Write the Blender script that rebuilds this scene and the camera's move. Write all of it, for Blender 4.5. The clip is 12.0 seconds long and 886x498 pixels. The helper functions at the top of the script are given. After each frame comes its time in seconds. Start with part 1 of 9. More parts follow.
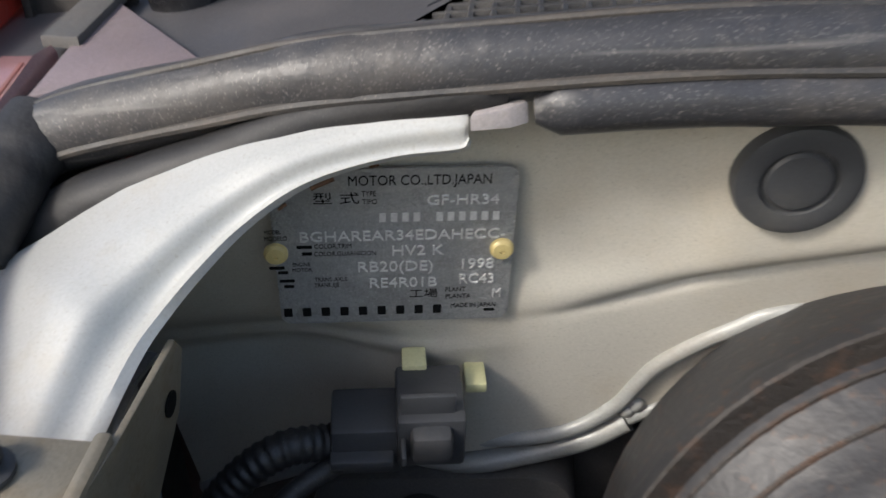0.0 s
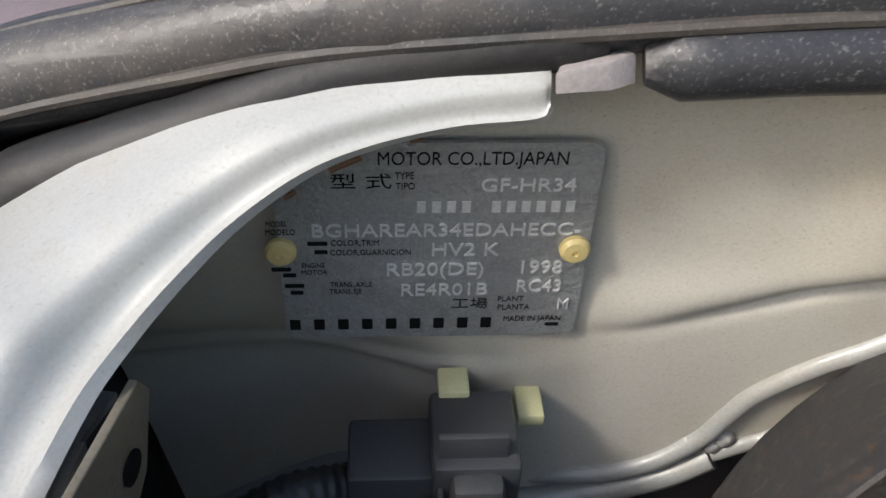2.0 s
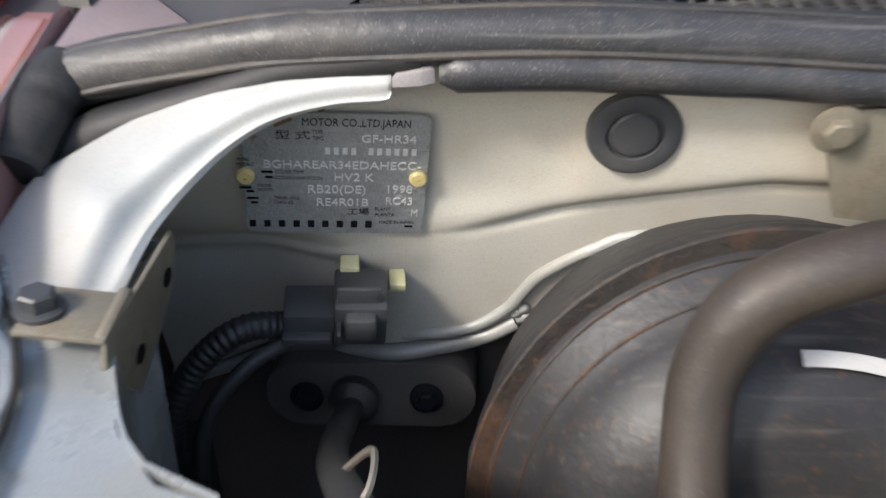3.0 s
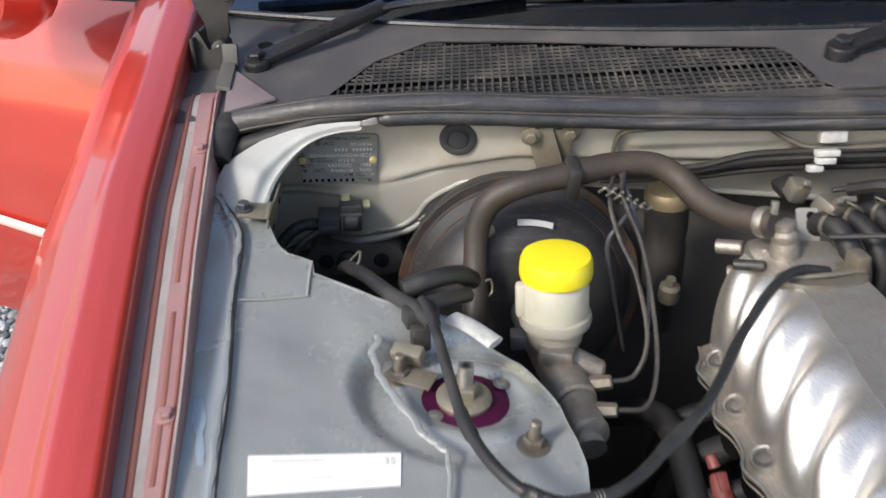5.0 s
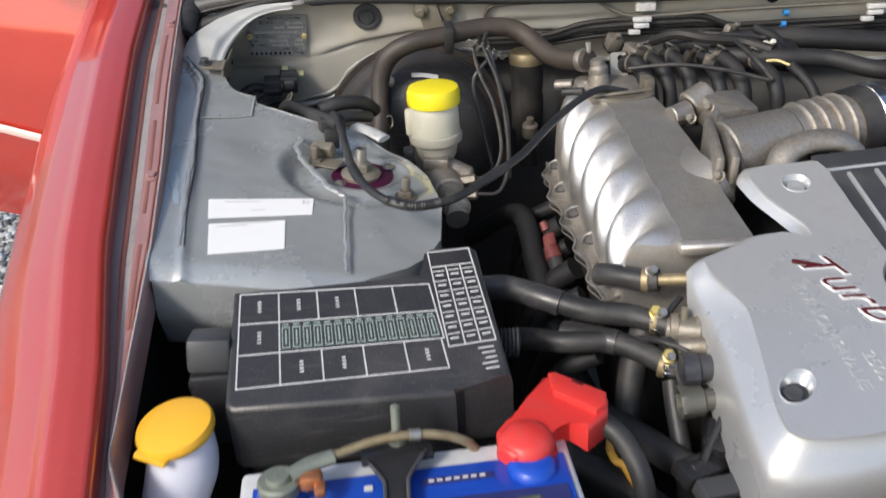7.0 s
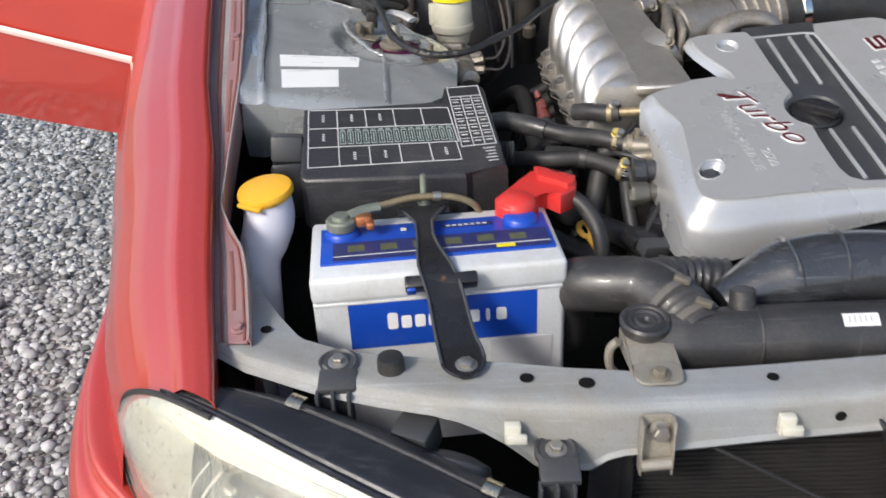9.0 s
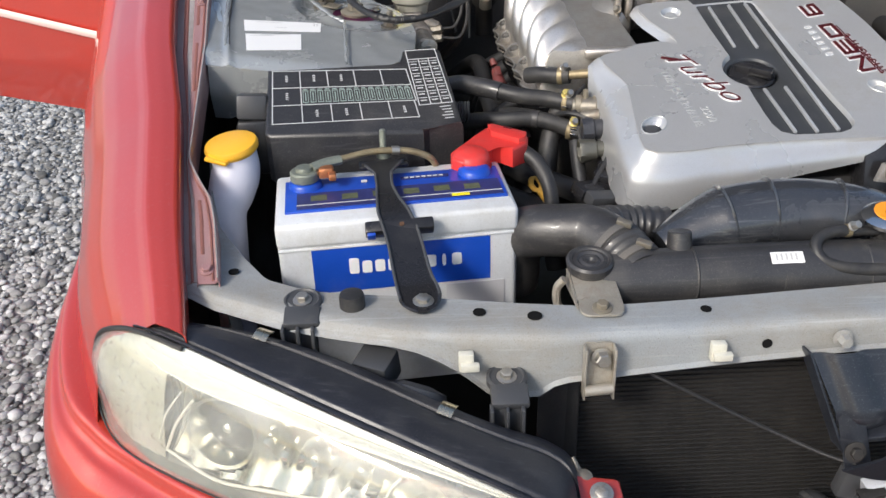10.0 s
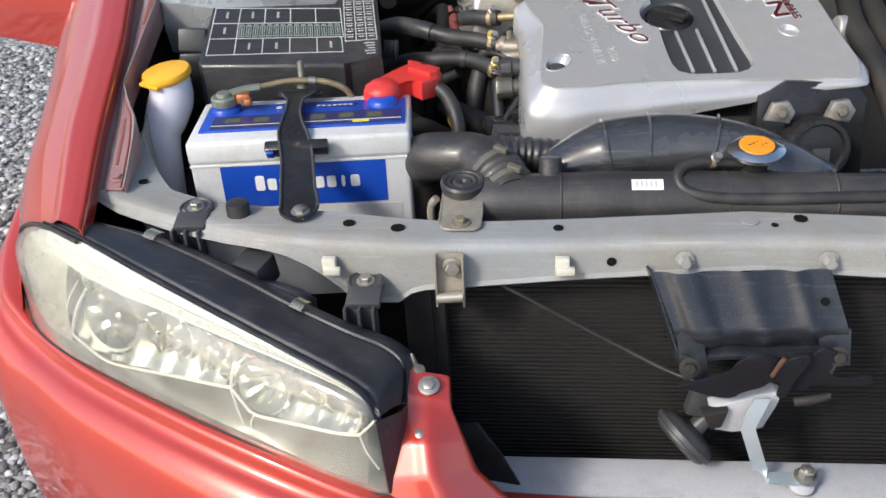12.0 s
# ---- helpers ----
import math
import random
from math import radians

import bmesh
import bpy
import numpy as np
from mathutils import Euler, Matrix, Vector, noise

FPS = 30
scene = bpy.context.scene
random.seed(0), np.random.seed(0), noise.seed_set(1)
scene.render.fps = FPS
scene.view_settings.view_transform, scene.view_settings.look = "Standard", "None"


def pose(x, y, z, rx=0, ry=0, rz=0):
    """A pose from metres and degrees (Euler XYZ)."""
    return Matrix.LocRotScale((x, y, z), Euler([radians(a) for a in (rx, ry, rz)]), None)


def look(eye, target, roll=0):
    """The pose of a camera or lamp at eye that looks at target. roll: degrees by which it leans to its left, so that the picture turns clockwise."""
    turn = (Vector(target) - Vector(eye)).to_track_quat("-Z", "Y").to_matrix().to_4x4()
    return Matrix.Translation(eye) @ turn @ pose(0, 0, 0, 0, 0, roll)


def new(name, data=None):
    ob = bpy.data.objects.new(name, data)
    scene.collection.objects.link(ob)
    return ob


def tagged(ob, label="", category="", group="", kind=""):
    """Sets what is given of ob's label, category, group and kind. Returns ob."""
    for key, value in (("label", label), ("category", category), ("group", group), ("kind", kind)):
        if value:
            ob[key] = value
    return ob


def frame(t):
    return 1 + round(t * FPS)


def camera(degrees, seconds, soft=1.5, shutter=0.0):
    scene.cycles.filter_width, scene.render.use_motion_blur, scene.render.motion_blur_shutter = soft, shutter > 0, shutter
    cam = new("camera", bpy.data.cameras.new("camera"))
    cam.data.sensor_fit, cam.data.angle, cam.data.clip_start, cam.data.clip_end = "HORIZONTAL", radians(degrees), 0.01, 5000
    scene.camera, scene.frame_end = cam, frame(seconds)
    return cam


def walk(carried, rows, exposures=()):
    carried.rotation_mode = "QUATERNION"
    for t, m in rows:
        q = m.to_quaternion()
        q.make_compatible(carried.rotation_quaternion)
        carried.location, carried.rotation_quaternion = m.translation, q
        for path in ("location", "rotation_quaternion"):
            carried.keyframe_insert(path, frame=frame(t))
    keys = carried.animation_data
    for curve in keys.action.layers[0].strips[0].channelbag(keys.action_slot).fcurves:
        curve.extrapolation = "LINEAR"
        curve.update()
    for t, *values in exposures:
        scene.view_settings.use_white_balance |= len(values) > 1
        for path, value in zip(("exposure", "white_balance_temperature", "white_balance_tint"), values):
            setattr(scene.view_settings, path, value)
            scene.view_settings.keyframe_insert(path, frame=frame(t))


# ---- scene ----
cam = camera(51.5, 12.0, shutter=0.5)
PATH = [
    (0, (0.039, 0.023, 0.989), (-0.194, 1.836, 0.179), -4.9),
    (0.5, (0.022, 0.072, 0.976), (-0.214, 1.855, 0.102), -4.1),
    (1, (0.018, 0.085, 0.969), (-0.241, 1.862, 0.089), -3.7),
    (1.5, (0.018, 0.087, 0.969), (-0.23, 1.863, 0.082), -4.1),
    (2, (0.02, 0.083, 0.971), (-0.222, 1.864, 0.092), -4.1),
    (2.5, (0.037, 0.036, 0.994), (-0.185, 1.82, 0.117), -3.5),
    (3, (0.059, -0.06, 1.013), (-0.078, 1.724, 0.118), -1.7),
    (3.2, (0.065, -0.11, 1.045), (-0.096, 1.668, 0.144), -2.1),
    (4.8, (0.124, -0.48, 1.201), (0.046, 1.282, 0.258), -2.4),
    (5, (0.12, -0.534, 1.209), (0.047, 1.23, 0.269), -2.7),
    (5.5, (0.13, -0.632, 1.226), (0.11, 1.16, 0.339), -2.5),
    (6, (0.14, -0.715, 1.215), (0.136, 1.061, 0.295), -2.5),
    (6.5, (0.19, -0.774, 1.206), (0.179, 0.989, 0.262), -4.6),
    (6.7, (0.201, -0.808, 1.197), (0.184, 0.943, 0.231), -4.0),
    (8.3, (0.202, -1.083, 1.167), (0.131, 0.68, 0.226), -3.4),
    (8.5, (0.19, -1.118, 1.161), (0.102, 0.639, 0.209), -2.4),
    (9, (0.191, -1.178, 1.157), (0.141, 0.568, 0.184), -2.8),
    (9.5, (0.2, -1.224, 1.151), (0.223, 0.519, 0.171), -2.7),
    (10, (0.196, -1.244, 1.145), (0.224, 0.492, 0.153), -1.8),
    (10.5, (0.205, -1.262, 1.154), (0.228, 0.482, 0.176), -1.9),
    (11, (0.277, -1.294, 1.154), (0.222, 0.463, 0.2), -3.0),
    (11.5, (0.362, -1.317, 1.126), (0.253, 0.378, 0.069), -3.7),
    (12, (0.405, -1.328, 1.122), (0.227, 0.379, 0.094), -3.0),
]
walk(cam, [(t, look(eye, target, roll)) for t, eye, target, roll in PATH], [(0.0, 0.72), (2.0, 0.72), (3.0, 1.10), (4.8, 0.80), (5.6, 0.56), (8.3, 0.50), (12.0, 0.56)])

# ---- light ----
world = bpy.data.worlds.new("sky")
scene.world = world
world.use_nodes = True
wn = world.node_tree.nodes
wl = world.node_tree.links
sky = wn.new("ShaderNodeTexSky")
sky.sky_type = "NISHITA"
sky.sun_disc = False
sky.sun_elevation = radians(38)
sky.sun_rotation = radians(222)
sky.air_density, sky.dust_density, sky.ozone_density = 1.0, 2.5, 1.0
wn["Background"].inputs["Strength"].default_value = 0.145
wl.new(sky.outputs[0], wn["Background"].inputs["Color"])
sun_data = bpy.data.lights.new("sun", "SUN")
sun_data.energy, sun_data.angle, sun_data.color = 2.0, radians(10), (1.0, 0.95, 0.88)
sun = new("sun", sun_data)
sun.matrix_world = look((-1.9, -2.3, 3.3), (0.3, 0.0, 0.8))


# ---- materials ----
def mat(name, col, rough=0.5, metal=0.0, var=0.15, scale=25, bump=0.1, bscale=300, coat=0.0, dirt=None, amount=0.4, dscale=12,
        alpha=1.0, spec=0.5, rvar=0.12, island=0.0, speck=None, sscale=1500, streak=None, wob=0.0, cior=1.5):
    """A painted, plastic or metal surface: two scales of colour change, dirt patches, fine relief."""
    m = bpy.data.materials.new(name)
    m.use_nodes = True
    n, l = m.node_tree.nodes, m.node_tree.links
    p = n["Principled BSDF"]
    co = n.new("ShaderNodeTexCoord")
    big = n.new("ShaderNodeTexNoise")
    big.inputs["Scale"].default_value, big.inputs["Detail"].default_value = scale, 6
    l.new(co.outputs["Object"], big.inputs["Vector"])
    fine = n.new("ShaderNodeTexNoise")
    fine.inputs["Scale"].default_value, fine.inputs["Detail"].default_value = bscale, 4
    l.new(co.outputs["Object"], fine.inputs["Vector"])
    mix = n.new("ShaderNodeMix")
    mix.data_type = "RGBA"
    mix.inputs[6].default_value = (*[c * (1 - var) for c in col], 1)
    mix.inputs[7].default_value = (*[min(1, c * (1 + var)) for c in col], 1)
    l.new(big.outputs["Fac"], mix.inputs[0])
    out = mix.outputs[2]
    if island:
        geo = n.new("ShaderNodeNewGeometry")
        hsv = n.new("ShaderNodeHueSaturation")
        mr = n.new("ShaderNodeMapRange")
        mr.inputs["To Min"].default_value, mr.inputs["To Max"].default_value = 1 - island, 1 + island
        l.new(geo.outputs["Random Per Island"], mr.inputs["Value"])
        l.new(mr.outputs[0], hsv.inputs["Value"])
        l.new(out, hsv.inputs["Color"])
        out = hsv.outputs[0]
    rough_in = None
    if dirt:
        dn = n.new("ShaderNodeTexNoise")
        dn.inputs["Scale"].default_value, dn.inputs["Detail"].default_value, dn.inputs["Roughness"].default_value = dscale, 10, 0.72
        l.new(co.outputs["Object"], dn.inputs["Vector"])
        ramp = n.new("ShaderNodeMapRange")
        ramp.inputs["From Min"].default_value, ramp.inputs["From Max"].default_value = 0.62 - 0.3 * amount, 0.82 - 0.2 * amount
        ramp.inputs["To Max"].default_value = min(1, 0.45 + amount * 0.5)
        l.new(dn.outputs["Fac"], ramp.inputs["Value"])
        dm = n.new("ShaderNodeMix")
        dm.data_type = "RGBA"
        dm.inputs[7].default_value = (*dirt, 1)
        l.new(out, dm.inputs[6])
        l.new(ramp.outputs[0], dm.inputs[0])
        out = dm.outputs[2]
        rough_in = ramp.outputs[0]
    grain = n.new("ShaderNodeTexNoise")
    grain.inputs["Scale"].default_value, grain.inputs["Detail"].default_value = 1100, 3
    l.new(co.outputs["Object"], grain.inputs["Vector"])
    gm, gr = n.new("ShaderNodeHueSaturation"), n.new("ShaderNodeMapRange")
    gr.inputs["From Min"].default_value, gr.inputs["From Max"].default_value = 0.3, 0.7
    gr.inputs["To Min"].default_value, gr.inputs["To Max"].default_value = 1 - 0.4 * var - 0.012, 1 + 0.4 * var + 0.012
    l.new(grain.outputs["Fac"], gr.inputs["Value"])
    l.new(gr.outputs[0], gm.inputs["Value"])
    l.new(out, gm.inputs["Color"])
    out = gm.outputs[0]
    for tint, where, lo, hi in ((speck, None, 0.58, 0.78), (streak, (8, 240, 240), 0.58, 0.80)):
        if not tint:
            continue
        sn = n.new("ShaderNodeTexNoise")
        sn.inputs["Scale"].default_value, sn.inputs["Detail"].default_value = (1 if where else sscale), 8
        if where:
            mp = n.new("ShaderNodeMapping")
            mp.inputs["Scale"].default_value = where
            mp.inputs["Rotation"].default_value = (0.1, 0.15, 0.2)
            l.new(co.outputs["Object"], mp.inputs["Vector"])
            l.new(mp.outputs[0], sn.inputs["Vector"])
        else:
            l.new(co.outputs["Object"], sn.inputs["Vector"])
        sr = n.new("ShaderNodeMapRange")
        sr.inputs["From Min"].default_value, sr.inputs["From Max"].default_value = lo, hi
        sr.inputs["To Max"].default_value = tint[3]
        l.new(sn.outputs["Fac"], sr.inputs["Value"])
        sm = n.new("ShaderNodeMix")
        sm.data_type = "RGBA"
        sm.inputs[7].default_value = (*tint[:3], 1)
        l.new(out, sm.inputs[6])
        l.new(sr.outputs[0], sm.inputs[0])
        out = sm.outputs[2]
    l.new(out, p.inputs["Base Color"])
    rr = n.new("ShaderNodeMapRange")
    rr.inputs["To Min"].default_value, rr.inputs["To Max"].default_value = max(0.02, rough - rvar), min(1, rough + rvar)
    l.new(fine.outputs["Fac"] if not rough_in else big.outputs["Fac"], rr.inputs["Value"])
    if rough_in:
        ra = n.new("ShaderNodeMath")
        ra.operation = "MULTIPLY_ADD"
        ra.inputs[1].default_value = 0.35
        ra.use_clamp = True
        l.new(rough_in, ra.inputs[0])
        l.new(rr.outputs[0], ra.inputs[2])
        l.new(ra.outputs[0], p.inputs["Roughness"])
    else:
        l.new(rr.outputs[0], p.inputs["Roughness"])
    p.inputs["Metallic"].default_value = metal
    p.inputs["Specular IOR Level"].default_value = spec
    p.inputs["Coat Weight"].default_value = coat
    p.inputs["Coat Roughness"].default_value = 0.06
    p.inputs["Coat IOR"].default_value = cior
    p.inputs["Alpha"].default_value = alpha
    if bump:
        b = n.new("ShaderNodeBump")
        b.inputs["Strength"].default_value, b.inputs["Distance"].default_value = bump, 0.002
        l.new(fine.outputs["Fac"], b.inputs["Height"])
        if wob:
            wn_ = n.new("ShaderNodeTexNoise")
            wn_.inputs["Scale"].default_value, wn_.inputs["Detail"].default_value = 14, 2
            l.new(co.outputs["Object"], wn_.inputs["Vector"])
            wb = n.new("ShaderNodeBump")
            wb.inputs["Strength"].default_value, wb.inputs["Distance"].default_value = wob, 0.02
            l.new(wn_.outputs["Fac"], wb.inputs["Height"])
            l.new(wb.outputs[0], b.inputs["Normal"])
            l.new(wb.outputs[0], p.inputs["Coat Normal"])
        l.new(b.outputs[0], p.inputs["Normal"])
    return m


M_RED = mat("red_paint", (0.52, 0.045, 0.027), 0.36, 0.3, 0.10, 6, 0.02, 900, 1.0, cior=1.72, wob=0.025, speck=(0.50, 0.16, 0.12, 0.25), sscale=260, rvar=0.06)
M_REDIN = mat("sky_greyed_red_paint", (0.33, 0.175, 0.17), 0.36, 0.05, 0.25, 15, 0.06, 400, 0.35, (0.27, 0.20, 0.185), 0.55, 14, speck=(0.42, 0.36, 0.34, 0.4), wob=0.05)
M_GUTTER = mat("dust_and_sheen_brown", (0.27, 0.215, 0.205), 0.5, 0, 0.3, 14, 0.15, 300, 0, (0.32, 0.285, 0.27), 0.6, 12, speck=(0.40, 0.37, 0.34, 0.4))
M_WELD = mat("dull_rust_red", (0.25, 0.10, 0.08), 0.5, 0, 0.3, 20, 0.1, 300, 0, (0.16, 0.10, 0.08), 0.5, 16)
M_DUSTSHEEN = mat("grey_dust_and_sheen", (0.30, 0.275, 0.27), 0.7, 0, 0.25, 16, 0.15, 300, 0, (0.13, 0.11, 0.10), 0.5, 12)
M_MAUVE = mat("dusty_mauve_paint", (0.19, 0.15, 0.155), 0.5, 0, 0.25, 18, 0.1, 300, 0, (0.17, 0.145, 0.14), 0.5, 20, speck=(0.38, 0.34, 0.33, 0.4))
M_BAY = mat("grey_bay_paint", (0.355, 0.375, 0.378), 0.27, 0.3, 0.16, 7, 0.05, 350, 0.9, (0.31, 0.295, 0.265), 0.45, 7, speck=(0.16, 0.14, 0.11, 0.4), wob=0.28, cior=1.6)
M_WALL = mat("dusty_grey_paint", (0.475, 0.455, 0.395), 0.5, 0.0, 0.12, 8, 0.06, 350, 0.0, (0.43, 0.37, 0.27), 0.5, 9, speck=(0.16, 0.13, 0.10, 0.45), wob=0.06)
M_FLANGE = mat("bay_paint_lightened", (0.415, 0.42, 0.405), 0.36, 0.1, 0.10, 10, 0.03, 200, 0.15, (0.33, 0.265, 0.18), 0.36, 14, speck=(0.20, 0.14, 0.09, 0.3), sscale=900, wob=0.06)
M_BEAM = mat("blue_grey_paint", (0.300, 0.320, 0.330), 0.5, 0.08, 0.20, 14, 0.10, 260, 0.0, (0.27, 0.245, 0.20), 0.75, 8, speck=(0.12, 0.08, 0.045, 0.7), sscale=900, streak=(0.50, 0.51, 0.50, 0.4), wob=0.10)
M_RUBBER = mat("dusty_rubber", (0.030, 0.029, 0.029), 0.5, 0, 0.3, 18, 0.3, 140, 0, (0.105, 0.088, 0.070), 0.5, 15, speck=(0.19, 0.17, 0.14, 0.55), sscale=1300, streak=(0.14, 0.12, 0.10, 0.6))
M_SEAL = mat("dusty_rubber_seal", (0.030, 0.031, 0.035), 0.42, 0, 0.35, 14, 0.35, 130, 0, (0.115, 0.10, 0.085), 0.48, 13, speck=(0.30, 0.28, 0.25, 0.55), sscale=1300, streak=(0.20, 0.19, 0.18, 0.7), wob=0.12)
M_HOSE = mat("black_hose", (0.020, 0.020, 0.021), 0.48, 0, 0.35, 30, 0.15, 300, 0, (0.082, 0.077, 0.068), 0.42, 18, speck=(0.14, 0.13, 0.11, 0.45))
M_DEEP = mat("rubber_and_gap_black", (0.013, 0.013, 0.014), 0.6, 0, 0.3, 30, 0.15, 300, 0, (0.045, 0.040, 0.035), 0.4, 26, speck=(0.10, 0.09, 0.08, 0.3))
M_DAB = mat("cyan_paint", (0.03, 0.20, 0.48), 0.5, 0, 0.2, 60, 0)
M_BRKT = mat("worn_grey_steel", (0.37, 0.345, 0.295), 0.38, 0.4, 0.25, 30, 0.2, 300, 0, (0.19, 0.12, 0.065), 0.36, 34, speck=(0.12, 0.075, 0.04, 0.55), wob=0.1)
M_BROWN = mat("dirty_brown_hose", (0.040, 0.032, 0.027), 0.55, 0, 0.25, 25, 0.2, 200, 0, (0.088, 0.062, 0.042), 0.5, 18, speck=(0.15, 0.12, 0.09, 0.4), sscale=800)
M_PLASTIC = mat("black_plastic", (0.016, 0.016, 0.018), 0.28, 0, 0.2, 20, 0.08, 500, 0, (0.05, 0.048, 0.045), 0.28, 18, speck=(0.12, 0.11, 0.10, 0.4), sscale=900, wob=0.08)
M_GREYPL = mat("dark_grey_plastic", (0.05, 0.052, 0.056), 0.45, 0, 0.15, 30, 0.08, 500, 0, (0.13, 0.12, 0.10), 0.25, 25)
M_DARK = mat("grime_and_shade_black", (0.022, 0.021, 0.020), 0.6, 0.2, 0.4, 20, 0.2, 160, 0, (0.062, 0.051, 0.041), 0.46, 14, speck=(0.12, 0.10, 0.085, 0.3), sscale=500)
M_GRIMESHADE = mat("dust_and_shade_grey", (0.085, 0.082, 0.078), 0.65, 0, 0.35, 14, 0.2, 160, 0, (0.12, 0.105, 0.09), 0.5, 12, speck=(0.16, 0.14, 0.12, 0.35), sscale=500)
M_BLACKMET = mat("satin_black_steel", (0.010, 0.0115, 0.016), 0.55, 0.0, 0.25, 20, 0.06, 300, 0.0, (0.030, 0.032, 0.037), 0.3, 14, speck=(0.12, 0.12, 0.12, 0.35), wob=0.1, spec=0.2)
M_BOOST = mat("rust_stained_black_steel", (0.030, 0.030, 0.032), 0.46, 0.1, 0.3, 20, 0.15, 260, 0.0, (0.072, 0.058, 0.047), 0.42, 11, speck=(0.14, 0.07, 0.035, 0.5), sscale=260, streak=(0.13, 0.12, 0.11, 0.5))
M_ALU = mat("cast_aluminium", (0.78, 0.745, 0.69), 0.36, 0.85, 0.16, 26, 0.20, 520, 0, (0.33, 0.27, 0.195), 0.42, 16, speck=(0.22, 0.18, 0.125, 0.6), sscale=700, wob=0.06)
M_ALUROUGH = mat("weathered_aluminium", (0.38, 0.355, 0.32), 0.52, 0.85, 0.2, 30, 0.35, 400, 0, (0.15, 0.11, 0.07), 0.55, 30, speck=(0.09, 0.07, 0.045, 0.65))
M_DUSTRUB = mat("dusty_satin_rubber", (0.030, 0.030, 0.032), 0.40, 0, 0.3, 22, 0.15, 260, 0.15, (0.085, 0.080, 0.072), 0.46, 13, speck=(0.20, 0.18, 0.15, 0.5), sscale=1000, streak=(0.15, 0.14, 0.13, 0.5), wob=0.10)
M_FUSE = mat("dusty_black_plastic", (0.026, 0.026, 0.028), 0.36, 0, 0.25, 14, 0.08, 500, 0.1, (0.075, 0.070, 0.064), 0.36, 14, speck=(0.20, 0.19, 0.17, 0.5), sscale=900, streak=(0.12, 0.115, 0.11, 0.4), wob=0.08)
M_DUCT = mat("scuffed_blue_black_plastic", (0.032, 0.035, 0.041), 0.25, 0, 0.25, 12, 0.06, 400, 0.8, (0.085, 0.083, 0.082), 0.34, 11, speck=(0.20, 0.19, 0.18, 0.45), sscale=900, streak=(0.17, 0.17, 0.17, 0.55), wob=0.12)
M_ALUDULL = mat("stained_grey_aluminium", (0.34, 0.33, 0.31), 0.46, 0.7, 0.2, 14, 0.2, 420, 0, (0.22, 0.19, 0.15), 0.5, 12, speck=(0.14, 0.11, 0.08, 0.55), sscale=600, wob=0.1)
M_COVER = mat("silver_paint", (0.505, 0.512, 0.515), 0.30, 0.50, 0.10, 9, 0.05, 900, 0.25, (0.42, 0.39, 0.33), 0.40, 9, speck=(0.26, 0.24, 0.20, 0.4), sscale=900, wob=0.05)
M_STEEL = mat("zinc_steel", (0.44, 0.42, 0.38), 0.38, 0.85, 0.25, 60, 0.1, 500, 0, (0.20, 0.15, 0.09), 0.42, 60)
M_ZINC = mat("bright_zinc", (0.60, 0.72, 0.78), 0.36, 0.6, 0.12, 40, 0.05, 400)
M_RUSTY = mat("stained_steel", (0.19, 0.175, 0.145), 0.45, 0.45, 0.25, 40, 0.2, 300, 0, (0.15, 0.085, 0.04), 0.42, 46, speck=(0.08, 0.045, 0.02, 0.6))
M_GOLD = mat("yellow_passivated_steel", (0.29, 0.235, 0.14), 0.48, 0.55, 0.3, 60, 0.1, 400, 0, (0.16, 0.11, 0.05), 0.4, 80)
M_CAPB = mat("yellow_zinc_bolt", (0.62, 0.50, 0.16), 0.36, 0.5, 0.2, 60, 0.1, 400, 0, (0.30, 0.22, 0.08), 0.3, 80)
M_CAPY = mat("bright_yellow_plastic", (0.85, 0.72, 0.02), 0.38, 0, 0.06, 20, 0.04, 300, 0.2)
M_CAPO = mat("amber_yellow_plastic", (0.83, 0.44, 0.03), 0.4, 0, 0.1, 20, 0.05, 300, 0.1)
M_MILK = mat("milky_plastic", (0.54, 0.525, 0.43), 0.38, 0, 0.10, 14, 0.05, 200, 0, (0.36, 0.32, 0.23), 0.4, 12)
M_MILKGREY = mat("milky_white_plastic", (0.50, 0.50, 0.51), 0.45, 0, 0.06, 12, 0.05, 200, 0, (0.33, 0.32, 0.28), 0.35, 12)
M_BATT = mat("white_battery_case", (0.61, 0.63, 0.645), 0.36, 0, 0.14, 10, 0.08, 200, 0, (0.43, 0.42, 0.38), 0.60, 11, speck=(0.30, 0.28, 0.25, 0.35), sscale=500, wob=0.04)
M_BLUE = mat("blue_label", (0.010, 0.065, 0.42), 0.33, 0, 0.12, 30, 0.04, 300, 0, (0.06, 0.10, 0.40), 0.35, 30)
M_BLUEDK = mat("dark_blue_label", (0.025, 0.03, 0.12), 0.4, 0, 0.4, 60, 0.02, 300)
M_REDPL = mat("red_plastic", (0.60, 0.035, 0.03), 0.4, 0, 0.12, 30, 0.10, 260, 0, (0.45, 0.08, 0.07), 0.4, 40)
M_OLIVE = mat("faded_olive_print", (0.09, 0.10, 0.055), 0.5, 0, 0.5, 160, 0.0, 300)
M_PURPLE = mat("purple_anodised", (0.10, 0.012, 0.06), 0.35, 0.5, 0.2, 40, 0.06, 300)
M_WHITE = mat("white_paper", (0.80, 0.80, 0.79), 0.4, 0, 0.03, 20, 0.0, 300, 0.1)
M_INK = mat("grey_ink", (0.45, 0.45, 0.45), 0.5, 0, 0.1, 30, 0)
M_INKHOLE = mat("ink_and_hole_black", (0.010, 0.010, 0.010), 0.9, 0, 0.1, 30, 0, spec=0.05)
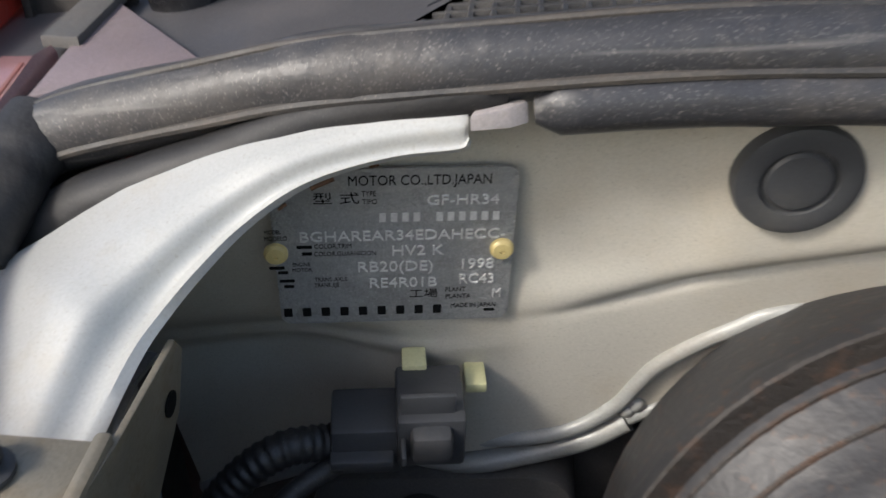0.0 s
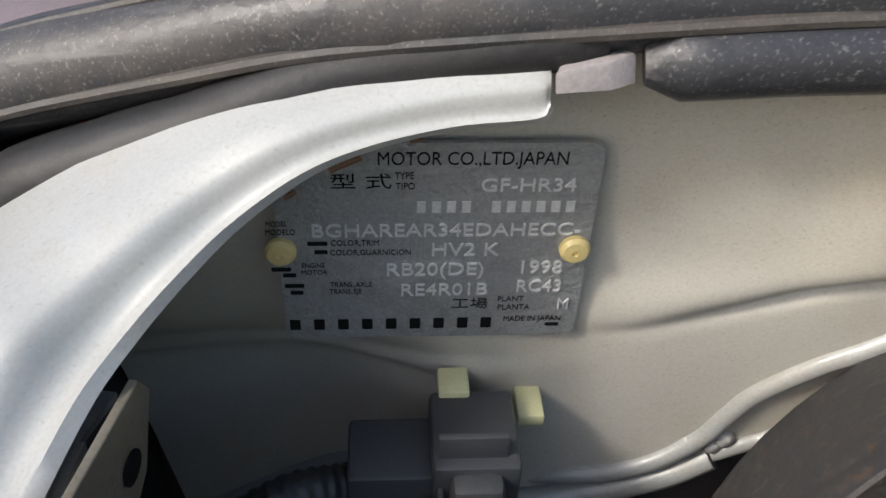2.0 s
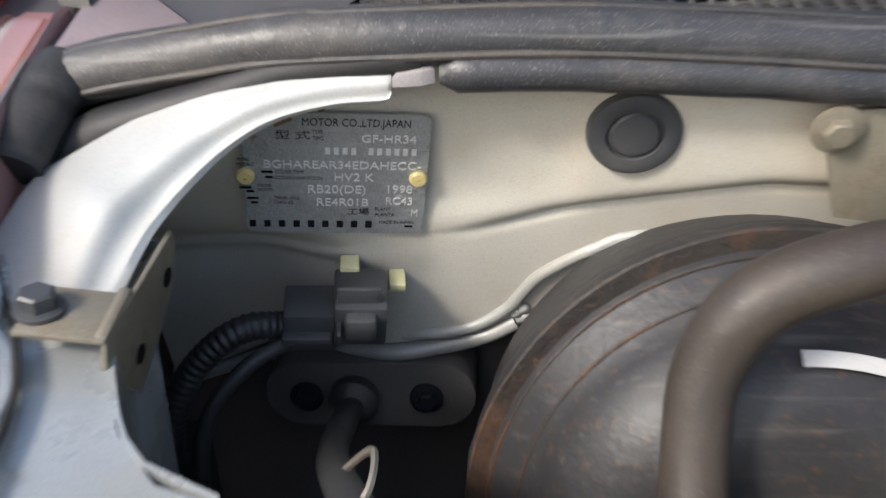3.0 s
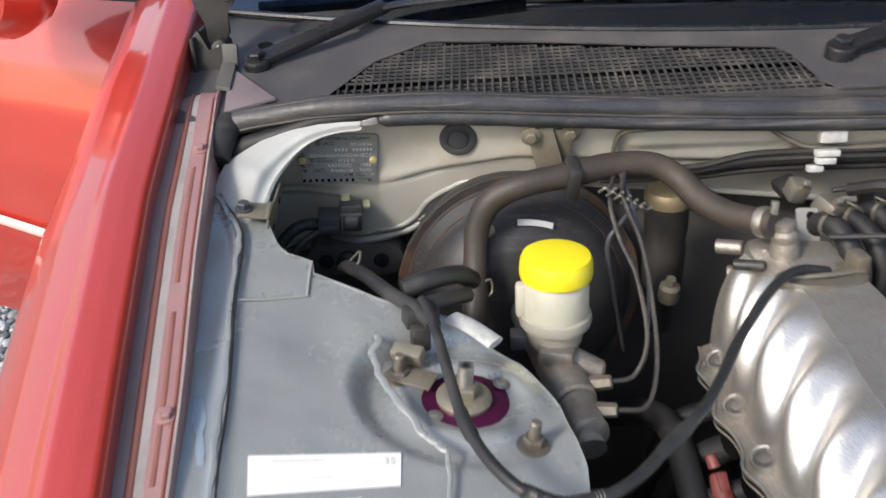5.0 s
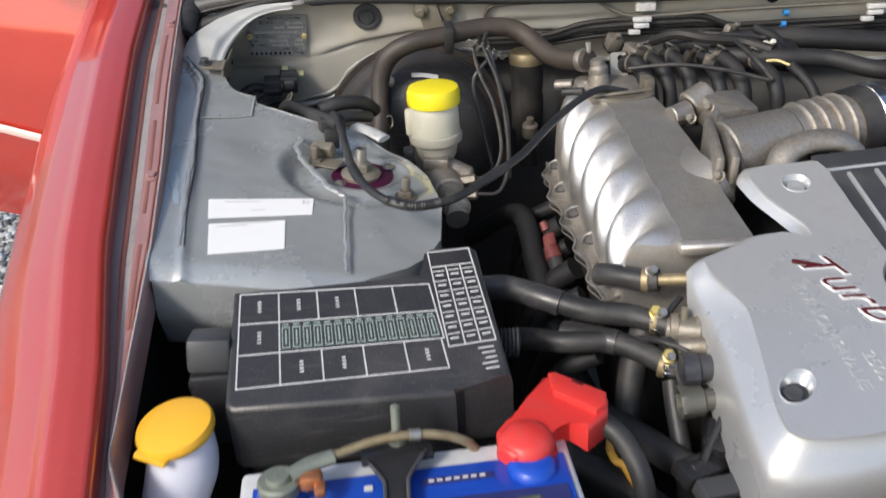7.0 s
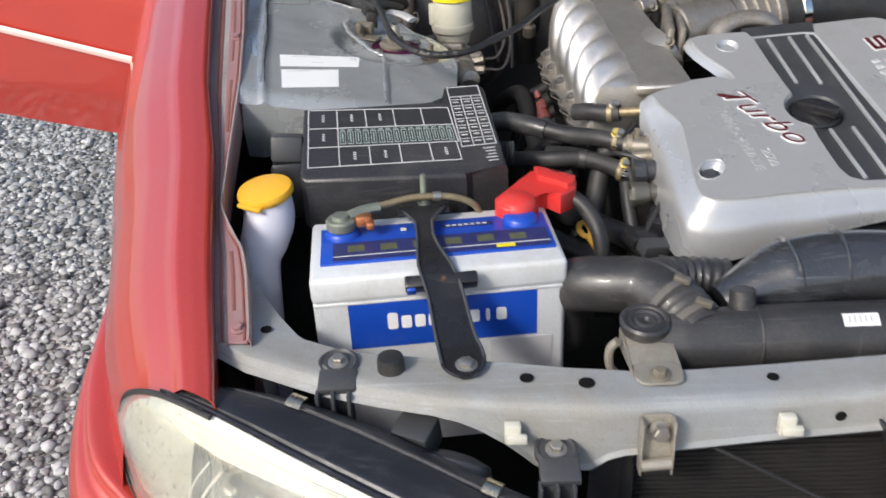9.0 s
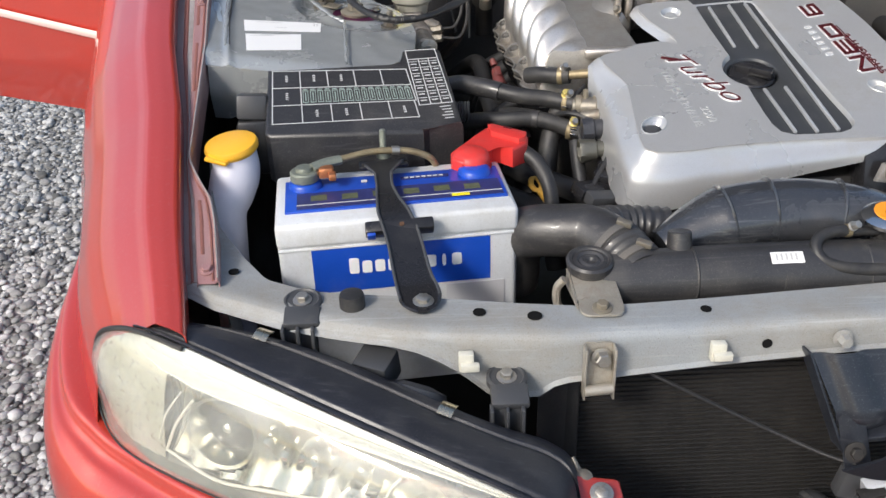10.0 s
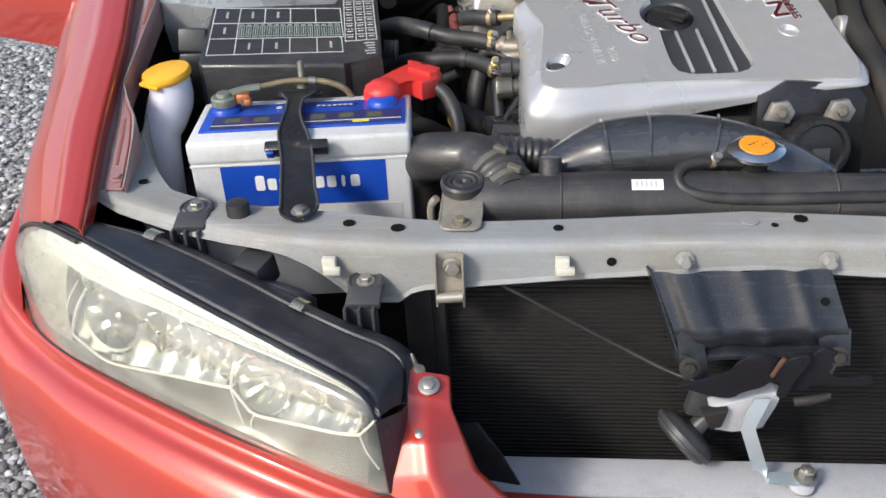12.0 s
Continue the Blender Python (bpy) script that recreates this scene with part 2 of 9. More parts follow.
M_LINE = mat("pale_print", (0.55, 0.56, 0.55), 0.5, 0, 0.1, 60, 0)
M_GREENPRINT = mat("faded_green_print", (0.32, 0.40, 0.36), 0.5, 0, 0.2, 60, 0)
M_PLATE = mat("stamped_aluminium", (0.37, 0.375, 0.37), 0.40, 0.45, 0.2, 60, 0.45, 700, 0, (0.17, 0.165, 0.15), 0.45, 60, speck=(0.62, 0.62, 0.60, 0.6), sscale=1500, streak=(0.6, 0.6, 0.58, 0.5))
M_EMBOSS = mat("raised_bare_aluminium", (0.74, 0.74, 0.72), 0.35, 0.35, 0.25, 200, 0.05, 700, 0, (0.40, 0.40, 0.38), 0.2, 300)
M_CREAM = mat("cream_plastic", (0.62, 0.50, 0.22), 0.45, 0, 0.1, 80, 0.05, 300)
M_PALEYEL = mat("pale_yellow_plastic", (0.60, 0.58, 0.33), 0.45, 0, 0.1, 80, 0.05, 300)
M_TAN = mat("tan_steel", (0.25, 0.225, 0.175), 0.45, 0.4, 0.15, 60, 0.1, 300, 0, (0.16, 0.11, 0.06), 0.45, 50, speck=(0.09, 0.06, 0.03, 0.5))
M_CHROME = mat("chrome", (0.78, 0.77, 0.74), 0.12, 1.0, 0.06, 40, 0.0, 300)
M_REFL = mat("reflector", (0.66, 0.655, 0.61), 0.16, 1.0, 0.06, 30, 0.02, 200)
M_BEZEL = mat("satin_grey_bezel", (0.135, 0.132, 0.112), 0.34, 0.5, 0.10, 16, 0.02, 200, wob=0.12)
M_FLUTE = mat("pale_fluted_reflector", (0.52, 0.51, 0.45), 0.3, 0.4, 0.08, 30, 0.02, 200)
M_BEZELEDGE = mat("bright_bezel_edge", (0.78, 0.77, 0.72), 0.3, 0.2, 0.05, 30, 0.0)
M_COPPER = mat("copper", (0.55, 0.22, 0.10), 0.4, 0.8, 0.3, 80, 0.2, 400)
M_LEAD = mat("oxidised_lead", (0.22, 0.24, 0.20), 0.6, 0.5, 0.25, 80, 0.3, 300)
M_CRIMSON = mat("crimson_enamel", (0.075, 0.006, 0.009), 0.3, 0.1, 0.06, 30, 0)
M_LETTER = mat("raised_silver", (0.50, 0.51, 0.51), 0.4, 0.5, 0.05, 60, 0)
M_RECESS = mat("dark_grey_paint", (0.045, 0.048, 0.052), 0.42, 0.2, 0.12, 25, 0.05, 400, 0, (0.12, 0.115, 0.11), 0.25, 14)
M_COWL = mat("faded_grey_plastic", (0.062, 0.060, 0.063), 0.46, 0, 0.15, 10, 0.08, 300, 0, (0.15, 0.132, 0.125), 0.45, 9, speck=(0.28, 0.26, 0.24, 0.4))
M_GRILLE = mat("dusty_black_mesh", (0.040, 0.039, 0.039), 0.5, 0, 0.3, 30, 0.1, 300, 0, (0.16, 0.145, 0.125), 0.45, 18)
M_DASH = mat("dark_dashboard", (0.03, 0.03, 0.032), 0.7)
M_FIN = mat("dark_fins", (0.020, 0.018, 0.016), 0.6, 0.3, 0.4, 60, 0.6, 420, 0, (0.05, 0.042, 0.03), 0.4, 30)
M_TUBE = mat("dark_aluminium_tube", (0.012, 0.0115, 0.0115), 0.7, 0.1, 0.4, 80, 0.15, 400, 0, (0.026, 0.024, 0.022), 0.45, 30)
M_STONE = mat("grey_gravel", (0.325, 0.328, 0.325), 0.75, 0, 0.35, 60, 0.4, 300, island=0.72)
M_GROUND = mat("gravel_bed", (0.20, 0.195, 0.185), 0.9, 0, 0.5, 40, 0.9, 120, 0, (0.32, 0.31, 0.29), 0.5, 60)


def pebbled(m):
    """Pebble-sized cells of grey over a ground material, for the yard beyond the loose stones."""
    n, l = m.node_tree.nodes, m.node_tree.links
    co, vo = n.new("ShaderNodeTexCoord"), n.new("ShaderNodeTexVoronoi")
    vo.inputs["Scale"].default_value = 75
    l.new(co.outputs["Object"], vo.inputs["Vector"])
    sp, mr, mu = n.new("ShaderNodeSeparateColor"), n.new("ShaderNodeMapRange"), n.new("ShaderNodeMath")
    l.new(vo.outputs["Color"], sp.inputs[0])
    mr.inputs["To Min"].default_value, mr.inputs["To Max"].default_value = 0.06, 0.48
    l.new(sp.outputs[0], mr.inputs["Value"])
    cc = n.new("ShaderNodeCombineColor")
    for k, f in enumerate((1.0, 0.99, 0.95)):
        mm = n.new("ShaderNodeMath")
        mm.operation, mm.inputs[1].default_value = "MULTIPLY", f
        l.new(mr.outputs[0], mm.inputs[0])
        l.new(mm.outputs[0], cc.inputs[k])
    l.new(cc.outputs[0], n["Principled BSDF"].inputs["Base Color"])
    bp = n.new("ShaderNodeBump")
    bp.invert = True
    bp.inputs["Strength"].default_value, bp.inputs["Distance"].default_value = 1.0, 0.006
    l.new(vo.outputs["Distance"], bp.inputs["Height"])
    l.new(bp.outputs[0], n["Principled BSDF"].inputs["Normal"])


pebbled(M_GROUND)
M_FADERED = mat("faded_red_plastic", (0.19, 0.045, 0.040), 0.5, 0, 0.2, 60, 0.1, 300, 0, (0.14, 0.09, 0.075), 0.5, 60)
M_TAPE = mat("greyed_tape", (0.52, 0.52, 0.505), 0.5, 0, 0.1, 60, 0.1, 300, 0, (0.20, 0.19, 0.17), 0.5, 90)
M_RUSTRING = mat("patchy_rust", (0.028, 0.024, 0.021), 0.6, 0.2, 0.4, 60, 0.4, 400, 0, (0.17, 0.072, 0.030), 0.46, 24)
M_RUST = mat("flaking_rust", (0.10, 0.05, 0.025), 0.75, 0.1, 0.4, 120, 0.5, 500)
M_SEAM = mat("seam_paint_darkened", (0.30, 0.305, 0.29), 0.42, 0.1, 0.15, 20, 0.12, 250, 0.1, (0.24, 0.20, 0.15), 0.4, 20)
M_COLLAR = mat("aged_clear_plastic", (0.36, 0.345, 0.29), 0.38, 0, 0.1, 20, 0.05, 200, 0, (0.22, 0.20, 0.15), 0.4, 14)
M_OFFWHITE = mat("off_white_plastic", (0.58, 0.57, 0.49), 0.45, 0, 0.08, 60, 0.05, 300, 0, (0.40, 0.37, 0.28), 0.3, 60)
M_AMBER = mat("dull_amber_plastic", (0.42, 0.23, 0.03), 0.45, 0, 0.15, 60, 0.05, 300, 0, (0.20, 0.12, 0.03), 0.4, 60)
M_BOTTLE = mat("lavender_white_plastic", (0.57, 0.575, 0.66), 0.42, 0, 0.06, 12, 0.05, 200, 0, (0.45, 0.45, 0.47), 0.3, 12)
M_GOLDCLIP = mat("brass_clip", (0.62, 0.55, 0.40), 0.25, 1.0, 0.15, 60, 0.04, 300)
M_LAMPBLK = mat("satin_blue_black_plastic", (0.022, 0.024, 0.031), 0.36, 0, 0.25, 14, 0.06, 400, 0, (0.085, 0.082, 0.080), 0.42, 14, speck=(0.16, 0.15, 0.14, 0.4), sscale=900, streak=(0.11, 0.11, 0.115, 0.6), wob=0.10)
M_BADGE = mat("bright_badge_silver", (0.84, 0.84, 0.83), 0.25, 0.4, 0.05, 60, 0)
M_LATCH = mat("glossy_black_steel", (0.011, 0.0135, 0.020), 0.40, 0.0, 0.3, 30, 0.06, 300, 0.35, (0.036, 0.040, 0.050), 0.38, 16, speck=(0.16, 0.16, 0.16, 0.4), sscale=700, streak=(0.10, 0.10, 0.11, 0.5), wob=0.16)
M_BARGREY = mat("pale_speckled_grey", (0.50, 0.515, 0.55), 0.5, 0.1, 0.1, 14, 0.08, 300, 0, (0.36, 0.35, 0.34), 0.4, 16, speck=(0.14, 0.12, 0.10, 0.6), sscale=600)
M_FADED = mat("pale_blue_touch_up", (0.29, 0.35, 0.41), 0.45, 0.1, 0.1, 30, 0.05)


def glass(name, col, ior, haze=0.0, hazecol=(0.8, 0.8, 0.75)):
    """A clear sheet: it lets light through, tinted, and mirrors more towards grazing; haze is a thin milky film."""
    m = bpy.data.materials.new(name)
    m.use_nodes = True
    n, l = m.node_tree.nodes, m.node_tree.links
    n.remove(n["Principled BSDF"])
    tr, gl, df = n.new("ShaderNodeBsdfTransparent"), n.new("ShaderNodeBsdfGlossy"), n.new("ShaderNodeBsdfDiffuse")
    tr.inputs["Color"].default_value = (*col, 1)
    gl.inputs["Roughness"].default_value = 0.04
    df.inputs["Color"].default_value = (*hazecol, 1)
    lw, pw, fr = n.new("ShaderNodeLayerWeight"), n.new("ShaderNodeMath"), n.new("ShaderNodeMapRange")
    lw.inputs["Blend"].default_value = 0.5
    pw.operation, pw.inputs[1].default_value = "POWER", 4.0
    l.new(lw.outputs["Facing"], pw.inputs[0])
    l.new(pw.outputs[0], fr.inputs["Value"])
    fr.inputs["To Min"].default_value = ((ior - 1) / (ior + 1)) ** 2
    co, ns, mr = n.new("ShaderNodeTexCoord"), n.new("ShaderNodeTexNoise"), n.new("ShaderNodeMapRange")
    ns.inputs["Scale"].default_value, ns.inputs["Detail"].default_value = 22, 6
    mr.inputs["From Min"].default_value, mr.inputs["From Max"].default_value = 0.3, 0.75
    mr.inputs["To Min"].default_value, mr.inputs["To Max"].default_value = 0.3 * haze, 1.5 * haze
    l.new(co.outputs["Object"], ns.inputs["Vector"])
    l.new(ns.outputs["Fac"], mr.inputs["Value"])
    a, b = n.new("ShaderNodeMixShader"), n.new("ShaderNodeMixShader")
    l.new(mr.outputs[0], a.inputs[0])
    l.new(tr.outputs[0], a.inputs[1])
    l.new(df.outputs[0], a.inputs[2])
    l.new(fr.outputs[0], b.inputs[0])
    l.new(a.outputs[0], b.inputs[1])
    l.new(gl.outputs[0], b.inputs[2])
    l.new(b.outputs[0], n["Material Output"].inputs["Surface"])
    return m


M_LENS = glass("hazy_polycarbonate", (0.98, 0.98, 0.94), 1.55, 0.15, (0.80, 0.81, 0.76))
M_SCREEN = glass("tinted_glass", (0.30, 0.38, 0.50), 2.8)


# ---- building helpers ----
def merge(bm, tmp):
    me = bpy.data.meshes.new("tmp")
    tmp.to_mesh(me)
    tmp.free()
    bm.from_mesh(me)
    bpy.data.meshes.remove(me)


def B():
    return bmesh.new()


def thing(name, loc, label, category, group="", kind=""):
    ob = new(name)
    ob.empty_display_size = 0.02
    ob.location = loc
    return tagged(ob, label, category, group, kind)


def finish(ob, bm, material, origin, sharp):
    bmesh.ops.translate(bm, verts=bm.verts, vec=-Vector(origin))
    bmesh.ops.recalc_face_normals(bm, faces=bm.faces)
    bm.to_mesh(ob.data)
    bm.free()
    ob.data.materials.append(material)
    for f in ob.data.polygons:
        f.use_smooth = True
    ob.data.set_sharp_from_angle(angle=radians(sharp))


ORIGIN = {}


def part(name, bm, material, parent, label="", sharp=38):
    """Links a bmesh, given in world places, as one mesh object under a thing or under a part."""
    root = parent if parent.parent is None else parent.parent
    root = root if root.parent is None else root.parent
    ob = new(name, bpy.data.meshes.new(name))
    finish(ob, bm, material, root.location, sharp)
    ob.parent = parent
    return tagged(ob, label)


def solo(name, bm, material, loc, label, category, group="", kind="", sharp=38):
    """A thing that is one mesh."""
    ob = new(name, bpy.data.meshes.new(name))
    finish(ob, bm, material, loc, sharp)
    ob.location = loc
    return tagged(ob, label, category, group, kind)


def frame_of(axis, up=(0, 0, 1)):
    """A turn whose z points along axis."""
    z = Vector(axis).normalized()
    x = Vector(up).cross(z)
    if x.length < 1e-4:
        x = Vector((1, 0, 0))
    x.normalize()
    return Matrix((x, z.cross(x), z)).transposed().to_4x4()


def box(bm, c, s, m=None, bev=0.0, seg=2):
    t = B()
    bmesh.ops.create_cube(t, size=1)
    bmesh.ops.scale(t, vec=s, verts=t.verts)
    if bev:
        bmesh.ops.bevel(t, geom=t.edges[:], offset=bev, segments=seg, affect="EDGES", profile=0.5)
    if m:
        bmesh.ops.transform(t, matrix=m.to_3x3().to_4x4(), verts=t.verts)
    bmesh.ops.translate(t, vec=c, verts=t.verts)
    merge(bm, t)


def lathe(bm, prof, p, axis=(0, 0, 1), seg=32, warp=None):
    """A turned form: prof is a list of (radius, height) along axis from p."""
    t = B()
    rings = []
    for r, h in prof:
        ring = []
        for k in range(seg):
            a = 2 * math.pi * k / seg
            rr = r * (warp(a, h) if warp else 1)
            ring.append(t.verts.new((rr * math.cos(a), rr * math.sin(a), h)))
        rings.append(ring)
    for a, b in zip(rings, rings[1:]):
        for k in range(seg):
            t.faces.new((a[k], a[(k + 1) % seg], b[(k + 1) % seg], b[k]))
    t.faces.new(rings[0][::-1])
    t.faces.new(rings[-1])
    bmesh.ops.transform(t, matrix=Matrix.Translation(p) @ frame_of(axis), verts=t.verts)
    merge(bm, t)


def rod(bm, p0, p1, r, r1=None, seg=20, bev=0.0):
    p0, p1 = Vector(p0), Vector(p1)
    h, r1 = (p1 - p0).length, r if r1 is None else r1
    prof = [(r - bev, 0), (r, bev), (r1, h - bev), (r1 - bev, h)] if bev else [(r, 0), (r1, h)]
    lathe(bm, prof, p0, p1 - p0, seg)


def curve_points(pts, steps=8):
    """A smooth line through pts."""
    pts = [Vector(p) for p in pts]
    q = [2 * pts[0] - pts[1], *pts, 2 * pts[-1] - pts[-2]]
    out = []
    for a, b, c, d in zip(q, q[1:], q[2:], q[3:]):
        for k in range(steps):
            t = k / steps
            out.append(0.5 * (2 * b + (c - a) * t + (2 * a - 5 * b + 4 * c - d) * t * t + (3 * b - a - 3 * c + d) * t ** 3))
    return out + [pts[-1]]


def along(line, u):
    """A place on a polyline, u from 0 to 1."""
    k = u * (len(line) - 1)
    i = min(len(line) - 2, int(k))
    return line[i].lerp(line[i + 1], k - i)


def tube(bm, pts, r, seg=12, steps=8, rf=None, flat=1.0, up=(0, 0, 1)):
    """A round (or flattened) hose along a smooth line; rf(length along) scales the radius."""
    line = curve_points(pts, steps) if steps > 1 else [Vector(p) for p in pts]
    t, rings, run = B(), [], 0.0
    n = None
    for i, p in enumerate(line):
        d = (line[min(i + 1, len(line) - 1)] - line[max(i - 1, 0)]).normalized()
        if n is None:
            n = Vector(up).cross(d)
            n = n if n.length > 1e-3 else Vector((1, 0, 0))
        n = (n - d * n.dot(d)).normalized()
        b = d.cross(n)
        run += (p - line[i - 1]).length if i else 0
        rr = r * (rf(run) if rf else 1)
        rings.append([t.verts.new(p + (n * math.cos(2 * math.pi * k / seg) + b * flat * math.sin(2 * math.pi * k / seg)) * rr) for k in range(seg)])
    for a, b in zip(rings, rings[1:]):
        for k in range(seg):
            t.faces.new((a[k], a[(k + 1) % seg], b[(k + 1) % seg], b[k]))
    t.faces.new(rings[0][::-1])
    t.faces.new(rings[-1])
    merge(bm, t)


def sheet(bm, f, nu, nv, th=0.0):
    """A grid of f(u, v), u and v from 0 to 1, with thickness th."""
    t = B()
    g = [[t.verts.new(f(i / nu, j / nv)) for j in range(nv + 1)] for i in range(nu + 1)]
    for i in range(nu):
        for j in range(nv):
            t.faces.new((g[i][j], g[i + 1][j], g[i + 1][j + 1], g[i][j + 1]))
    if th:
        bmesh.ops.recalc_face_normals(t, faces=t.faces)
        bmesh.ops.solidify(t, geom=t.faces[:], thickness=th)
    merge(bm, t)


def prism(bm, poly, z0, z1, m=None, bev=0.0, seg=2):
    """A polygon in x, y drawn from z0 up to z1; z0 and z1 may be functions of x, y."""
    t = B()
    lo = [t.verts.new((x, y, z0(x, y) if callable(z0) else z0)) for x, y in poly]
    hi = [t.verts.new((x, y, z1(x, y) if callable(z1) else z1)) for x, y in poly]
    n = len(poly)
    t.faces.new(lo[::-1])
    top = t.faces.new(hi)
    for k in range(n):
        t.faces.new((lo[k], lo[(k + 1) % n], hi[(k + 1) % n], hi[k]))
    if bev:
        bmesh.ops.bevel(t, geom=[*top.edges], offset=bev, segments=seg, affect="EDGES", profile=0.5)
    bmesh.ops.triangulate(t, faces=[f for f in t.faces if len(f.verts) > 4])
    if m:
        bmesh.ops.transform(t, matrix=m, verts=t.verts)
    merge(bm, t)


def lerp(table, x):
    """Linear between the (x, value) pairs of a table in rising x."""
    return float(np.interp(x, [a for a, b in table], [b for a, b in table]))


def round_poly(w, h, r, n=5):
    """A rectangle about the origin with round corners."""
    out = []
    for cx, cy, a0 in ((w / 2 - r, h / 2 - r, 0), (-w / 2 + r, h / 2 - r, 90), (-w / 2 + r, -h / 2 + r, 180), (w / 2 - r, -h / 2 + r, 270)):
        for k in range(n + 1):
            a = radians(a0 + 90 * k / n)
            out.append((cx + r * math.cos(a), cy + r * math.sin(a)))
    return out


def hexbolt(bm, p, axis, r=0.006, h=0.005, washer=1.6, stud=0.0):
    """A hexagon head with a washer, and a threaded stud above it if asked."""
    p, a = Vector(p), Vector(axis).normalized()
    lathe(bm, [(r * washer, 0), (r * washer, 0.0012), (r * washer * 0.8, 0.0018)], p, a, 20)
    lathe(bm, [(r, 0.001), (r, h), (r * 0.85, h * 1.12)], p, a, 6)
    if stud:
        lathe(bm, [(r * 0.5, h), (r * 0.55, h + stud * 0.1), (r * 0.55, h + stud * 0.92), (r * 0.42, h + stud)], p, a, 12)


def basis(p, x, y):
    """A pose at p whose x and y point along x and (nearly) y."""
    x = Vector(x).normalized()
    z = x.cross(Vector(y)).normalized()
    return Matrix.Translation(p) @ Matrix((x, z.cross(x), z)).transposed().to_4x4()


def lettering(name, words, size, m, material, parent, depth=0.0002, squeeze=1.0, align="LEFT", fat=0.0):
    """Raised or printed writing in the built-in font, as one mesh."""
    cu = bpy.data.curves.new("tmp", "FONT")
    cu.body, cu.size, cu.extrude, cu.align_x, cu.resolution_u, cu.offset = words, size, depth, align, 3, fat
    ob = new("tmp", cu)
    me = bpy.data.meshes.new_from_object(ob.evaluated_get(bpy.context.evaluated_depsgraph_get()))
    bm = B()
    bm.from_mesh(me)
    bpy.data.objects.remove(ob)
    bpy.data.curves.remove(cu)
    bpy.data.meshes.remove(me)
    bmesh.ops.transform(bm, matrix=m @ Matrix.Diagonal((squeeze, 1, 1, 1)), verts=bm.verts)
    return part(name, bm, material, parent)


# ---- ground ----
bm = B()
sheet(bm, lambda u, v: Vector((u * 120 - 60, v * 120 - 60, 0)), 24, 24)
solo("ground", bm, M_GROUND, (0, 0, 0), "flat yard of loose grey gravel", "ground", kind="structure")


def gravel():
    """Loose pebbles in one mesh, beside the car."""
    rng = np.random.default_rng(4)
    t = B()
    bmesh.ops.create_icosphere(t, subdivisions=2, radius=1)
    bv = np.array([v.co for v in t.verts])
    bf = np.array([[v.index for v in f.verts] for f in t.faces])
    t.free()
    n = 27000
    verts, faces = [], []
    for k in range(n):
        s = rng.choice([0.0036, 0.0054, 0.0074, 0.0105], p=[0.32, 0.36, 0.25, 0.07]) * rng.uniform(0.8, 1.3)
        d = rng.standard_normal((3, 3))
        v = bv.copy()
        for row in d:
            v += 0.16 * np.outer(np.sin(2.2 * (bv @ row)), row / np.linalg.norm(row))
        v *= np.array([1.2, 0.95, 0.62]) * s
        a = rng.uniform(0, 6.283)
        c, si = math.cos(a), math.sin(a)
        tilt = rng.uniform(-0.5, 0.5)
        ct, st = math.cos(tilt), math.sin(tilt)
        v = v @ np.array([[1, 0, 0], [0, ct, st], [0, -st, ct]]) @ np.array([[c, si, 0], [-si, c, 0], [0, 0, 1]])
        x, y = rng.uniform(-1.7, -0.2), rng.uniform(-0.7, 2.1)
        verts.append(v + np.array([x, y, s * rng.uniform(0.1, 0.7)]))
        faces.append(bf + 42 * k)
    me = bpy.data.meshes.new("gravel")
    me.from_pydata(np.concatenate(verts).tolist(), [], np.concatenate(faces).tolist())
    me.materials.append(M_STONE)
    me.shade_smooth()
    tagged(new("gravel", me), "loose grey and pale pebbles on the yard", "gravel", kind="stuff")


gravel()

# ---- the car's body ----
car = thing("car", (0.615, 0, 0), "red saloon car with its bonnet and front door open", "car")

EDGE = [(-0.62, -0.008), (-0.607, -0.011), (-0.474, -0.038), (-0.302, -0.066), (-0.177, -0.095), (-0.043, -0.116), (0.137, -0.143), (0.296, -0.158), (0.60, -0.19)]
RAIL_IN = [(-0.54, 0.006), (-0.523, 0.004), (-0.458, -0.008), (-0.425, -0.018), (-0.401, -0.033), (-0.37, -0.046), (-0.28, -0.052), (-0.161, -0.06), (-0.051, -0.073), (0.077, -0.092), (0.202, -0.108), (0.307, -0.121), (0.40, -0.13)]


def edge_z(y):
    u = (y + 0.607) / 0.957
    return 0.708 + 0.2654 * (y + 0.607) + 0.05 * u * (1 - u)


def inner_z(x, y):
    """The apron's top."""
    return 0.828 - 0.1467 * (x + 0.027) + 0.147 * (y + 0.088)


def mirrored(f, on):
    return (lambda u, v: Vector((1.23 - f(u, v)[0], f(u, v)[1], f(u, v)[2]))) if on else f


FEND_DX = [0.001, 0.0, -0.003, -0.018, -0.033, -0.038, -0.046, -0.056, -0.072, -0.088, -0.106, -0.122, -0.135, -0.143, -0.146, -0.143, -0.137]
FEND_DZ = [-0.025, -0.003, 0.0, 0.0015, 0.0008, -0.002, -0.008, -0.014, -0.024, -0.037, -0.056, -0.085, -0.13, -0.19, -0.27, -0.36, -0.44]


LAMP_LINE = [(-0.165, -0.582), (-0.150, -0.586), (-0.135, -0.588), (-0.125, -0.584), (-0.117, -0.572), (-0.112, -0.558), (-0.098, -0.560), (-0.062, -0.584), (-0.011, -0.607), (0.02, -0.609)]


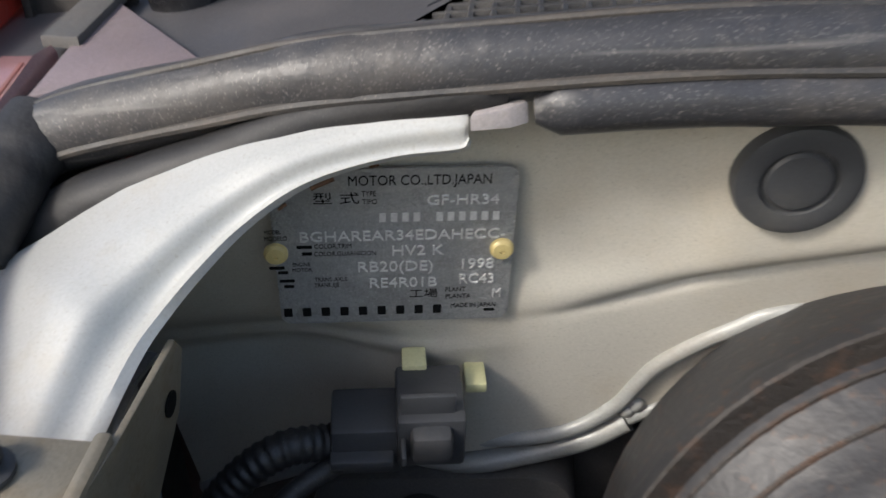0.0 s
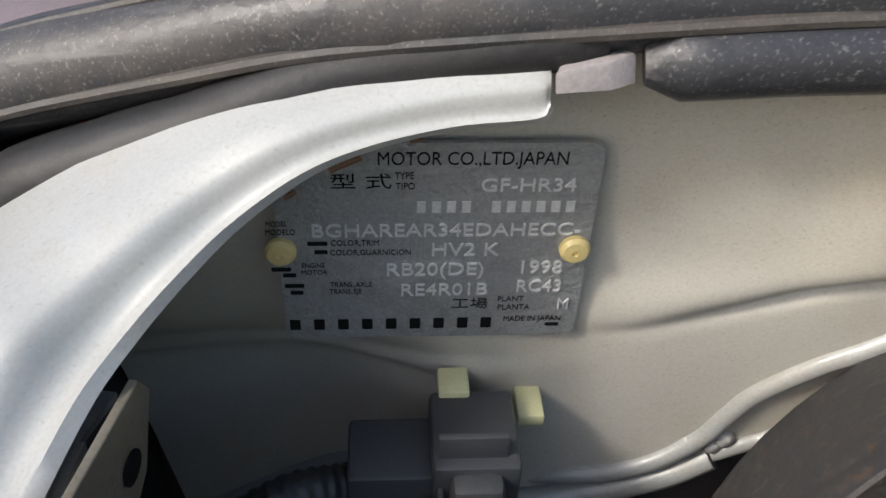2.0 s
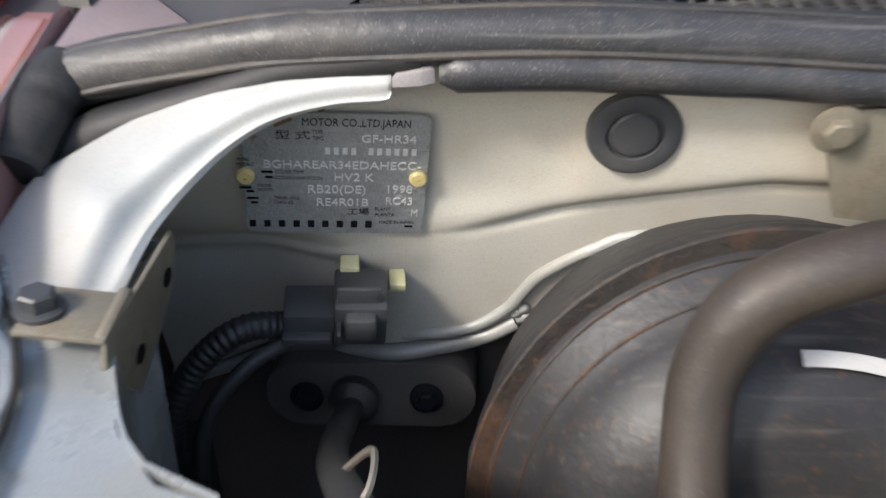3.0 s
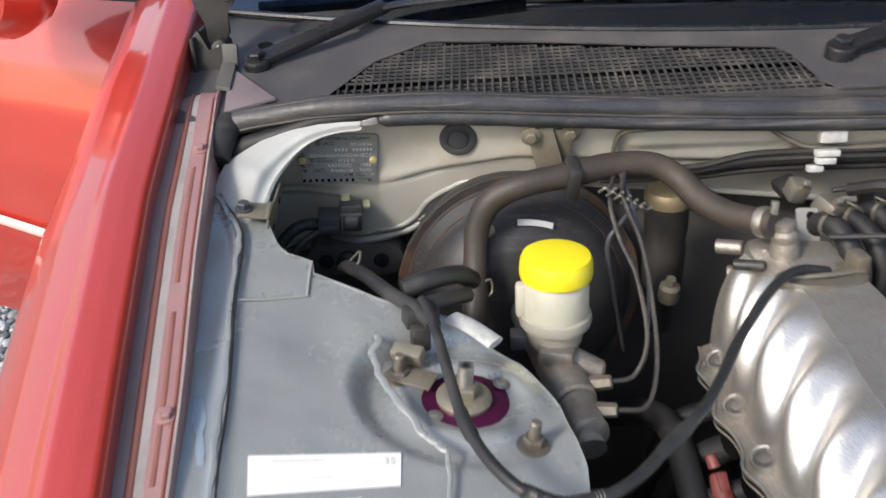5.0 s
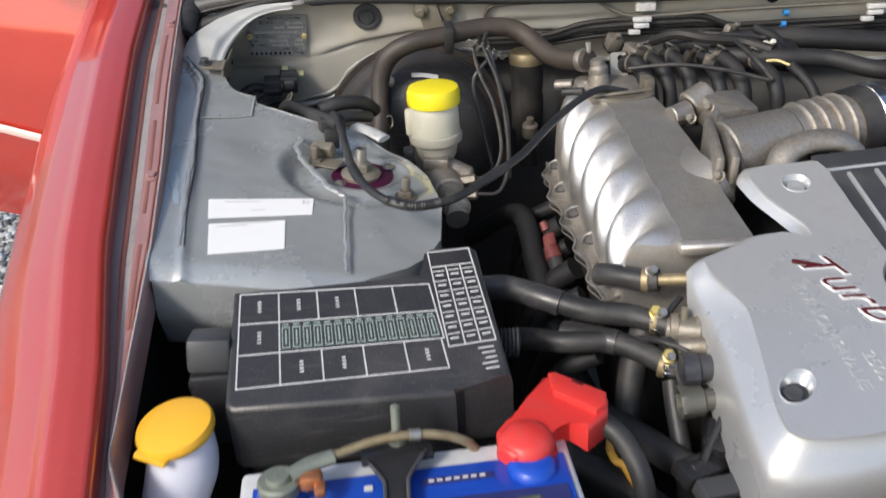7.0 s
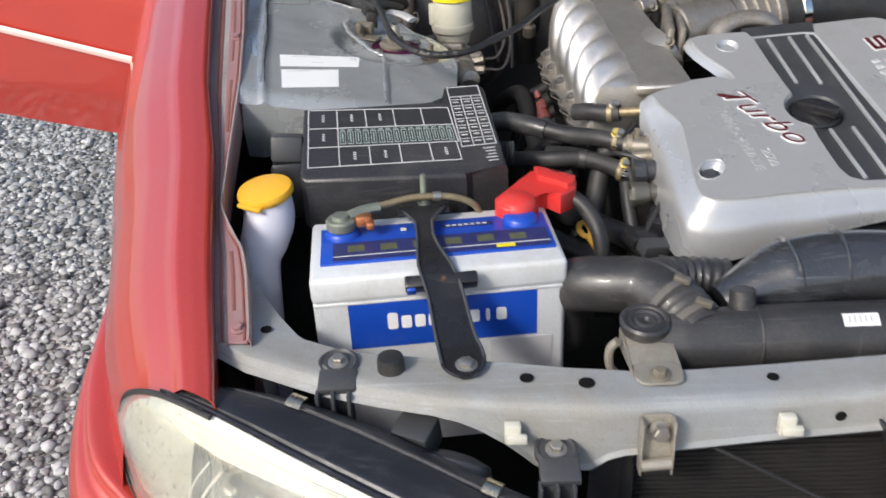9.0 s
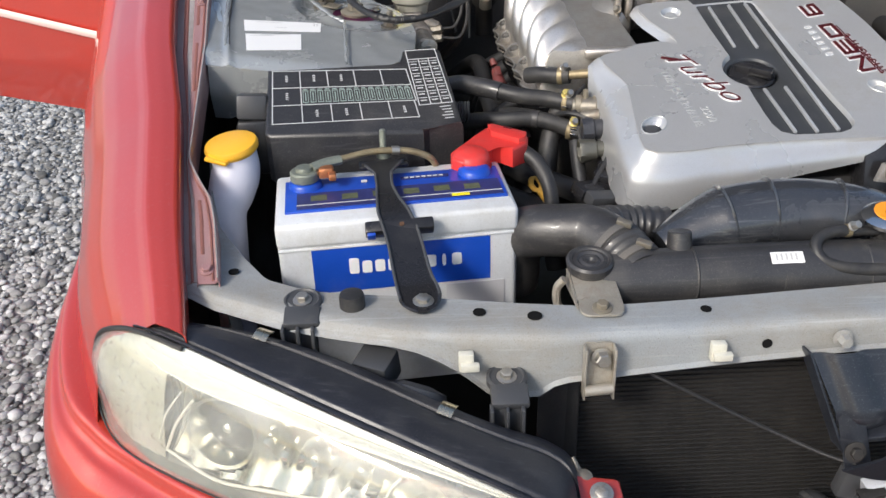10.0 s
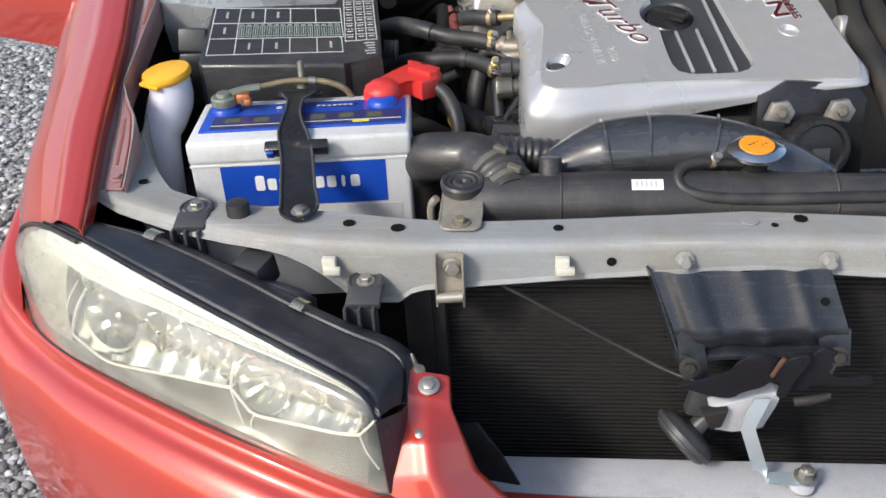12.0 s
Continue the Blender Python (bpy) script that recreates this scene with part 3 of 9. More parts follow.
def fender(u, v):
    k = v * (len(FEND_DX) - 1)
    dx, dz = np.interp(k, range(len(FEND_DX)), FEND_DX), np.interp(k, range(len(FEND_DZ)), FEND_DZ)
    width = [(-0.61, 0.73), (-0.57, 0.765), (-0.52, 0.86), (-0.45, 0.95), (-0.25, 1.0), (0.6, 1.0)]
    # the front end follows the lamp's upper edge
    front = -0.600
    for _ in range(6):
        front = lerp(LAMP_LINE, lerp(EDGE, front) + dx * lerp(width, front))
    y = front + u * (0.593 - front)
    return Vector((lerp(EDGE, y) + dx * lerp(width, y), y, edge_z(y) + dz))


for side in (False, True):
    bm = B()
    sheet(bm, mirrored(fender, side), 60, 64, 0.0012)
    part("front_fender", bm, M_RED, car, "glossy red front wing with soft highlights", 60)

# slot-beaded rail that the wing is bolted to
RAIL_Y0, RAIL_Y1 = -0.535, 0.315
RAIL_DZ = [-0.026, -0.0255, -0.0250, -0.0180, -0.0168, -0.0172, -0.0172, -0.0150, -0.0140, -0.0165, -0.048]


def rail_gap(y):
    """Width of the dusty gutter between the wing's edge and the raised plate."""
    w = lerp(RAIL_IN, y) - lerp(EDGE, y) - 0.002
    return w * lerp([(-0.52, 0.30), (-0.42, 0.36), (-0.36, 0.46), (-0.18, 0.50), (0.20, 0.50), (0.36, 0.42)], y)


def rail(u, v):
    """The raised plate: a small step up from the gutter, a flat field, a rolled lip that turns down."""
    y = RAIL_Y0 + u * (RAIL_Y1 - RAIL_Y0)
    x0, x1 = lerp(EDGE, y) + 0.002 + rail_gap(y), lerp(RAIL_IN, y)
    k = v * 10
    s = min(1, (x1 - x0) / 0.009)
    xs = [x0 - 0.002, x0 - 0.0015, x0 - 0.001, x0, x0 + 0.001 * s, x0 * 0.6 + x1 * 0.4, x1 - 0.0042 * s, x1 - 0.0034 * s, x1 - 0.0016 * s, x1, x1 + 0.0005]
    dz = np.interp(k, range(11), RAIL_DZ)
    dz -= 0.2 * max(0, y - 0.30)
    return Vector((np.interp(k, range(11), xs), y, edge_z(y) + dz))


def gutter(u, v, a=0.0, b=1.0, lift=0.0):
    """A strip of the sunk channel beside the wing, from share a to share b of its width."""
    y = RAIL_Y0 + 0.004 + u * (RAIL_Y1 - RAIL_Y0 - 0.004)
    x0, w = lerp(EDGE, y) + 0.002, rail_gap(y)
    t = a + (b - a) * v
    return Vector((x0 + w * t, y, edge_z(y) - 0.0205 + 0.002 * t + lift * math.sin(math.pi * min(1, max(0, v))) ** 0.5 - 0.2 * max(0, y - 0.30)))


for side in (False, True):
    bm = B()
    sheet(bm, mirrored(rail, side), 110, 30, 0.001)
    rail_part = part("fender_rail", bm, M_REDIN, car, "red wing rail greyed for sky sheen, with a pale rolled edge and dust", 50)
    for a, b, lift, mt, tag in ((-1.2, 0.42, 0.0, M_GUTTER, "dusty brown floor of the channel, paled for reflected sky"), (0.36, 0.68, 0.0018, M_WELD, "rust-red strip in the channel"), (0.66, 1.08, 0.0, M_DUSTSHEEN, "dusty side of the channel, greyed for reflected sky")):
        bm = B()
        sheet(bm, mirrored(lambda u, v: gutter(u, v, a, b, lift), side), 90, 6, 0.0008)
        part("rail_channel", bm, mt, rail_part, tag)
    if not side:
        mid = lambda y: lerp(EDGE, y) + 0.002 + rail_gap(y) + 0.30 * (lerp(RAIL_IN, y) - lerp(EDGE, y) - 0.002 - rail_gap(y))
        for ya, yb in ((0.05, 0.19), (-0.12, 0.02), (-0.255, -0.16), (-0.50, -0.43)):
            bm = B()
            tube(bm, [(mid(y), y, edge_z(y) - 0.0172) for y in np.linspace(ya, yb, 8)], 0.0020, 8, 4, flat=0.4)
            part("rail_slot", bm, M_WELD, rail_part, "dark red pressed slot")
        bm = B()
        tube(bm, [(lerp(RAIL_IN, y) - 0.0060 * min(1, (lerp(RAIL_IN, y) - lerp(EDGE, y)) / 0.03), y, edge_z(y) - 0.0170) for y in np.linspace(-0.532, 0.30, 40)], 0.0012, 6, 3)
        part("rail_groove", bm, M_WELD, rail_part, "dark red groove inside the lip")
        bm = B()
        tube(bm, [(lerp(RAIL_IN, y) - 0.0016, y, edge_z(y) - 0.0140) for y in np.linspace(-0.532, 0.26, 40)], 0.0009, 6, 3)
        part("rail_edge", bm, M_DUSTSHEEN, rail_part, "pale grey edge of the rail")
        for y in (-0.520, -0.07, 0.215):
            bm = B()
            hexbolt(bm, (mid(y) + 0.003, y, edge_z(y) - 0.0170), (0.05, -0.2, 1), 0.0048, 0.005, 1.4)
            part("rail_bolt", bm, M_REDIN, rail_part, "bolt painted over in red")

RIGHT = [(-0.198, 0.09), (-0.19, 0.115), (-0.17, 0.155), (-0.15, 0.174), (-0.124, 0.185), (-0.07, 0.187), (-0.01, 0.174), (0.03, 0.152), (0.05, 0.128), (0.062, 0.095),
         (0.069, 0.06), (0.078, 0.035), (0.090, 0.012), (0.094, -0.010), (0.113, -0.013), (0.115, -0.029), (0.13, -0.044), (0.15, -0.053), (0.165, -0.058), (0.20, -0.062), (0.23, -0.058)]
TOWER = Vector((0.112, -0.012, 0))


def apron_z(x, y):
    z = inner_z(x, y)
    d = math.hypot((x - TOWER.x) / 1.05, (y - TOWER.y) / 0.9)
    # strut tower: raised seat with a sunk middle
    seat = 0.8085 - 0.09 * (x - 0.107) + 0.04 * (y + 0.01)
    k = 1 - min(1, max(0, (d - 0.066) / 0.016))
    z += (seat - z) * k * k * (3 - 2 * k)
    z += 0.0045 * math.exp(-((d - 0.043) / 0.009) ** 2)
    # pressed bead and shallow dents
    z += 0.0035 * math.exp(-((x - lerp([(-0.2, -0.03), (-0.1, -0.043), (0.05, -0.062), (0.1, -0.069), (0.13, -0.077), (0.2, -0.104)], y)) / 0.004) ** 2)
    z -= 0.004 * math.exp(-((x - 0.005) ** 2 + (y - 0.02) ** 2) / 0.0006)
    return z


def apron(u, v):
    y = -0.198 + u * 0.413
    x0, x1 = lerp(RAIL_IN, y) - 0.004, lerp(RIGHT, y)
    x = x0 + (x1 - x0) * v
    fold = max(0, (-0.178 - y) / 0.020)
    return Vector((x, y, apron_z(x, y) - 0.009 * fold * fold))


for side in (False, True):
    bm = B()
    sheet(bm, mirrored(apron, side), 120, 90, 0.0015)

    def skirt(u, v):
        if u < 0.4:
            y, x = -0.198, -0.055 + (0.09 + 0.055) * u / 0.4
        else:
            y = -0.198 + (u - 0.4) / 0.6 * 0.40
            x = lerp(RIGHT, y)
        return Vector((x - 0.004 * v, y + (0.03 * max(0, v - 0.5) if u < 0.4 else 0), apron_z(x, y) + 0.0005 - 0.009 * max(0, (-0.178 - y) / 0.020) ** 2 - v * (0.07 if u < 0.36 else 0.16)))
    sheet(bm, mirrored(skirt, side), 90, 8, 0.0015)
    part("inner_apron", bm, M_BAY, car, "grey inner wing panel, scuffed and dusty", 45)

def wavy(line, amp, seed):
    pts = curve_points([Vector(p) for p in line], 8)
    return [p + Vector((amp * noise.noise((k * 0.31, seed, 0)), amp * noise.noise((k * 0.27, seed, 5)), 0)) for k, p in enumerate(pts)]


ragged = lambda s: 0.8 + 0.5 * abs(noise.noise((s * 34, 0, 7)))
bm = B()
tube(bm, wavy([(0.045, 0.03, 0.838), (0.046, -0.0, 0.8325), (0.062, -0.03, 0.8275), (0.082, -0.062, 0.822), (0.098, -0.075, 0.8185)], 0.004, 1), 0.0032, 8, 2, ragged, flat=0.7)
tube(bm, wavy([(0.098, -0.075, 0.8185), (0.10, -0.11, 0.812), (0.104, -0.16, 0.8035), (0.106, -0.186, 0.799)], 0.002, 2), 0.0017, 8, 2, ragged, flat=0.7)
part("sealant_bead", bm, M_BAY, car, "ragged painted-over seam sealant")
bm = B()
tube(bm, wavy([(-0.104, 0.185, 0.884), (-0.079, 0.145, 0.875), (-0.071, 0.11, 0.868), (-0.065, 0.05, 0.858), (-0.052, -0.039, 0.842), (-0.046, -0.103, 0.8315), (-0.037, -0.165, 0.8205)], 0.003, 3), 0.0026, 8, 2, ragged, flat=0.6)
part("sealant_bead", bm, M_BAY, car, "ragged painted-over seam sealant")

bm = B()
tube(bm, [(x, y, apron_z(x, y) + 0.0012) for x, y in ((-0.066, 0.054), (-0.040, 0.061), (-0.013, 0.069), (-0.0115, 0.072), (-0.0125, 0.092), (-0.013, 0.112))], 0.0013, 8, 2, flat=0.6)
part("panel_seam", bm, M_SEAM, car, "painted-over overlap seam")
bm = B()
tube(bm, [(-0.1005, 0.185, 0.8835), (-0.0755, 0.145, 0.8745), (-0.0675, 0.11, 0.8675), (-0.0615, 0.05, 0.8575), (-0.0485, -0.039, 0.8415), (-0.0425, -0.103, 0.831), (-0.0335, -0.165, 0.820)], 0.0012, 6, 8, lambda s: 0.7 + 0.6 * abs(noise.noise((s * 60, 0, 3))))
part("seam_shade_line", bm, M_DARK, car, "dark seam line with the bead's shade drawn in")

# pale blue touch-up on the apron's edge
bm = B()
for y0, y1, wd in ((-0.10, -0.075, 0.006), (-0.075, -0.045, 0.009)):
    sheet(bm, lambda u, v: (lambda x, y: Vector((x, y, apron_z(x, y) + 0.0006)))(-0.064 - 0.25 * (y0 + (y1 - y0) * u + 0.06) + wd * (v - 0.5) * (0.55 + 0.45 * math.sin(math.pi * u) + 0.25 * noise.noise((u * 5, v, y0 * 90))), y0 + (y1 - y0) * u), 14, 4)
part("touch_up_patch", bm, M_FADED, car, "pale blue touch-up paint")

# corner flange that sweeps from the apron up to the bulkhead
LOW = [(-0.0615, 0.150, 0.8665), (-0.0610, 0.177, 0.8745), (-0.0565, 0.1965, 0.885), (-0.0515, 0.2085, 0.8915), (-0.0438, 0.2175, 0.899), (-0.0358, 0.2255, 0.9053), (-0.0240, 0.2315, 0.9120), (-0.0122, 0.2365, 0.9152), (0.0025, 0.2405, 0.9170), (0.017, 0.242, 0.9175), (0.0195, 0.243, 0.9195)]
UPP = [(-0.107, 0.160, 0.8755), (-0.109, 0.195, 0.8835), (-0.103, 0.222, 0.897), (-0.090, 0.232, 0.904), (-0.075, 0.238, 0.911), (-0.058, 0.242, 0.918), (-0.040, 0.245, 0.924), (-0.022, 0.247, 0.928), (-0.002, 0.248, 0.931), (0.015, 0.249, 0.9322), (0.0195, 0.249, 0.9315)]
low_line, upp_line = curve_points(LOW, 6), curve_points(UPP, 6)


def flange(u, v):
    k = min(len(low_line) - 1, int(u * (len(low_line) - 1) + 0.5))
    a, b = low_line[k], upp_line[k]
    p = a.lerp(b, float(np.interp(v, [0, 0.06, 0.15, 0.25, 0.32, 0.40, 0.55, 0.75, 1], [0, 0.05, 0.10, 0.16, 0.21, 0.27, 0.45, 0.70, 1])))
    w = (b - a).length
    bulge = w * float(np.interp(v, [0, 0.06, 0.15, 0.25, 0.32, 0.40, 0.55, 0.75, 1], [0.03, 0.030, 0.0, 0.030, 0.100, 0.170, 0.175, 0.100, 0.0]))
    bulge *= min(1, 0.03 + u / 0.22)
    lip = 0.003 if v < 0.04 else 0.0
    ragged = 0.0016 * noise.noise((u * 60, 0, 0)) if v < 0.03 and 0.35 < u < 0.8 else 0
    return p + Vector((0.1, -0.55, 0.75)) * bulge + Vector((0.2, 0.9, -0.35)) * lip + Vector((0, 0, ragged))


bm = B()
sheet(bm, flange, len(low_line) - 1, 24, 0.0012)
flange_part = part("corner_flange", bm, M_FLANGE, car, "corner flange in bay paint lightened as if lit, rust on its ragged edge", 60)
for k0, k1, r in ((37, 40, 0.0011), (33, 34, 0.0006), (44, 45, 0.0005)):
    bm = B()
    tube(bm, [low_line[k] + Vector((0.0012, 0.0044, -0.0014)) for k in range(k0, k1 + 1)], r, 6, 2, lambda s: 0.6 + 0.8 * abs(noise.noise((s * 900, 1, 0))))
    part("rust_edge", bm, M_RUST, flange_part, "flaking brown rust on the edge")

# bulkhead: upper panel leans back, with a shallow pressed field round the grommet
LEDGE = [(-0.11, 0.748), (-0.094, 0.755), (-0.052, 0.774), (-0.018, 0.785), (0.024, 0.789), (0.045, 0.7935), (0.060, 0.804), (0.067, 0.814), (0.075, 0.824), (0.095, 0.837), (0.122, 0.846), (0.22, 0.845), (0.6, 0.80), (1.35, 0.79)]


WALL_END = [(-0.11, 0.748), (-0.094, 0.755), (-0.052, 0.774), (-0.018, 0.785), (0.024, 0.789), (0.045, 0.7930), (0.064, 0.796), (0.080, 0.803), (0.101, 0.817), (0.14, 0.832), (0.22, 0.838), (0.6, 0.80), (1.35, 0.79)]


def wall_y(x, z):
    y = 0.266 + (0.905 - z) * 0.27
    y += lerp([(-0.16, -0.03), (-0.045, -0.008), (0.0, -0.001), (0.025, 0.004), (0.06, 0.002), (0.106, 0.0), (0.17, -0.004), (1.4, -0.004)], x)
    f = lambda a, b, w: 1 / (1 + math.exp(-(a - b) / w))
    line = lerp([(0.04, 0.850), (0.09, 0.864), (0.16, 0.876), (0.25, 0.872), (0.6, 0.85), (1.4, 0.85)], x)
    y += 0.20 * max(0, line - 0.004 - z) * f(x, 0.10, 0.018)
    y += (0.006 * f(line, z, 0.0016) + 0.003 * math.exp(-((z - line + 0.002) / 0.0025) ** 2)) * f(x, 0.05, 0.01)
    y += 0.004 * f(0.083, x, 0.003) * f(z, 0.862, 0.004)
    y -= 0.005 * f(x, 0.262, 0.003) * f(0.40, x, 0.003) * f(z, 0.886, 0.002) * f(0.908, z, 0.002)
    y -= 0.006 * f(x, 0.47, 0.004) * f(z, 0.884, 0.003)
    y += 0.024 * f(-0.036, x, 0.010) * f(0.862, z, 0.010) + 0.014 * f(-0.010, x, 0.007) * f(0.843, z, 0.0035)
    y -= 0.004 * math.exp(-((z - 0.836) / 0.004) ** 2) * f(0.0, x, 0.01)
    return y


def wall(u, v):
    x = -0.11 + u * 1.45
    top = lerp([(-0.11, 0.893), (-0.06, 0.912), (0.0, 0.924), (0.15, 0.926), (0.3, 0.921), (1.3, 0.915)], x)
    z = top - v * (top - lerp(WALL_END, x) + 0.003)
    return Vector((x, wall_y(x, z), z))


bm = B()
sheet(bm, wall, 260, 70, 0.0015)
bulk = part("bulkhead", bm, M_WALL, car, "dusty grey bulkhead panel with pressed ridges", 60)

# seam ledge below it, then the lower bulkhead, its deep shade put into the colour
bm = B()
SPUR = [(0.064, 0.796), (0.072, 0.7995), (0.080, 0.803), (0.101, 0.817), (0.14, 0.832)]
LIP = [(-0.104, 0.743), (-0.094, 0.748), (-0.070, 0.755), (-0.049, 0.763), (-0.020, 0.774), (0.007, 0.778), (0.030, 0.781), (0.050, 0.787), (0.064, 0.795)]
for line, r in ((LEDGE, 0.0042), (SPUR, 0.0038), (LIP, 0.0054)):
    tube(bm, [(x, wall_y(x, z) - 0.0006, z) for x, z in line], r, 12, 6, flat=0.8)
for k in range(4):
    x, z = 0.057 + 0.0032 * k, 0.8015 - 0.0005 * k + 0.003 * (k % 2)
    lathe(bm, [(0.0005, -0.004), (0.0032, -0.002), (0.0038, 0.0005), (0.0030, 0.003), (0.0006, 0.0045)], (x, wall_y(x, z), z), (0.4, -1, 0.2), 10)
seam = part("bulkhead_seam", bm, M_SEAM, bulk, "seam ridge in wall paint darkened for shade, with rough sealant", 60)
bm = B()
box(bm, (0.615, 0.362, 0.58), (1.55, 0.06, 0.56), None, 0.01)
part("lower_bulkhead", bm, M_GRIMESHADE, car, "lower bulkhead behind the engine, coloured dark for deep shade")

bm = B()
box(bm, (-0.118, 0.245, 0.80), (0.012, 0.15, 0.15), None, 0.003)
part("ledge_closing_panel", bm, M_DARK, car, "added dark panel closing the shaded gap under the bonnet ledge")

# cowl
def cowl_z(x, y):
    return 0.935 + 0.02 * (x - 0.25) * (1 if x < 0.615 else -1) + (0.0073 * 2 if x >= 0.615 else 0) * (x - 0.615) * 0 + 0.13 * (y - 0.31)


def glass_base(x):
    return 0.37 + 0.237 * (x - 0.615) ** 2


GRILLE = [(-0.03, 0.264), (-0.017, 0.300), (0.023, 0.373), (0.076, 0.414), (0.202, 0.392), (0.30, 0.372), (0.425, 0.353), (0.434, 0.31), (0.440, 0.2645)]


def span_at(poly, y):
    xs = []
    for (x0, y0), (x1, y1) in zip(poly, poly[1:] + poly[:1]):
        if (y0 - y) * (y1 - y) < 0:
            xs.append(x0 + (x1 - x0) * (y - y0) / (y1 - y0))
    return (min(xs), max(xs)) if len(xs) > 1 else None


def span_up(poly, x):
    r = span_at([(b, a) for a, b in poly], x)
    return r


bm = B()
# left of, behind and right of the grille
def cowl_left(u, v):
    y = 0.262 + u * (0.56 - 0.262)
    x1 = lerp([(0.262, -0.03), (0.30, -0.017), (0.373, 0.023), (0.414, 0.076), (0.44, 0.20)], y)
    yb = glass_base(-0.18 + (x1 + 0.18) * v) + 0.012
    x = -0.18 + (x1 + 0.18) * v
    yy = min(y, yb)
    return Vector((x, yy, cowl_z(x, yy) + 0.004))


def cowl_back(u, v):
    x = 0.0 + u * 1.25
    y0 = max(0.26, lerp([(0.0, 0.34), (0.023, 0.373), (0.076, 0.414), (0.202, 0.392), (0.30, 0.372), (0.425, 0.353), (0.434, 0.30), (0.44, 0.262), (1.3, 0.262)], x))
    y1 = max(y0 + 0.004, glass_base(x) + 0.012)
    y = y0 + (y1 - y0) * v
    return Vector((x, y, cowl_z(x, y) + 0.0045 + 0.006 * max(0, min(1, (y - glass_base(x) + 0.03) / 0.03))))


sheet(bm, cowl_left, 40, 20)
sheet(bm, cowl_back, 120, 10, 0.002)
cowl = part("cowl_panel", bm, M_COWL, car, "faded grey plastic windscreen cowl")
bm = B()
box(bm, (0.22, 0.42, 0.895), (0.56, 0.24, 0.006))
part("cowl_shade_tray", bm, M_DARK, car, "added tray, dark for the shade beneath the cowl grille")
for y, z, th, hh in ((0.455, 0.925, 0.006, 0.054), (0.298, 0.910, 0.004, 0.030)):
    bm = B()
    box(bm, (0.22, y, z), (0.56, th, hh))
    part("cowl_closing_wall", bm, M_DARK, car, "added dark wall closing the space beneath the grille")
bm = B()
sheet(bm, lambda u, v: (lambda x: Vector((x, lerp([(-0.1, 0.2745), (0.09, 0.2745), (0.13, 0.2655), (1.4, 0.2655)], x) + 0.001 * v, cowl_z(x, 0.262) + lerp([(-0.1, -0.001), (0.09, -0.001), (0.13, 0.004), (1.4, 0.004)], x) - lerp([(-0.1, 0.008), (0.09, 0.008), (0.13, 0.026), (1.4, 0.026)], x) * v)))(-0.10 + 1.40 * u), 60, 3, 0.001)
part("cowl_lip", bm, M_COWL, car, "grey front lip of the cowl")
bm = B()
y = 0.267
while y < 0.412:
    s = span_at(GRILLE, y)
    if s and s[1] - s[0] > 0.01:
        m = 0.5 * (s[0] + s[1])
        sag = 0.003 if 0.29 < y < 0.325 else 0
        rod(bm, (s[0], y, cowl_z(s[0], y) + 0.002 - sag), (s[1], y, cowl_z(s[1], y) + 0.002 - sag), 0.0014, seg=5)
    y += 0.0085
x = -0.024
while x < 0.44:
    s = span_up(GRILLE, x)
    if s and s[1] - s[0] > 0.006:
        rod(bm, (x, s[0], cowl_z(x, s[0]) + 0.002), (x, s[1], cowl_z(x, s[1]) + 0.002), 0.0013, seg=5)
    x += 0.0078
part("cowl_grille", bm, M_GRILLE, cowl, "fine dusty plastic mesh grille")
bm = B()
box(bm, (0.90, 0.335, cowl_z(0.90, 0.335) + 0.0035), (0.58, 0.085, 0.004))
part("grille_opening", bm, M_INKHOLE, cowl, "black box drawn for the shaded opening of the other intake")
bm = B()
for k in range(10):
    y = 0.297 + 0.0085 * k
    rod(bm, (0.612 + 0.0022 * (k % 2), y, cowl_z(0.612, y) + 0.0075), (1.19, y, cowl_z(1.19, y) + 0.0075), 0.0014, seg=5)
for k in range(74):
    x = 0.614 + 0.0078 * k
    rod(bm, (x, 0.294, cowl_z(x, 0.294) + 0.0075), (x, 0.377, cowl_z(x, 0.377) + 0.0075), 0.0013, seg=5)
part("cowl_grille", bm, M_GRILLE, cowl, "fine dusty plastic mesh grille")
bm = B()
tube(bm, [(x, glass_base(x) + 0.006, cowl_z(x, glass_base(x)) + 0.012) for x in np.linspace(-0.17, 1.39, 24)], 0.006, 8, 3, flat=0.6)
part("cowl_edge", bm, M_PLASTIC, cowl, "black trim strip along the glass")
# triangular gusset and the filled dark gap by the wing
bm = B()
prism(bm, [(-0.109, 0.268), (-0.065, 0.292), (-0.118, 0.362), (-0.122, 0.350)], lambda x, y: cowl_z(x, y) + 0.006, lambda x, y: cowl_z(x, y) + 0.009, None, 0.001)
part("cowl_gusset", bm, M_MAUVE, cowl, "dusty mauve triangular plate")
bm = B()
prism(bm, [(-0.128, 0.318), (-0.112, 0.312), (-0.118, 0.372), (-0.134, 0.382)], lambda x, y: cowl_z(x, y) + 0.008, lambda x, y: cowl_z(x, y) + 0.012, None, 0.001)
box(bm, (-0.1235, 0.375, cowl_z(-0.12, 0.375) + 0.018), (0.016, 0.004, 0.022), pose(0, 0, 0, -10, 0, -8), 0.001)
part("cowl_bracket", bm, M_GRIMESHADE, cowl, "grey folded steel bracket by the wing")
bm = B()
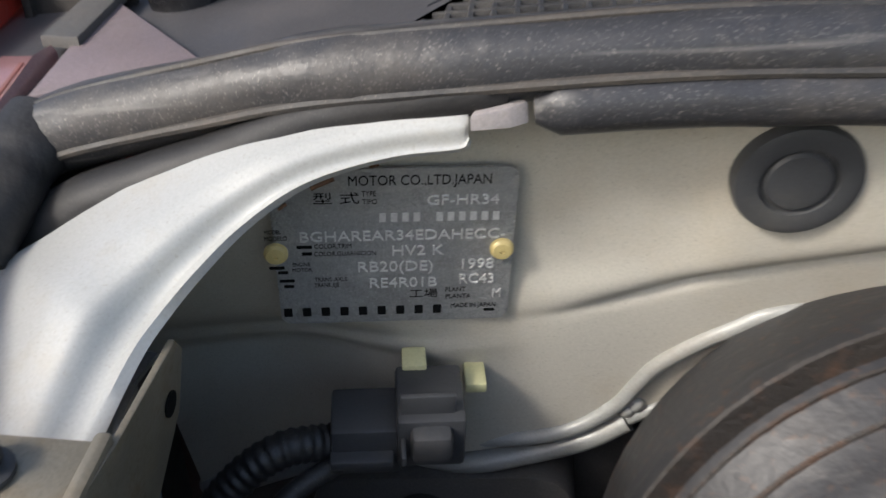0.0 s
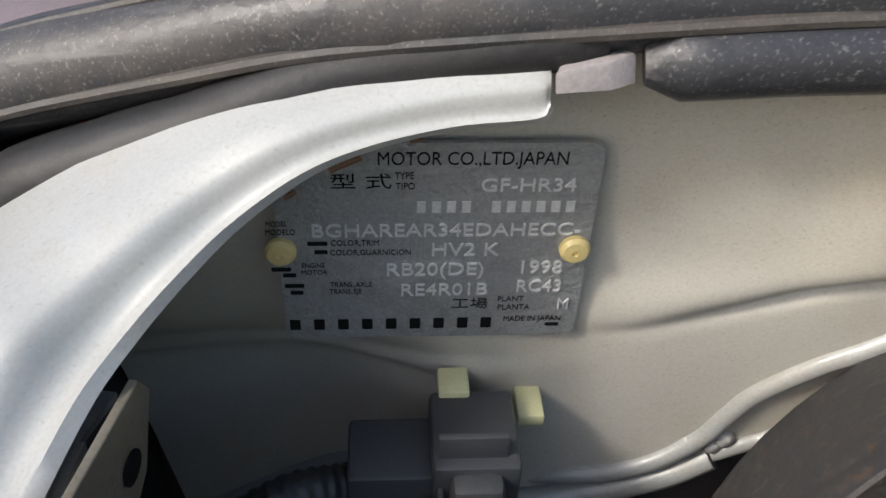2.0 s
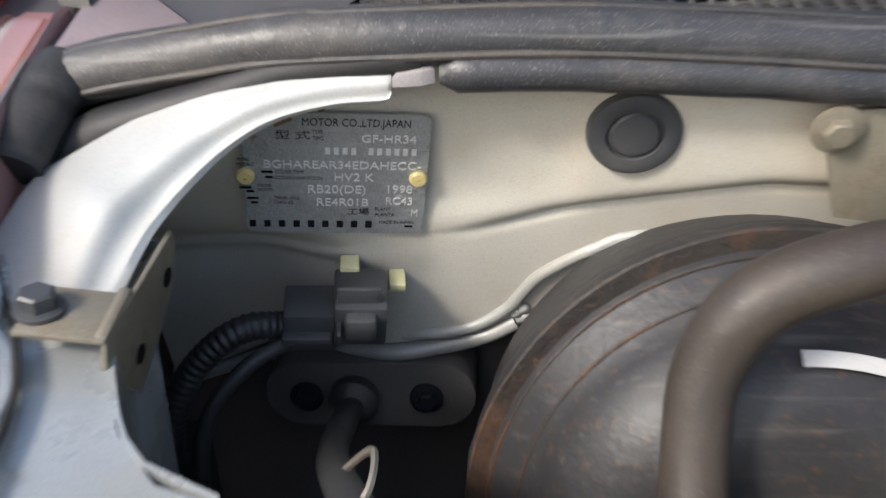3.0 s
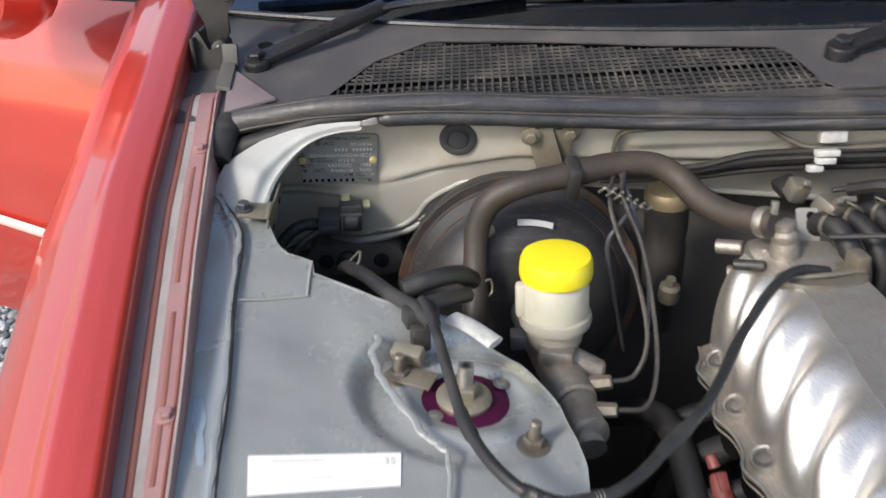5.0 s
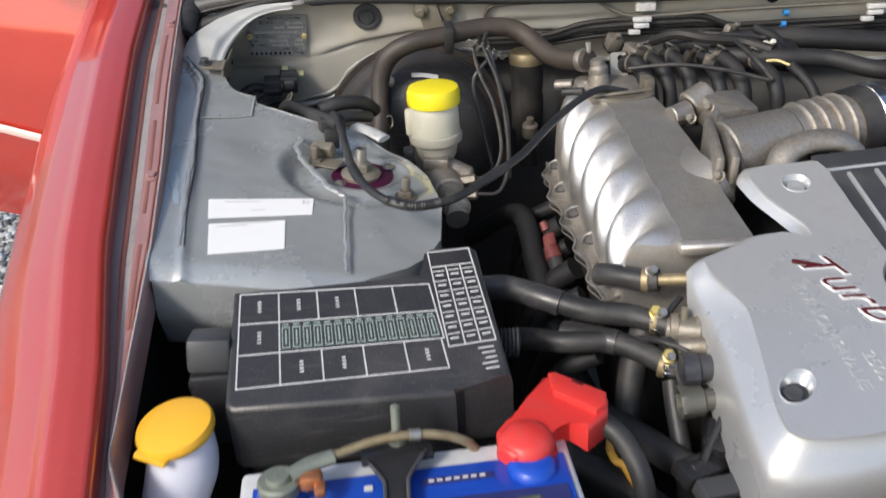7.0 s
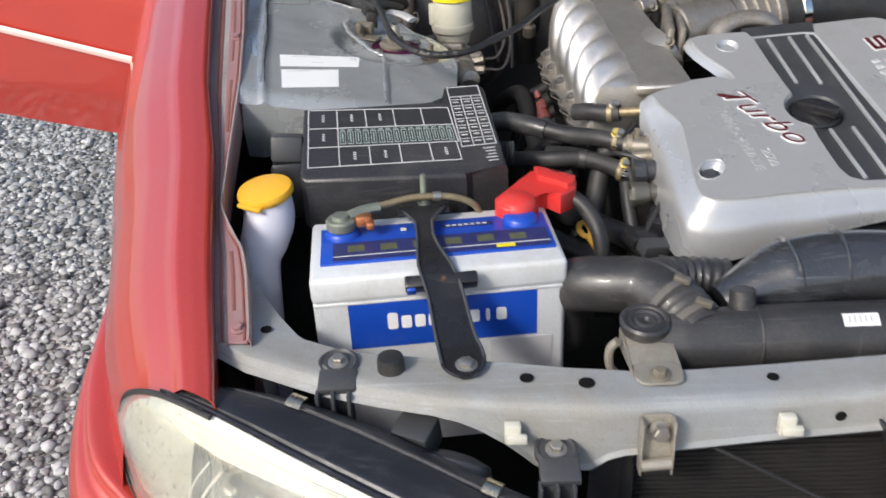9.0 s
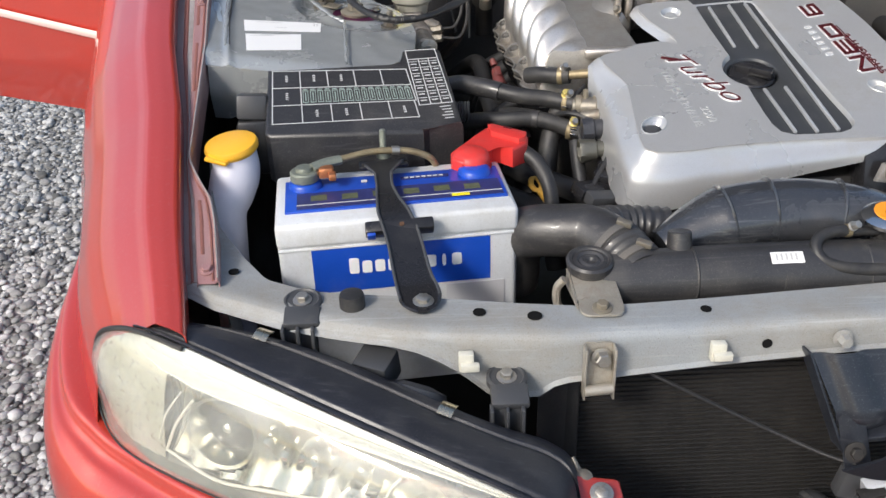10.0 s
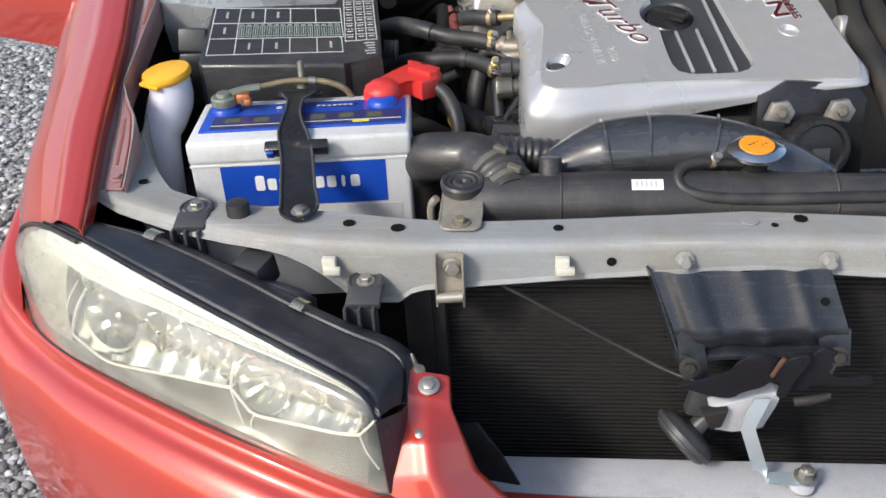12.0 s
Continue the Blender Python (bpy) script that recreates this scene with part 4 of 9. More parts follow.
prism(bm, [(-0.135, 0.248), (-0.119, 0.252), (-0.118, 0.312), (-0.132, 0.320)], lambda x, y: cowl_z(x, y) - 0.016, lambda x, y: cowl_z(x, y) - 0.012, None, 0.001)
box(bm, (-0.102, 0.266, 0.892), (0.062, 0.024, 0.036), None, 0.004)
part("cowl_gap", bm, M_DEEP, cowl, "added black filler for the shaded gap beside the rail")
for x, y, r in ((-0.098, 0.425, 0.008), (0.52, 0.318, 0.006)):
    bm = B()
    lathe(bm, [(r, 0), (r, 0.001)], (x, y, cowl_z(x, y) + 0.0055), (0, -0.13, 1), 20)
    part("drain_hole", bm, M_INKHOLE, cowl)

# bonnet seal along the cowl: fat bulb, thin lip, folded end
bm = B()
seal_line = [(-0.104, 0.2615, 0.9315), (-0.085, 0.2600, 0.9360), (-0.05, 0.2575, 0.9405), (-0.02, 0.2560, 0.9440), (0.03, 0.2545, 0.9455), (0.08, 0.2545, 0.946), (0.14, 0.255, 0.943), (0.2, 0.255, 0.939), (0.36, 0.256, 0.930), (0.565, 0.256, 0.925), (0.9, 0.256, 0.925), (1.3, 0.256, 0.92)]
seal_line = [(x, y - 0.001, z - lerp([(-0.101, 0.011), (-0.05, 0.009), (0.0, 0.008), (1.3, 0.006)], x)) for x, y, z in seal_line]
tube(bm, seal_line, 0.0115, 18, 8, rf=lambda s: 1 + 0.04 * math.sin(s * 70) + (0.06 if 0.08 < s < 0.1 else 0), flat=0.95)
seal = part("bonnet_seal", bm, M_SEAL, car, "dusty grey rubber bonnet seal", 60)
LIP_DZ = [(-0.101, -0.014), (-0.085, -0.010), (-0.05, -0.0050), (-0.02, 0.0010), (0.02, 0.0045), (0.04, 0.0045)]
fine_seal = curve_points(seal_line, 8)
bm = B()
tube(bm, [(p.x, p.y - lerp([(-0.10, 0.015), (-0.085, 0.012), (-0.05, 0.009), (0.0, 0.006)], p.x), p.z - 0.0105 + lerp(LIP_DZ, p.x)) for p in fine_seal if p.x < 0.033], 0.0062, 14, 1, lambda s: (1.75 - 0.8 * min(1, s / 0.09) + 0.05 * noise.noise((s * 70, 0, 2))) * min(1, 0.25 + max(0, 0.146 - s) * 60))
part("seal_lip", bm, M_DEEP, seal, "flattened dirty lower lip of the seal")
bm = B()
tube(bm, [(p.x, p.y - 0.0062, p.z - 0.0112) for p in fine_seal if p.x > 0.030], 0.0074, 14, 1, lambda s: min(1, 0.55 + s * 80) * (1 + 0.05 * noise.noise((s * 60, 3, 2))))
part("seal_lip", bm, M_SEAL, seal, "smooth black lower lip, torn at its end")
for dy, dz, r, mt in ((-0.0105, -0.0045, 0.0015, M_RUBBER), (-0.0040, 0.0100, 0.0012, M_RUBBER)):
    bm = B()
    tube(bm, [(p.x, p.y + dy, p.z + dz) for p in fine_seal], r, 8, 1)
    part("seal_ridge", bm, mt, seal)
bm = B()
tube(bm, [(-0.1105, 0.222, 0.901), (-0.1095, 0.229, 0.906), (-0.1070, 0.240, 0.913), (-0.1040, 0.252, 0.920), (-0.1010, 0.262, 0.925)], 0.0128, 20, 6, rf=lambda s: (1.0 if s > 0.003 else 0.94) - 0.08 * math.exp(-((s - 0.030) / 0.003) ** 2), flat=0.8)
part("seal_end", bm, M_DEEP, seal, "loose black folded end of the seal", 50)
bm = B()
prism(bm, [(0.0205, 0.2400), (0.0300, 0.2410), (0.0345, 0.2450), (0.0325, 0.250), (0.022, 0.250)], lambda x, y: 0.9235, lambda x, y: 0.9275 + 0.12 * (x - 0.02), None, 0.001)
part("seal_clip", bm, M_DUSTSHEEN, seal, "torn scrap of pale sealant")

# windscreen, wipers
def screen(u, v):
    x = -0.20 + u * 1.63
    y = glass_base(x) + v * 0.75
    return Vector((x, y, cowl_z(x, glass_base(x)) + 0.012 + v * 0.75 * 0.55 - 0.04 * v * (x - 0.615) ** 2))


bm = B()
sheet(bm, screen, 40, 16, 0.005)
ob = part("windscreen", bm, M_SCREEN, car, "tinted windscreen reflecting blue sky")
ob.visible_shadow = False
bm = B()
sheet(bm, lambda u, v: screen(u, v * 0.13) + Vector((0, 0.006, -0.012)), 40, 4, 0.001)
part("glass_border", bm, M_INKHOLE, car, "black printed border of the glass")
bm = B()
box(bm, (0.615, 0.80, 0.93), (1.40, 0.70, 0.06), None, 0.02)
box(bm, (0.615, 1.45, 1.0), (1.40, 0.05, 0.7), None, 0.02)
part("dashboard", bm, M_DASH, car, "dark dashboard behind the glass")


def wiper(pivot, bend, tip, blade0, blade1, lift):
    bm = B()
    p, q, t = Vector(pivot), Vector(bend), Vector(tip)
    d = (q - p).normalized()
    side = d.cross(Vector((0, -0.4, 1))).normalized()
    m = basis(p.lerp(q, 0.5), d, side)
    box(bm, p.lerp(q, 0.5), ((q - p).length, 0.019, 0.011), m, 0.004)
    arm = part("wiper_arm", bm, M_PLASTIC, car, "black wiper arm")
    bm = B()
    tube(bm, [q - d * 0.01, q + (t - q) * 0.1, q + (t - q) * 0.45, t], 0.0085, 8, 6, flat=0.5)
    part("wiper_rod", bm, M_PLASTIC, arm)
    bm = B()
    a, b = Vector(blade0), Vector(blade1)
    tube(bm, [a, a.lerp(b, 0.3) + Vector((0, 0, 0.006)), a.lerp(b, 0.7) + Vector((0, 0, 0.006)), b], 0.005, 8, 8, flat=1.6)
    for k in range(8):
        c = a.lerp(b, (k + 0.5) / 8)
        box(bm, c + Vector((0, 0.004, -0.006)), (0.035, 0.004, 0.010), None, 0.001)
    rod(bm, a + Vector((0, 0, -0.011)), b + Vector((0, 0, -0.011)), 0.0028, seg=6)
    part("wiper_blade", bm, M_PLASTIC, arm, "black wiper blade with a bridged frame")
    bm = B()
    lathe(bm, [(0.0135, -0.012), (0.0140, 0.0015), (0.0125, 0.004), (0.0085, 0.0045)], p, (0, -0.25, 1), 24)
    lathe(bm, [(0.0085, 0.003), (0.0085, 0.010), (0.0070, 0.0115)], p, (0, -0.25, 1), 6)
    part("wiper_cap", bm, M_PLASTIC, arm, "black hexagon nut on the wiper pivot")


wiper((-0.097, 0.372, 0.947), (0.030, 0.457, 0.979), (0.39, 0.447, 1.006), (0.18, 0.448, 0.986), (0.590, 0.400, 0.982), 0.0)
wiper((0.467, 0.322, 0.955), (0.600, 0.378, 0.976), (0.95, 0.44, 1.00), (0.72, 0.42, 0.985), (1.15, 0.45, 1.00), 0.0)

# front cross member over the radiator
FRONT = [(-0.03, -0.525), (0.001, -0.545), (0.066, -0.566), (0.119, -0.581), (0.169, -0.593), (0.219, -0.600), (0.30, -0.606), (0.40, -0.602), (0.50, -0.598), (0.615, -0.594)]
BACK = [(-0.03, -0.39), (-0.008, -0.433), (0.02, -0.48), (0.044, -0.513), (0.094, -0.529), (0.137, -0.535), (0.221, -0.546), (0.273, -0.555), (0.33, -0.562), (0.376, -0.561), (0.5, -0.551), (0.628, -0.54)]
BTOP = [(-0.03, 0.715), (0.013, 0.708), (0.079, 0.6985), (0.188, 0.6955), (0.286, 0.694), (0.44, 0.692), (0.615, 0.692)]
BLOW = [(-0.03, 0.703), (0.066, 0.687), (0.121, 0.684), (0.16, 0.683), (0.18, 0.679), (0.20, 0.670), (0.218, 0.659), (0.233, 0.646), (0.243, 0.636), (0.252, 0.632), (0.287, 0.634), (0.297, 0.644), (0.31, 0.648), (0.354, 0.651), (0.45, 0.657), (0.615, 0.664)]


def half(x):
    return x if x <= 0.615 else 1.23 - x


def beam(u, v):
    x = -0.03 + u * 1.29
    h = half(x)
    f, b, zt, zl = lerp(FRONT, h), lerp(BACK, h), lerp(BTOP, h), lerp(BLOW, h)
    lip = (0, 0.004, 0.009, 0.013)
    rows = [(b + 0.001, zt - 0.035), (b, zt - 0.004), (b - 0.003, zt), ((b + f) / 2, zt), (f + 0.006, zt), (f, zt - 0.002), (f - 0.0035, zt - 0.006), (f - 0.005, (zt * 0.4 + zl * 0.6)), (f - 0.006, zl + 0.003), (f - 0.010, zl)]
    k = v * (len(rows) - 1)
    return Vector((x, np.interp(k, range(len(rows)), [r[0] for r in rows]), np.interp(k, range(len(rows)), [r[1] for r in rows])))


bm = B()
sheet(bm, beam, 200, 27, 0.0015)
support = part("radiator_support", bm, M_BEAM, car, "pale blue-grey steel cross member with worn paint", 45)
for x, y, r in ((0.237, -0.572, 0.0058), (0.285, -0.580, 0.0066), (0.436, -0.577, 0.0048), (0.634, -0.572, 0.0032), (0.660, -0.560, 0.0064), (0.013, -0.508, 0.005)):
    bm = B()
    lathe(bm, [(r, 0), (r, 0.001)], (x, y, lerp(BTOP, half(x)) + 0.0006), (0, 0, 1), 24)
    part("punched_hole", bm, M_INKHOLE, support)
for x, z, r in ((0.484, 0.6725, 0.0045), (0.728, 0.680, 0.0035)):
    bm = B()
    lathe(bm, [(r, 0), (r, 0.001)], (x, -0.6035, z), (0, -1, 0), 20)
    part("punched_hole", bm, M_INKHOLE, support)
bm = B()
lathe(bm, [(0.008, 0), (0.008, 0.0012), (0.005, 0.0014)], (0.613, -0.565, 0.6925), (0, 0, 1), 20)
part("plug", bm, M_BEAM, support)
for x in (0.549, 0.676):
    bm = B()
    hexbolt(bm, (x, -0.6045, 0.6755), (0, -1, 0.05), 0.0058, 0.009, 1.5)
    part("support_bolt", bm, M_BEAM, support, "painted hexagon bolt")
for x, z in ((0.223, 0.672), (0.439, 0.6725)):
    bm = B()
    yy = lerp(FRONT, x) - 0.008
    box(bm, (x, yy - 0.003, z), (0.013, 0.008, 0.018), None, 0.0012)
    box(bm, (x + 0.003, yy - 0.009, z - 0.002), (0.016, 0.006, 0.007), None, 0.001)
    part("trim_clip", bm, M_OFFWHITE, support, "off-white plastic push clip")
bm = B()
prism(bm, [(-0.014 + 0.010 * math.cos(t) * (1 + 0.3 * math.sin(3 * t)), -0.505 + 0.016 * math.sin(t) * (1 + 0.3 * math.cos(4 * t))) for t in np.linspace(0, 6.1, 24)], lambda x, y: lerp(BTOP, x) + 0.0003, lambda x, y: lerp(BTOP, x) + 0.0007)
part("overspray", bm, mat("red_overspray", (0.46, 0.17, 0.14), 0.45, 0, 0.3, 60, 0.05, 300, 0, (0.40, 0.36, 0.35), 0.5, 60), support, "faint red overspray")
# side brace joining the cross member to the wing rail
bm = B()
sheet(bm, lambda u, v: Vector((-0.045 + 0.04 * u + 0.012 * v, -0.30 - 0.20 * u, 0.735 - 0.03 * u - v * 0.20)), 20, 10, 0.0015)
part("side_brace", bm, M_BEAM, car, "grey side brace behind the lamp", 50)

# bumper: lamp surround and the tab that is screwed up beside the lamp
rim = curve_points([(-0.190, -0.350, 0.652), (-0.186, -0.42, 0.637), (-0.174, -0.49, 0.620), (-0.152, -0.550, 0.602), (-0.121, -0.583, 0.588), (-0.088, -0.609, 0.581), (-0.014, -0.667, 0.584), (0.094, -0.732, 0.586), (0.184, -0.774, 0.580), (0.262, -0.798, 0.565), (0.304, -0.801, 0.552)], 8)
BUMP = [(q.x, q.y) for q in curve_points([(0.014, 0.004, 0), (0.004, 0.004, 0), (0.0, 0.0, 0), (-0.002, -0.009, 0), (-0.007, -0.014, 0), (-0.017, -0.018, 0), (-0.027, -0.028, 0), (-0.035, -0.046, 0), (-0.040, -0.075, 0), (-0.042, -0.12, 0), (-0.040, -0.19, 0), (-0.03, -0.30, 0)], 5)]
SIDE_RUN = 32


def bumper_side(u, v):
    k = min(len(rim) - 1, int(u * (len(rim) - 1) + 0.5))
    p = rim[k]
    d = rim[min(k + 1, len(rim) - 1)] - rim[max(k - 1, 0)]
    out = Vector((d.y, -d.x, 0)).normalized()
    if out.x > 0 and out.y > 0 or out.y > 0.5:
        out = -out
    j = v * (len(BUMP) - 1)
    o = -np.interp(j, range(len(BUMP)), [b[0] for b in BUMP])
    z = np.interp(j, range(len(BUMP)), [b[1] for b in BUMP])
    back = max(0, 1 - k / SIDE_RUN)
    # along the wing the corner is flatter and tucks in under the wing's edge
    o = o * (1 + 2.2 * back) if o < 0 else o * (1 - 0.6 * back)
    return p + out * o + Vector((0, 0, z))


bm = B()
sheet(bm, bumper_side, len(rim) - 1, len(BUMP) - 1, 0.002)
bumper = part("bumper", bm, M_RED, car, "glossy red front bumper", 60)
bm = B()
# rows of the tab: left edge, right edge, and how far its ridge stands proud
TAB = [((0.304, -0.703, 0.6235), (0.338, -0.702, 0.6165), 0.0), ((0.302, -0.7045, 0.6230), (0.340, -0.7035, 0.6160), 0.0005), ((0.300, -0.726, 0.6165), (0.342, -0.726, 0.6080), 0.001), ((0.298, -0.731, 0.612), (0.343, -0.730, 0.604), 0.002),
       ((0.290, -0.762, 0.592), (0.355, -0.748, 0.584), 0.010), ((0.289, -0.782, 0.570), (0.365, -0.757, 0.560), 0.014), ((0.292, -0.800, 0.535), (0.392, -0.760, 0.530), 0.018), ((0.305, -0.815, 0.46), (0.41, -0.775, 0.47), 0.018), ((0.32, -0.82, 0.34), (0.42, -0.785, 0.34), 0.01)]


def tab_sheet(u, v):
    k = u * (len(TAB) - 1)
    i = min(len(TAB) - 2, int(k))
    f = k - i
    a, b = Vector(TAB[i][0]).lerp(TAB[i + 1][0], f), Vector(TAB[i][1]).lerp(TAB[i + 1][1], f)
    proud = TAB[i][2] + (TAB[i + 1][2] - TAB[i][2]) * f
    w = float(np.interp(v, [0.0, 0.05, 0.92, 1.0], [0.0, 0.0, 1.0, 1.0]))
    turn = -0.010 * max(0, (0.05 - v) / 0.05) - 0.012 * max(0, (v - 0.92) / 0.08)
    ridge = float(np.interp(w, [0, 0.35, 0.50, 0.58, 0.68, 1], [0, 0.95, 1.5, 1.55, 1.25, 0]))
    return a.lerp(b, w) + Vector((0, -0.75, 0.6)) * proud * ridge + Vector((0, -0.9 * turn, turn))


sheet(bm, tab_sheet, 64, 28, 0.002)


def bumper_mid(u, v):
    x = 0.352 + u * 0.526
    prof = [(-0.692, 0.470), (-0.700, 0.477), (-0.712, 0.476), (-0.74, 0.462), (-0.77, 0.42), (-0.775, 0.34)]
    k = v * 5
    return Vector((x, np.interp(k, range(6), [q[0] for q in prof]) - 0.01 * math.sin(math.pi * u), np.interp(k, range(6), [q[1] for q in prof])))


sheet(bm, bumper_mid, 40, 24, 0.002)
part("bumper_bridge", bm, M_RED, bumper, "red bumper tab and grille opening edge", 50)
for p, r in (((0.323, -0.717, 0.617), 0.0055), ((0.318, -0.757, 0.5985), 0.0025)):
    bm = B()
    hexbolt(bm, p, (0, -0.4, 1), r, 0.7 * r, 1.7)
    part("bumper_screw", bm, M_STEEL, bumper, "bright screw in the bumper tab")

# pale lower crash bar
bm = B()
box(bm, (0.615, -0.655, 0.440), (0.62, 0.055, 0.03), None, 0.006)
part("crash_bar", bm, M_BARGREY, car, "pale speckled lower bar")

# open front door
door_dir = Vector((-0.9285, 0.3714, 0)).normalized()
hinge = Vector((-0.215, 0.606, 0))
DOOR = [(0.0, 0.985), (0.03, 0.955), (0.04, 0.90), (0.033, 0.84), (0.006, 0.78), (0.0, 0.70), (0.0, 0.60), (0.006, 0.50), (0.02, 0.42), (0.04, 0.395)]


def door_off(z):
    return lerp([(0.39, 0.0), (0.50, 0.030), (0.60, 0.040), (0.70, 0.042), (0.79, 0.036), (0.86, 0.020), (0.90, 0.0), (0.95, -0.035), (0.985, -0.07)], z)


def door_sheet(u, v):
    k = v * (len(DOOR) - 1)
    o, z = np.interp(k, range(len(DOOR)), [d[0] for d in DOOR]), np.interp(k, range(len(DOOR)), [d[1] for d in DOOR])
    n = Vector((-0.3714, -0.9285, 0))
    return hinge + door_dir * (u * 1.0) + n * door_off(z) + Vector((0, 0, z + 0.035 * u))


bm = B()
sheet(bm, door_sheet, 30, 60, 0.003)
door = part("front_door", bm, M_RED, car, "open red front door with sky glare on it", 60)
bm = B()
sheet(bm, lambda u, v: hinge + door_dir * (0.02 + 0.97 * u) + Vector((-0.3714, -0.9285, 0)) * (door_off(0.57 + 0.09 * u) + 0.006 + 0.003 * math.sin(math.pi * v)) + Vector((0, 0, 0.563 + 0.014 * v + 0.125 * u)), 20, 4, 0.003)
part("door_moulding", bm, mat("pale_pink_trim", (0.80, 0.55, 0.50), 0.4, 0, 0.05, 20, 0.02), door, "pale pinstripe moulding")
bm = B()
box(bm, hinge + door_dir * 0.5 + Vector((0.3714, 0.9285, 0)) * 0.06 + Vector((0, 0, 0.65)), (0.96, 0.06, 0.44), basis((0, 0, 0), door_dir, Vector((0.3714, 0.9285, 0))), 0.01)
part("inner_panel", bm, M_DASH, door, "dark inner door panel")
bm = B()
mc = hinge + door_dir * 0.24 + Vector((-0.02, -0.11, 1.0))
lathe(bm, [(0.01, -0.05), (0.05, -0.045), (0.062, -0.02), (0.066, 0.02), (0.05, 0.055), (0.01, 0.065)], mc, (-0.3, -1, 0), 28, lambda a, h: 1 + 0.35 * abs(math.cos(a)))
part("door_mirror", bm, M_RED, door, "red wing mirror shell")
bm = B()
prism(bm, [(0, 0), (0.16, 0), (0.0, 0.14)], -0.008, 0.008, basis(hinge + Vector((0.0, -0.005, 0.955)), door_dir, (0, 0, 1)))
part("mirror_base", bm, M_PLASTIC, door, "black triangular mirror base")

# raised bonnet with its hinge arm
bm = B()
def bonnet(u, v):
    x = -0.13 + u * 1.49
    w = 0.95 * v
    return Vector((x, 0.50 - 0.26 * w + 0.05 * (x - 0.615) ** 2, 1.075 + 0.965 * w + 0.03 * math.sin(math.pi * v) - 0.06 * (x - 0.615) ** 2 - 0.045 * (1 - v) * max(0, (0.10 - x) / 0.22)))
sheet(bm, bonnet, 24, 24, 0.02)
part("bonnet", bm, M_LAMPBLK, car, "raised bonnet seen from its dark underside", 50)
bm = B()
# cranked flat arm, its knuckle and the folded base plate
prism(bm, [(-0.171, 0.040), (-0.118, 0.038), (-0.115, 0.007), (-0.128, -0.011), (-0.127, -0.030), (-0.139, -0.046), (-0.151, -0.039), (-0.151, -0.020), (-0.161, -0.003)], -0.002, 0.002, basis((0, 0.405, 1.0), (1, 0, 0), (0, 0.12, 1)), 0.0008)
rod(bm, (-0.137, 0.388, 0.958), (-0.137, 0.412, 0.958), 0.008, seg=16, bev=0.001)
hingep = part("bonnet_hinge", bm, M_DARK, car, "grimy steel bonnet hinge arm")
bm = B()
prism(bm, [(-0.164, 0.020), (-0.155, 0.029), (-0.146, 0.008), (-0.123, 0.015), (-0.117, -0.013), (-0.135, -0.025), (-0.144, -0.038), (-0.164, -0.027)], -0.002, 0.002, basis((0, 0.378, 0.95), (1, 0, 0), (0, 0.2, 1)), 0.0008)
box(bm, (-0.140, 0.372, 0.930), (0.045, 0.05, 0.004), pose(0, 0, 0, 8, 4, 0), 0.001)
box(bm, (-0.160, 0.400, 0.950), (0.004, 0.06, 0.045), None, 0.001)
part("hinge_base", bm, M_DARK, hingep, "dusty folded base plate")
for p, r in (((-0.127, 0.403, 1.012), 0.006), ((-0.137, 0.386, 0.958), 0.005)):
    bm = B()
    hexbolt(bm, p, (0.6, -0.8, 0.2), r, r)
    part("hinge_bolt", bm, M_RUSTY, hingep)

# dark panels added, mostly unseen, to keep stray light out of the bay
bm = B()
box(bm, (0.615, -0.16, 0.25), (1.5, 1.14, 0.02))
part("floor_closing_panel", bm, M_DARK, car, "added dark panel closing the bay's floor")
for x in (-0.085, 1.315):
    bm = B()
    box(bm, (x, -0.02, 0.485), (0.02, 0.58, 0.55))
    part("side_closing_panel", bm, M_DARK, car, "added dark panel closing the bay's side")
bm = B()
box(bm, (0.615, -0.70, 0.33), (1.1, 0.02, 0.2))
part("front_closing_panel", bm, M_DARK, car, "added dark panel closing the bay's front")

for x in (-0.135, 1.365):
    bm = B()
    lathe(bm, [(0.19, -0.085), (0.27, -0.090), (0.300, -0.080), (0.310, -0.05), (0.310, 0.05), (0.300, 0.080), (0.27, 0.090), (0.19, 0.085)], (x, 0.0, 0.312), (1, 0, 0), 48)
    part("wheel", bm, M_RUBBER, car, "black front tyre")


# ---- bulkhead corner: plate, connector, grommet ----
PX = Vector((0.980, 0.165, -0.085)).normalized()
PY = Vector((0.06, -0.25, 0.965)).normalized()
PC = Vector((-0.0070, 0.2688, 0.8795))
plate_m = basis(PC, PX, PY)
plate = thing("identification_plate", PC, "stamped aluminium identification plate riveted to the bulkhead", "plate")
bm = B()
prism(bm, round_poly(0.0708, 0.0575, 0.0035), -0.0012, 0.0, plate_m)
part("plate_sheet", bm, M_PLATE, plate)
PS = 1.266e-4


def at_plate(px, py, lift=0.0001):
    return plate_m @ Matrix.Translation(((px - 784) * PS / (1 + 0.00058 * (413 - py)), (413 - py) * PS * 1.225 + 0.0025 * (1 - ((py - 411) / 179) ** 2), lift))


def plate_text(words, x0, x1, base, cap, material, raised):
    wide = 1 + 0.00058 * (413 - base)
    size = cap * PS * 1.66 / wide
    est = sum(0.30 if c in " .,-()1I" else 0.62 for c in words) * size
    lettering("stamped_letters" if raised else "printed_letters", words, size, at_plate(x0, base), material, plate, 0.00035 if raised else 0.00006, (x1 - x0) * PS / wide / est, fat=-0.00002 if raised else 0.0)


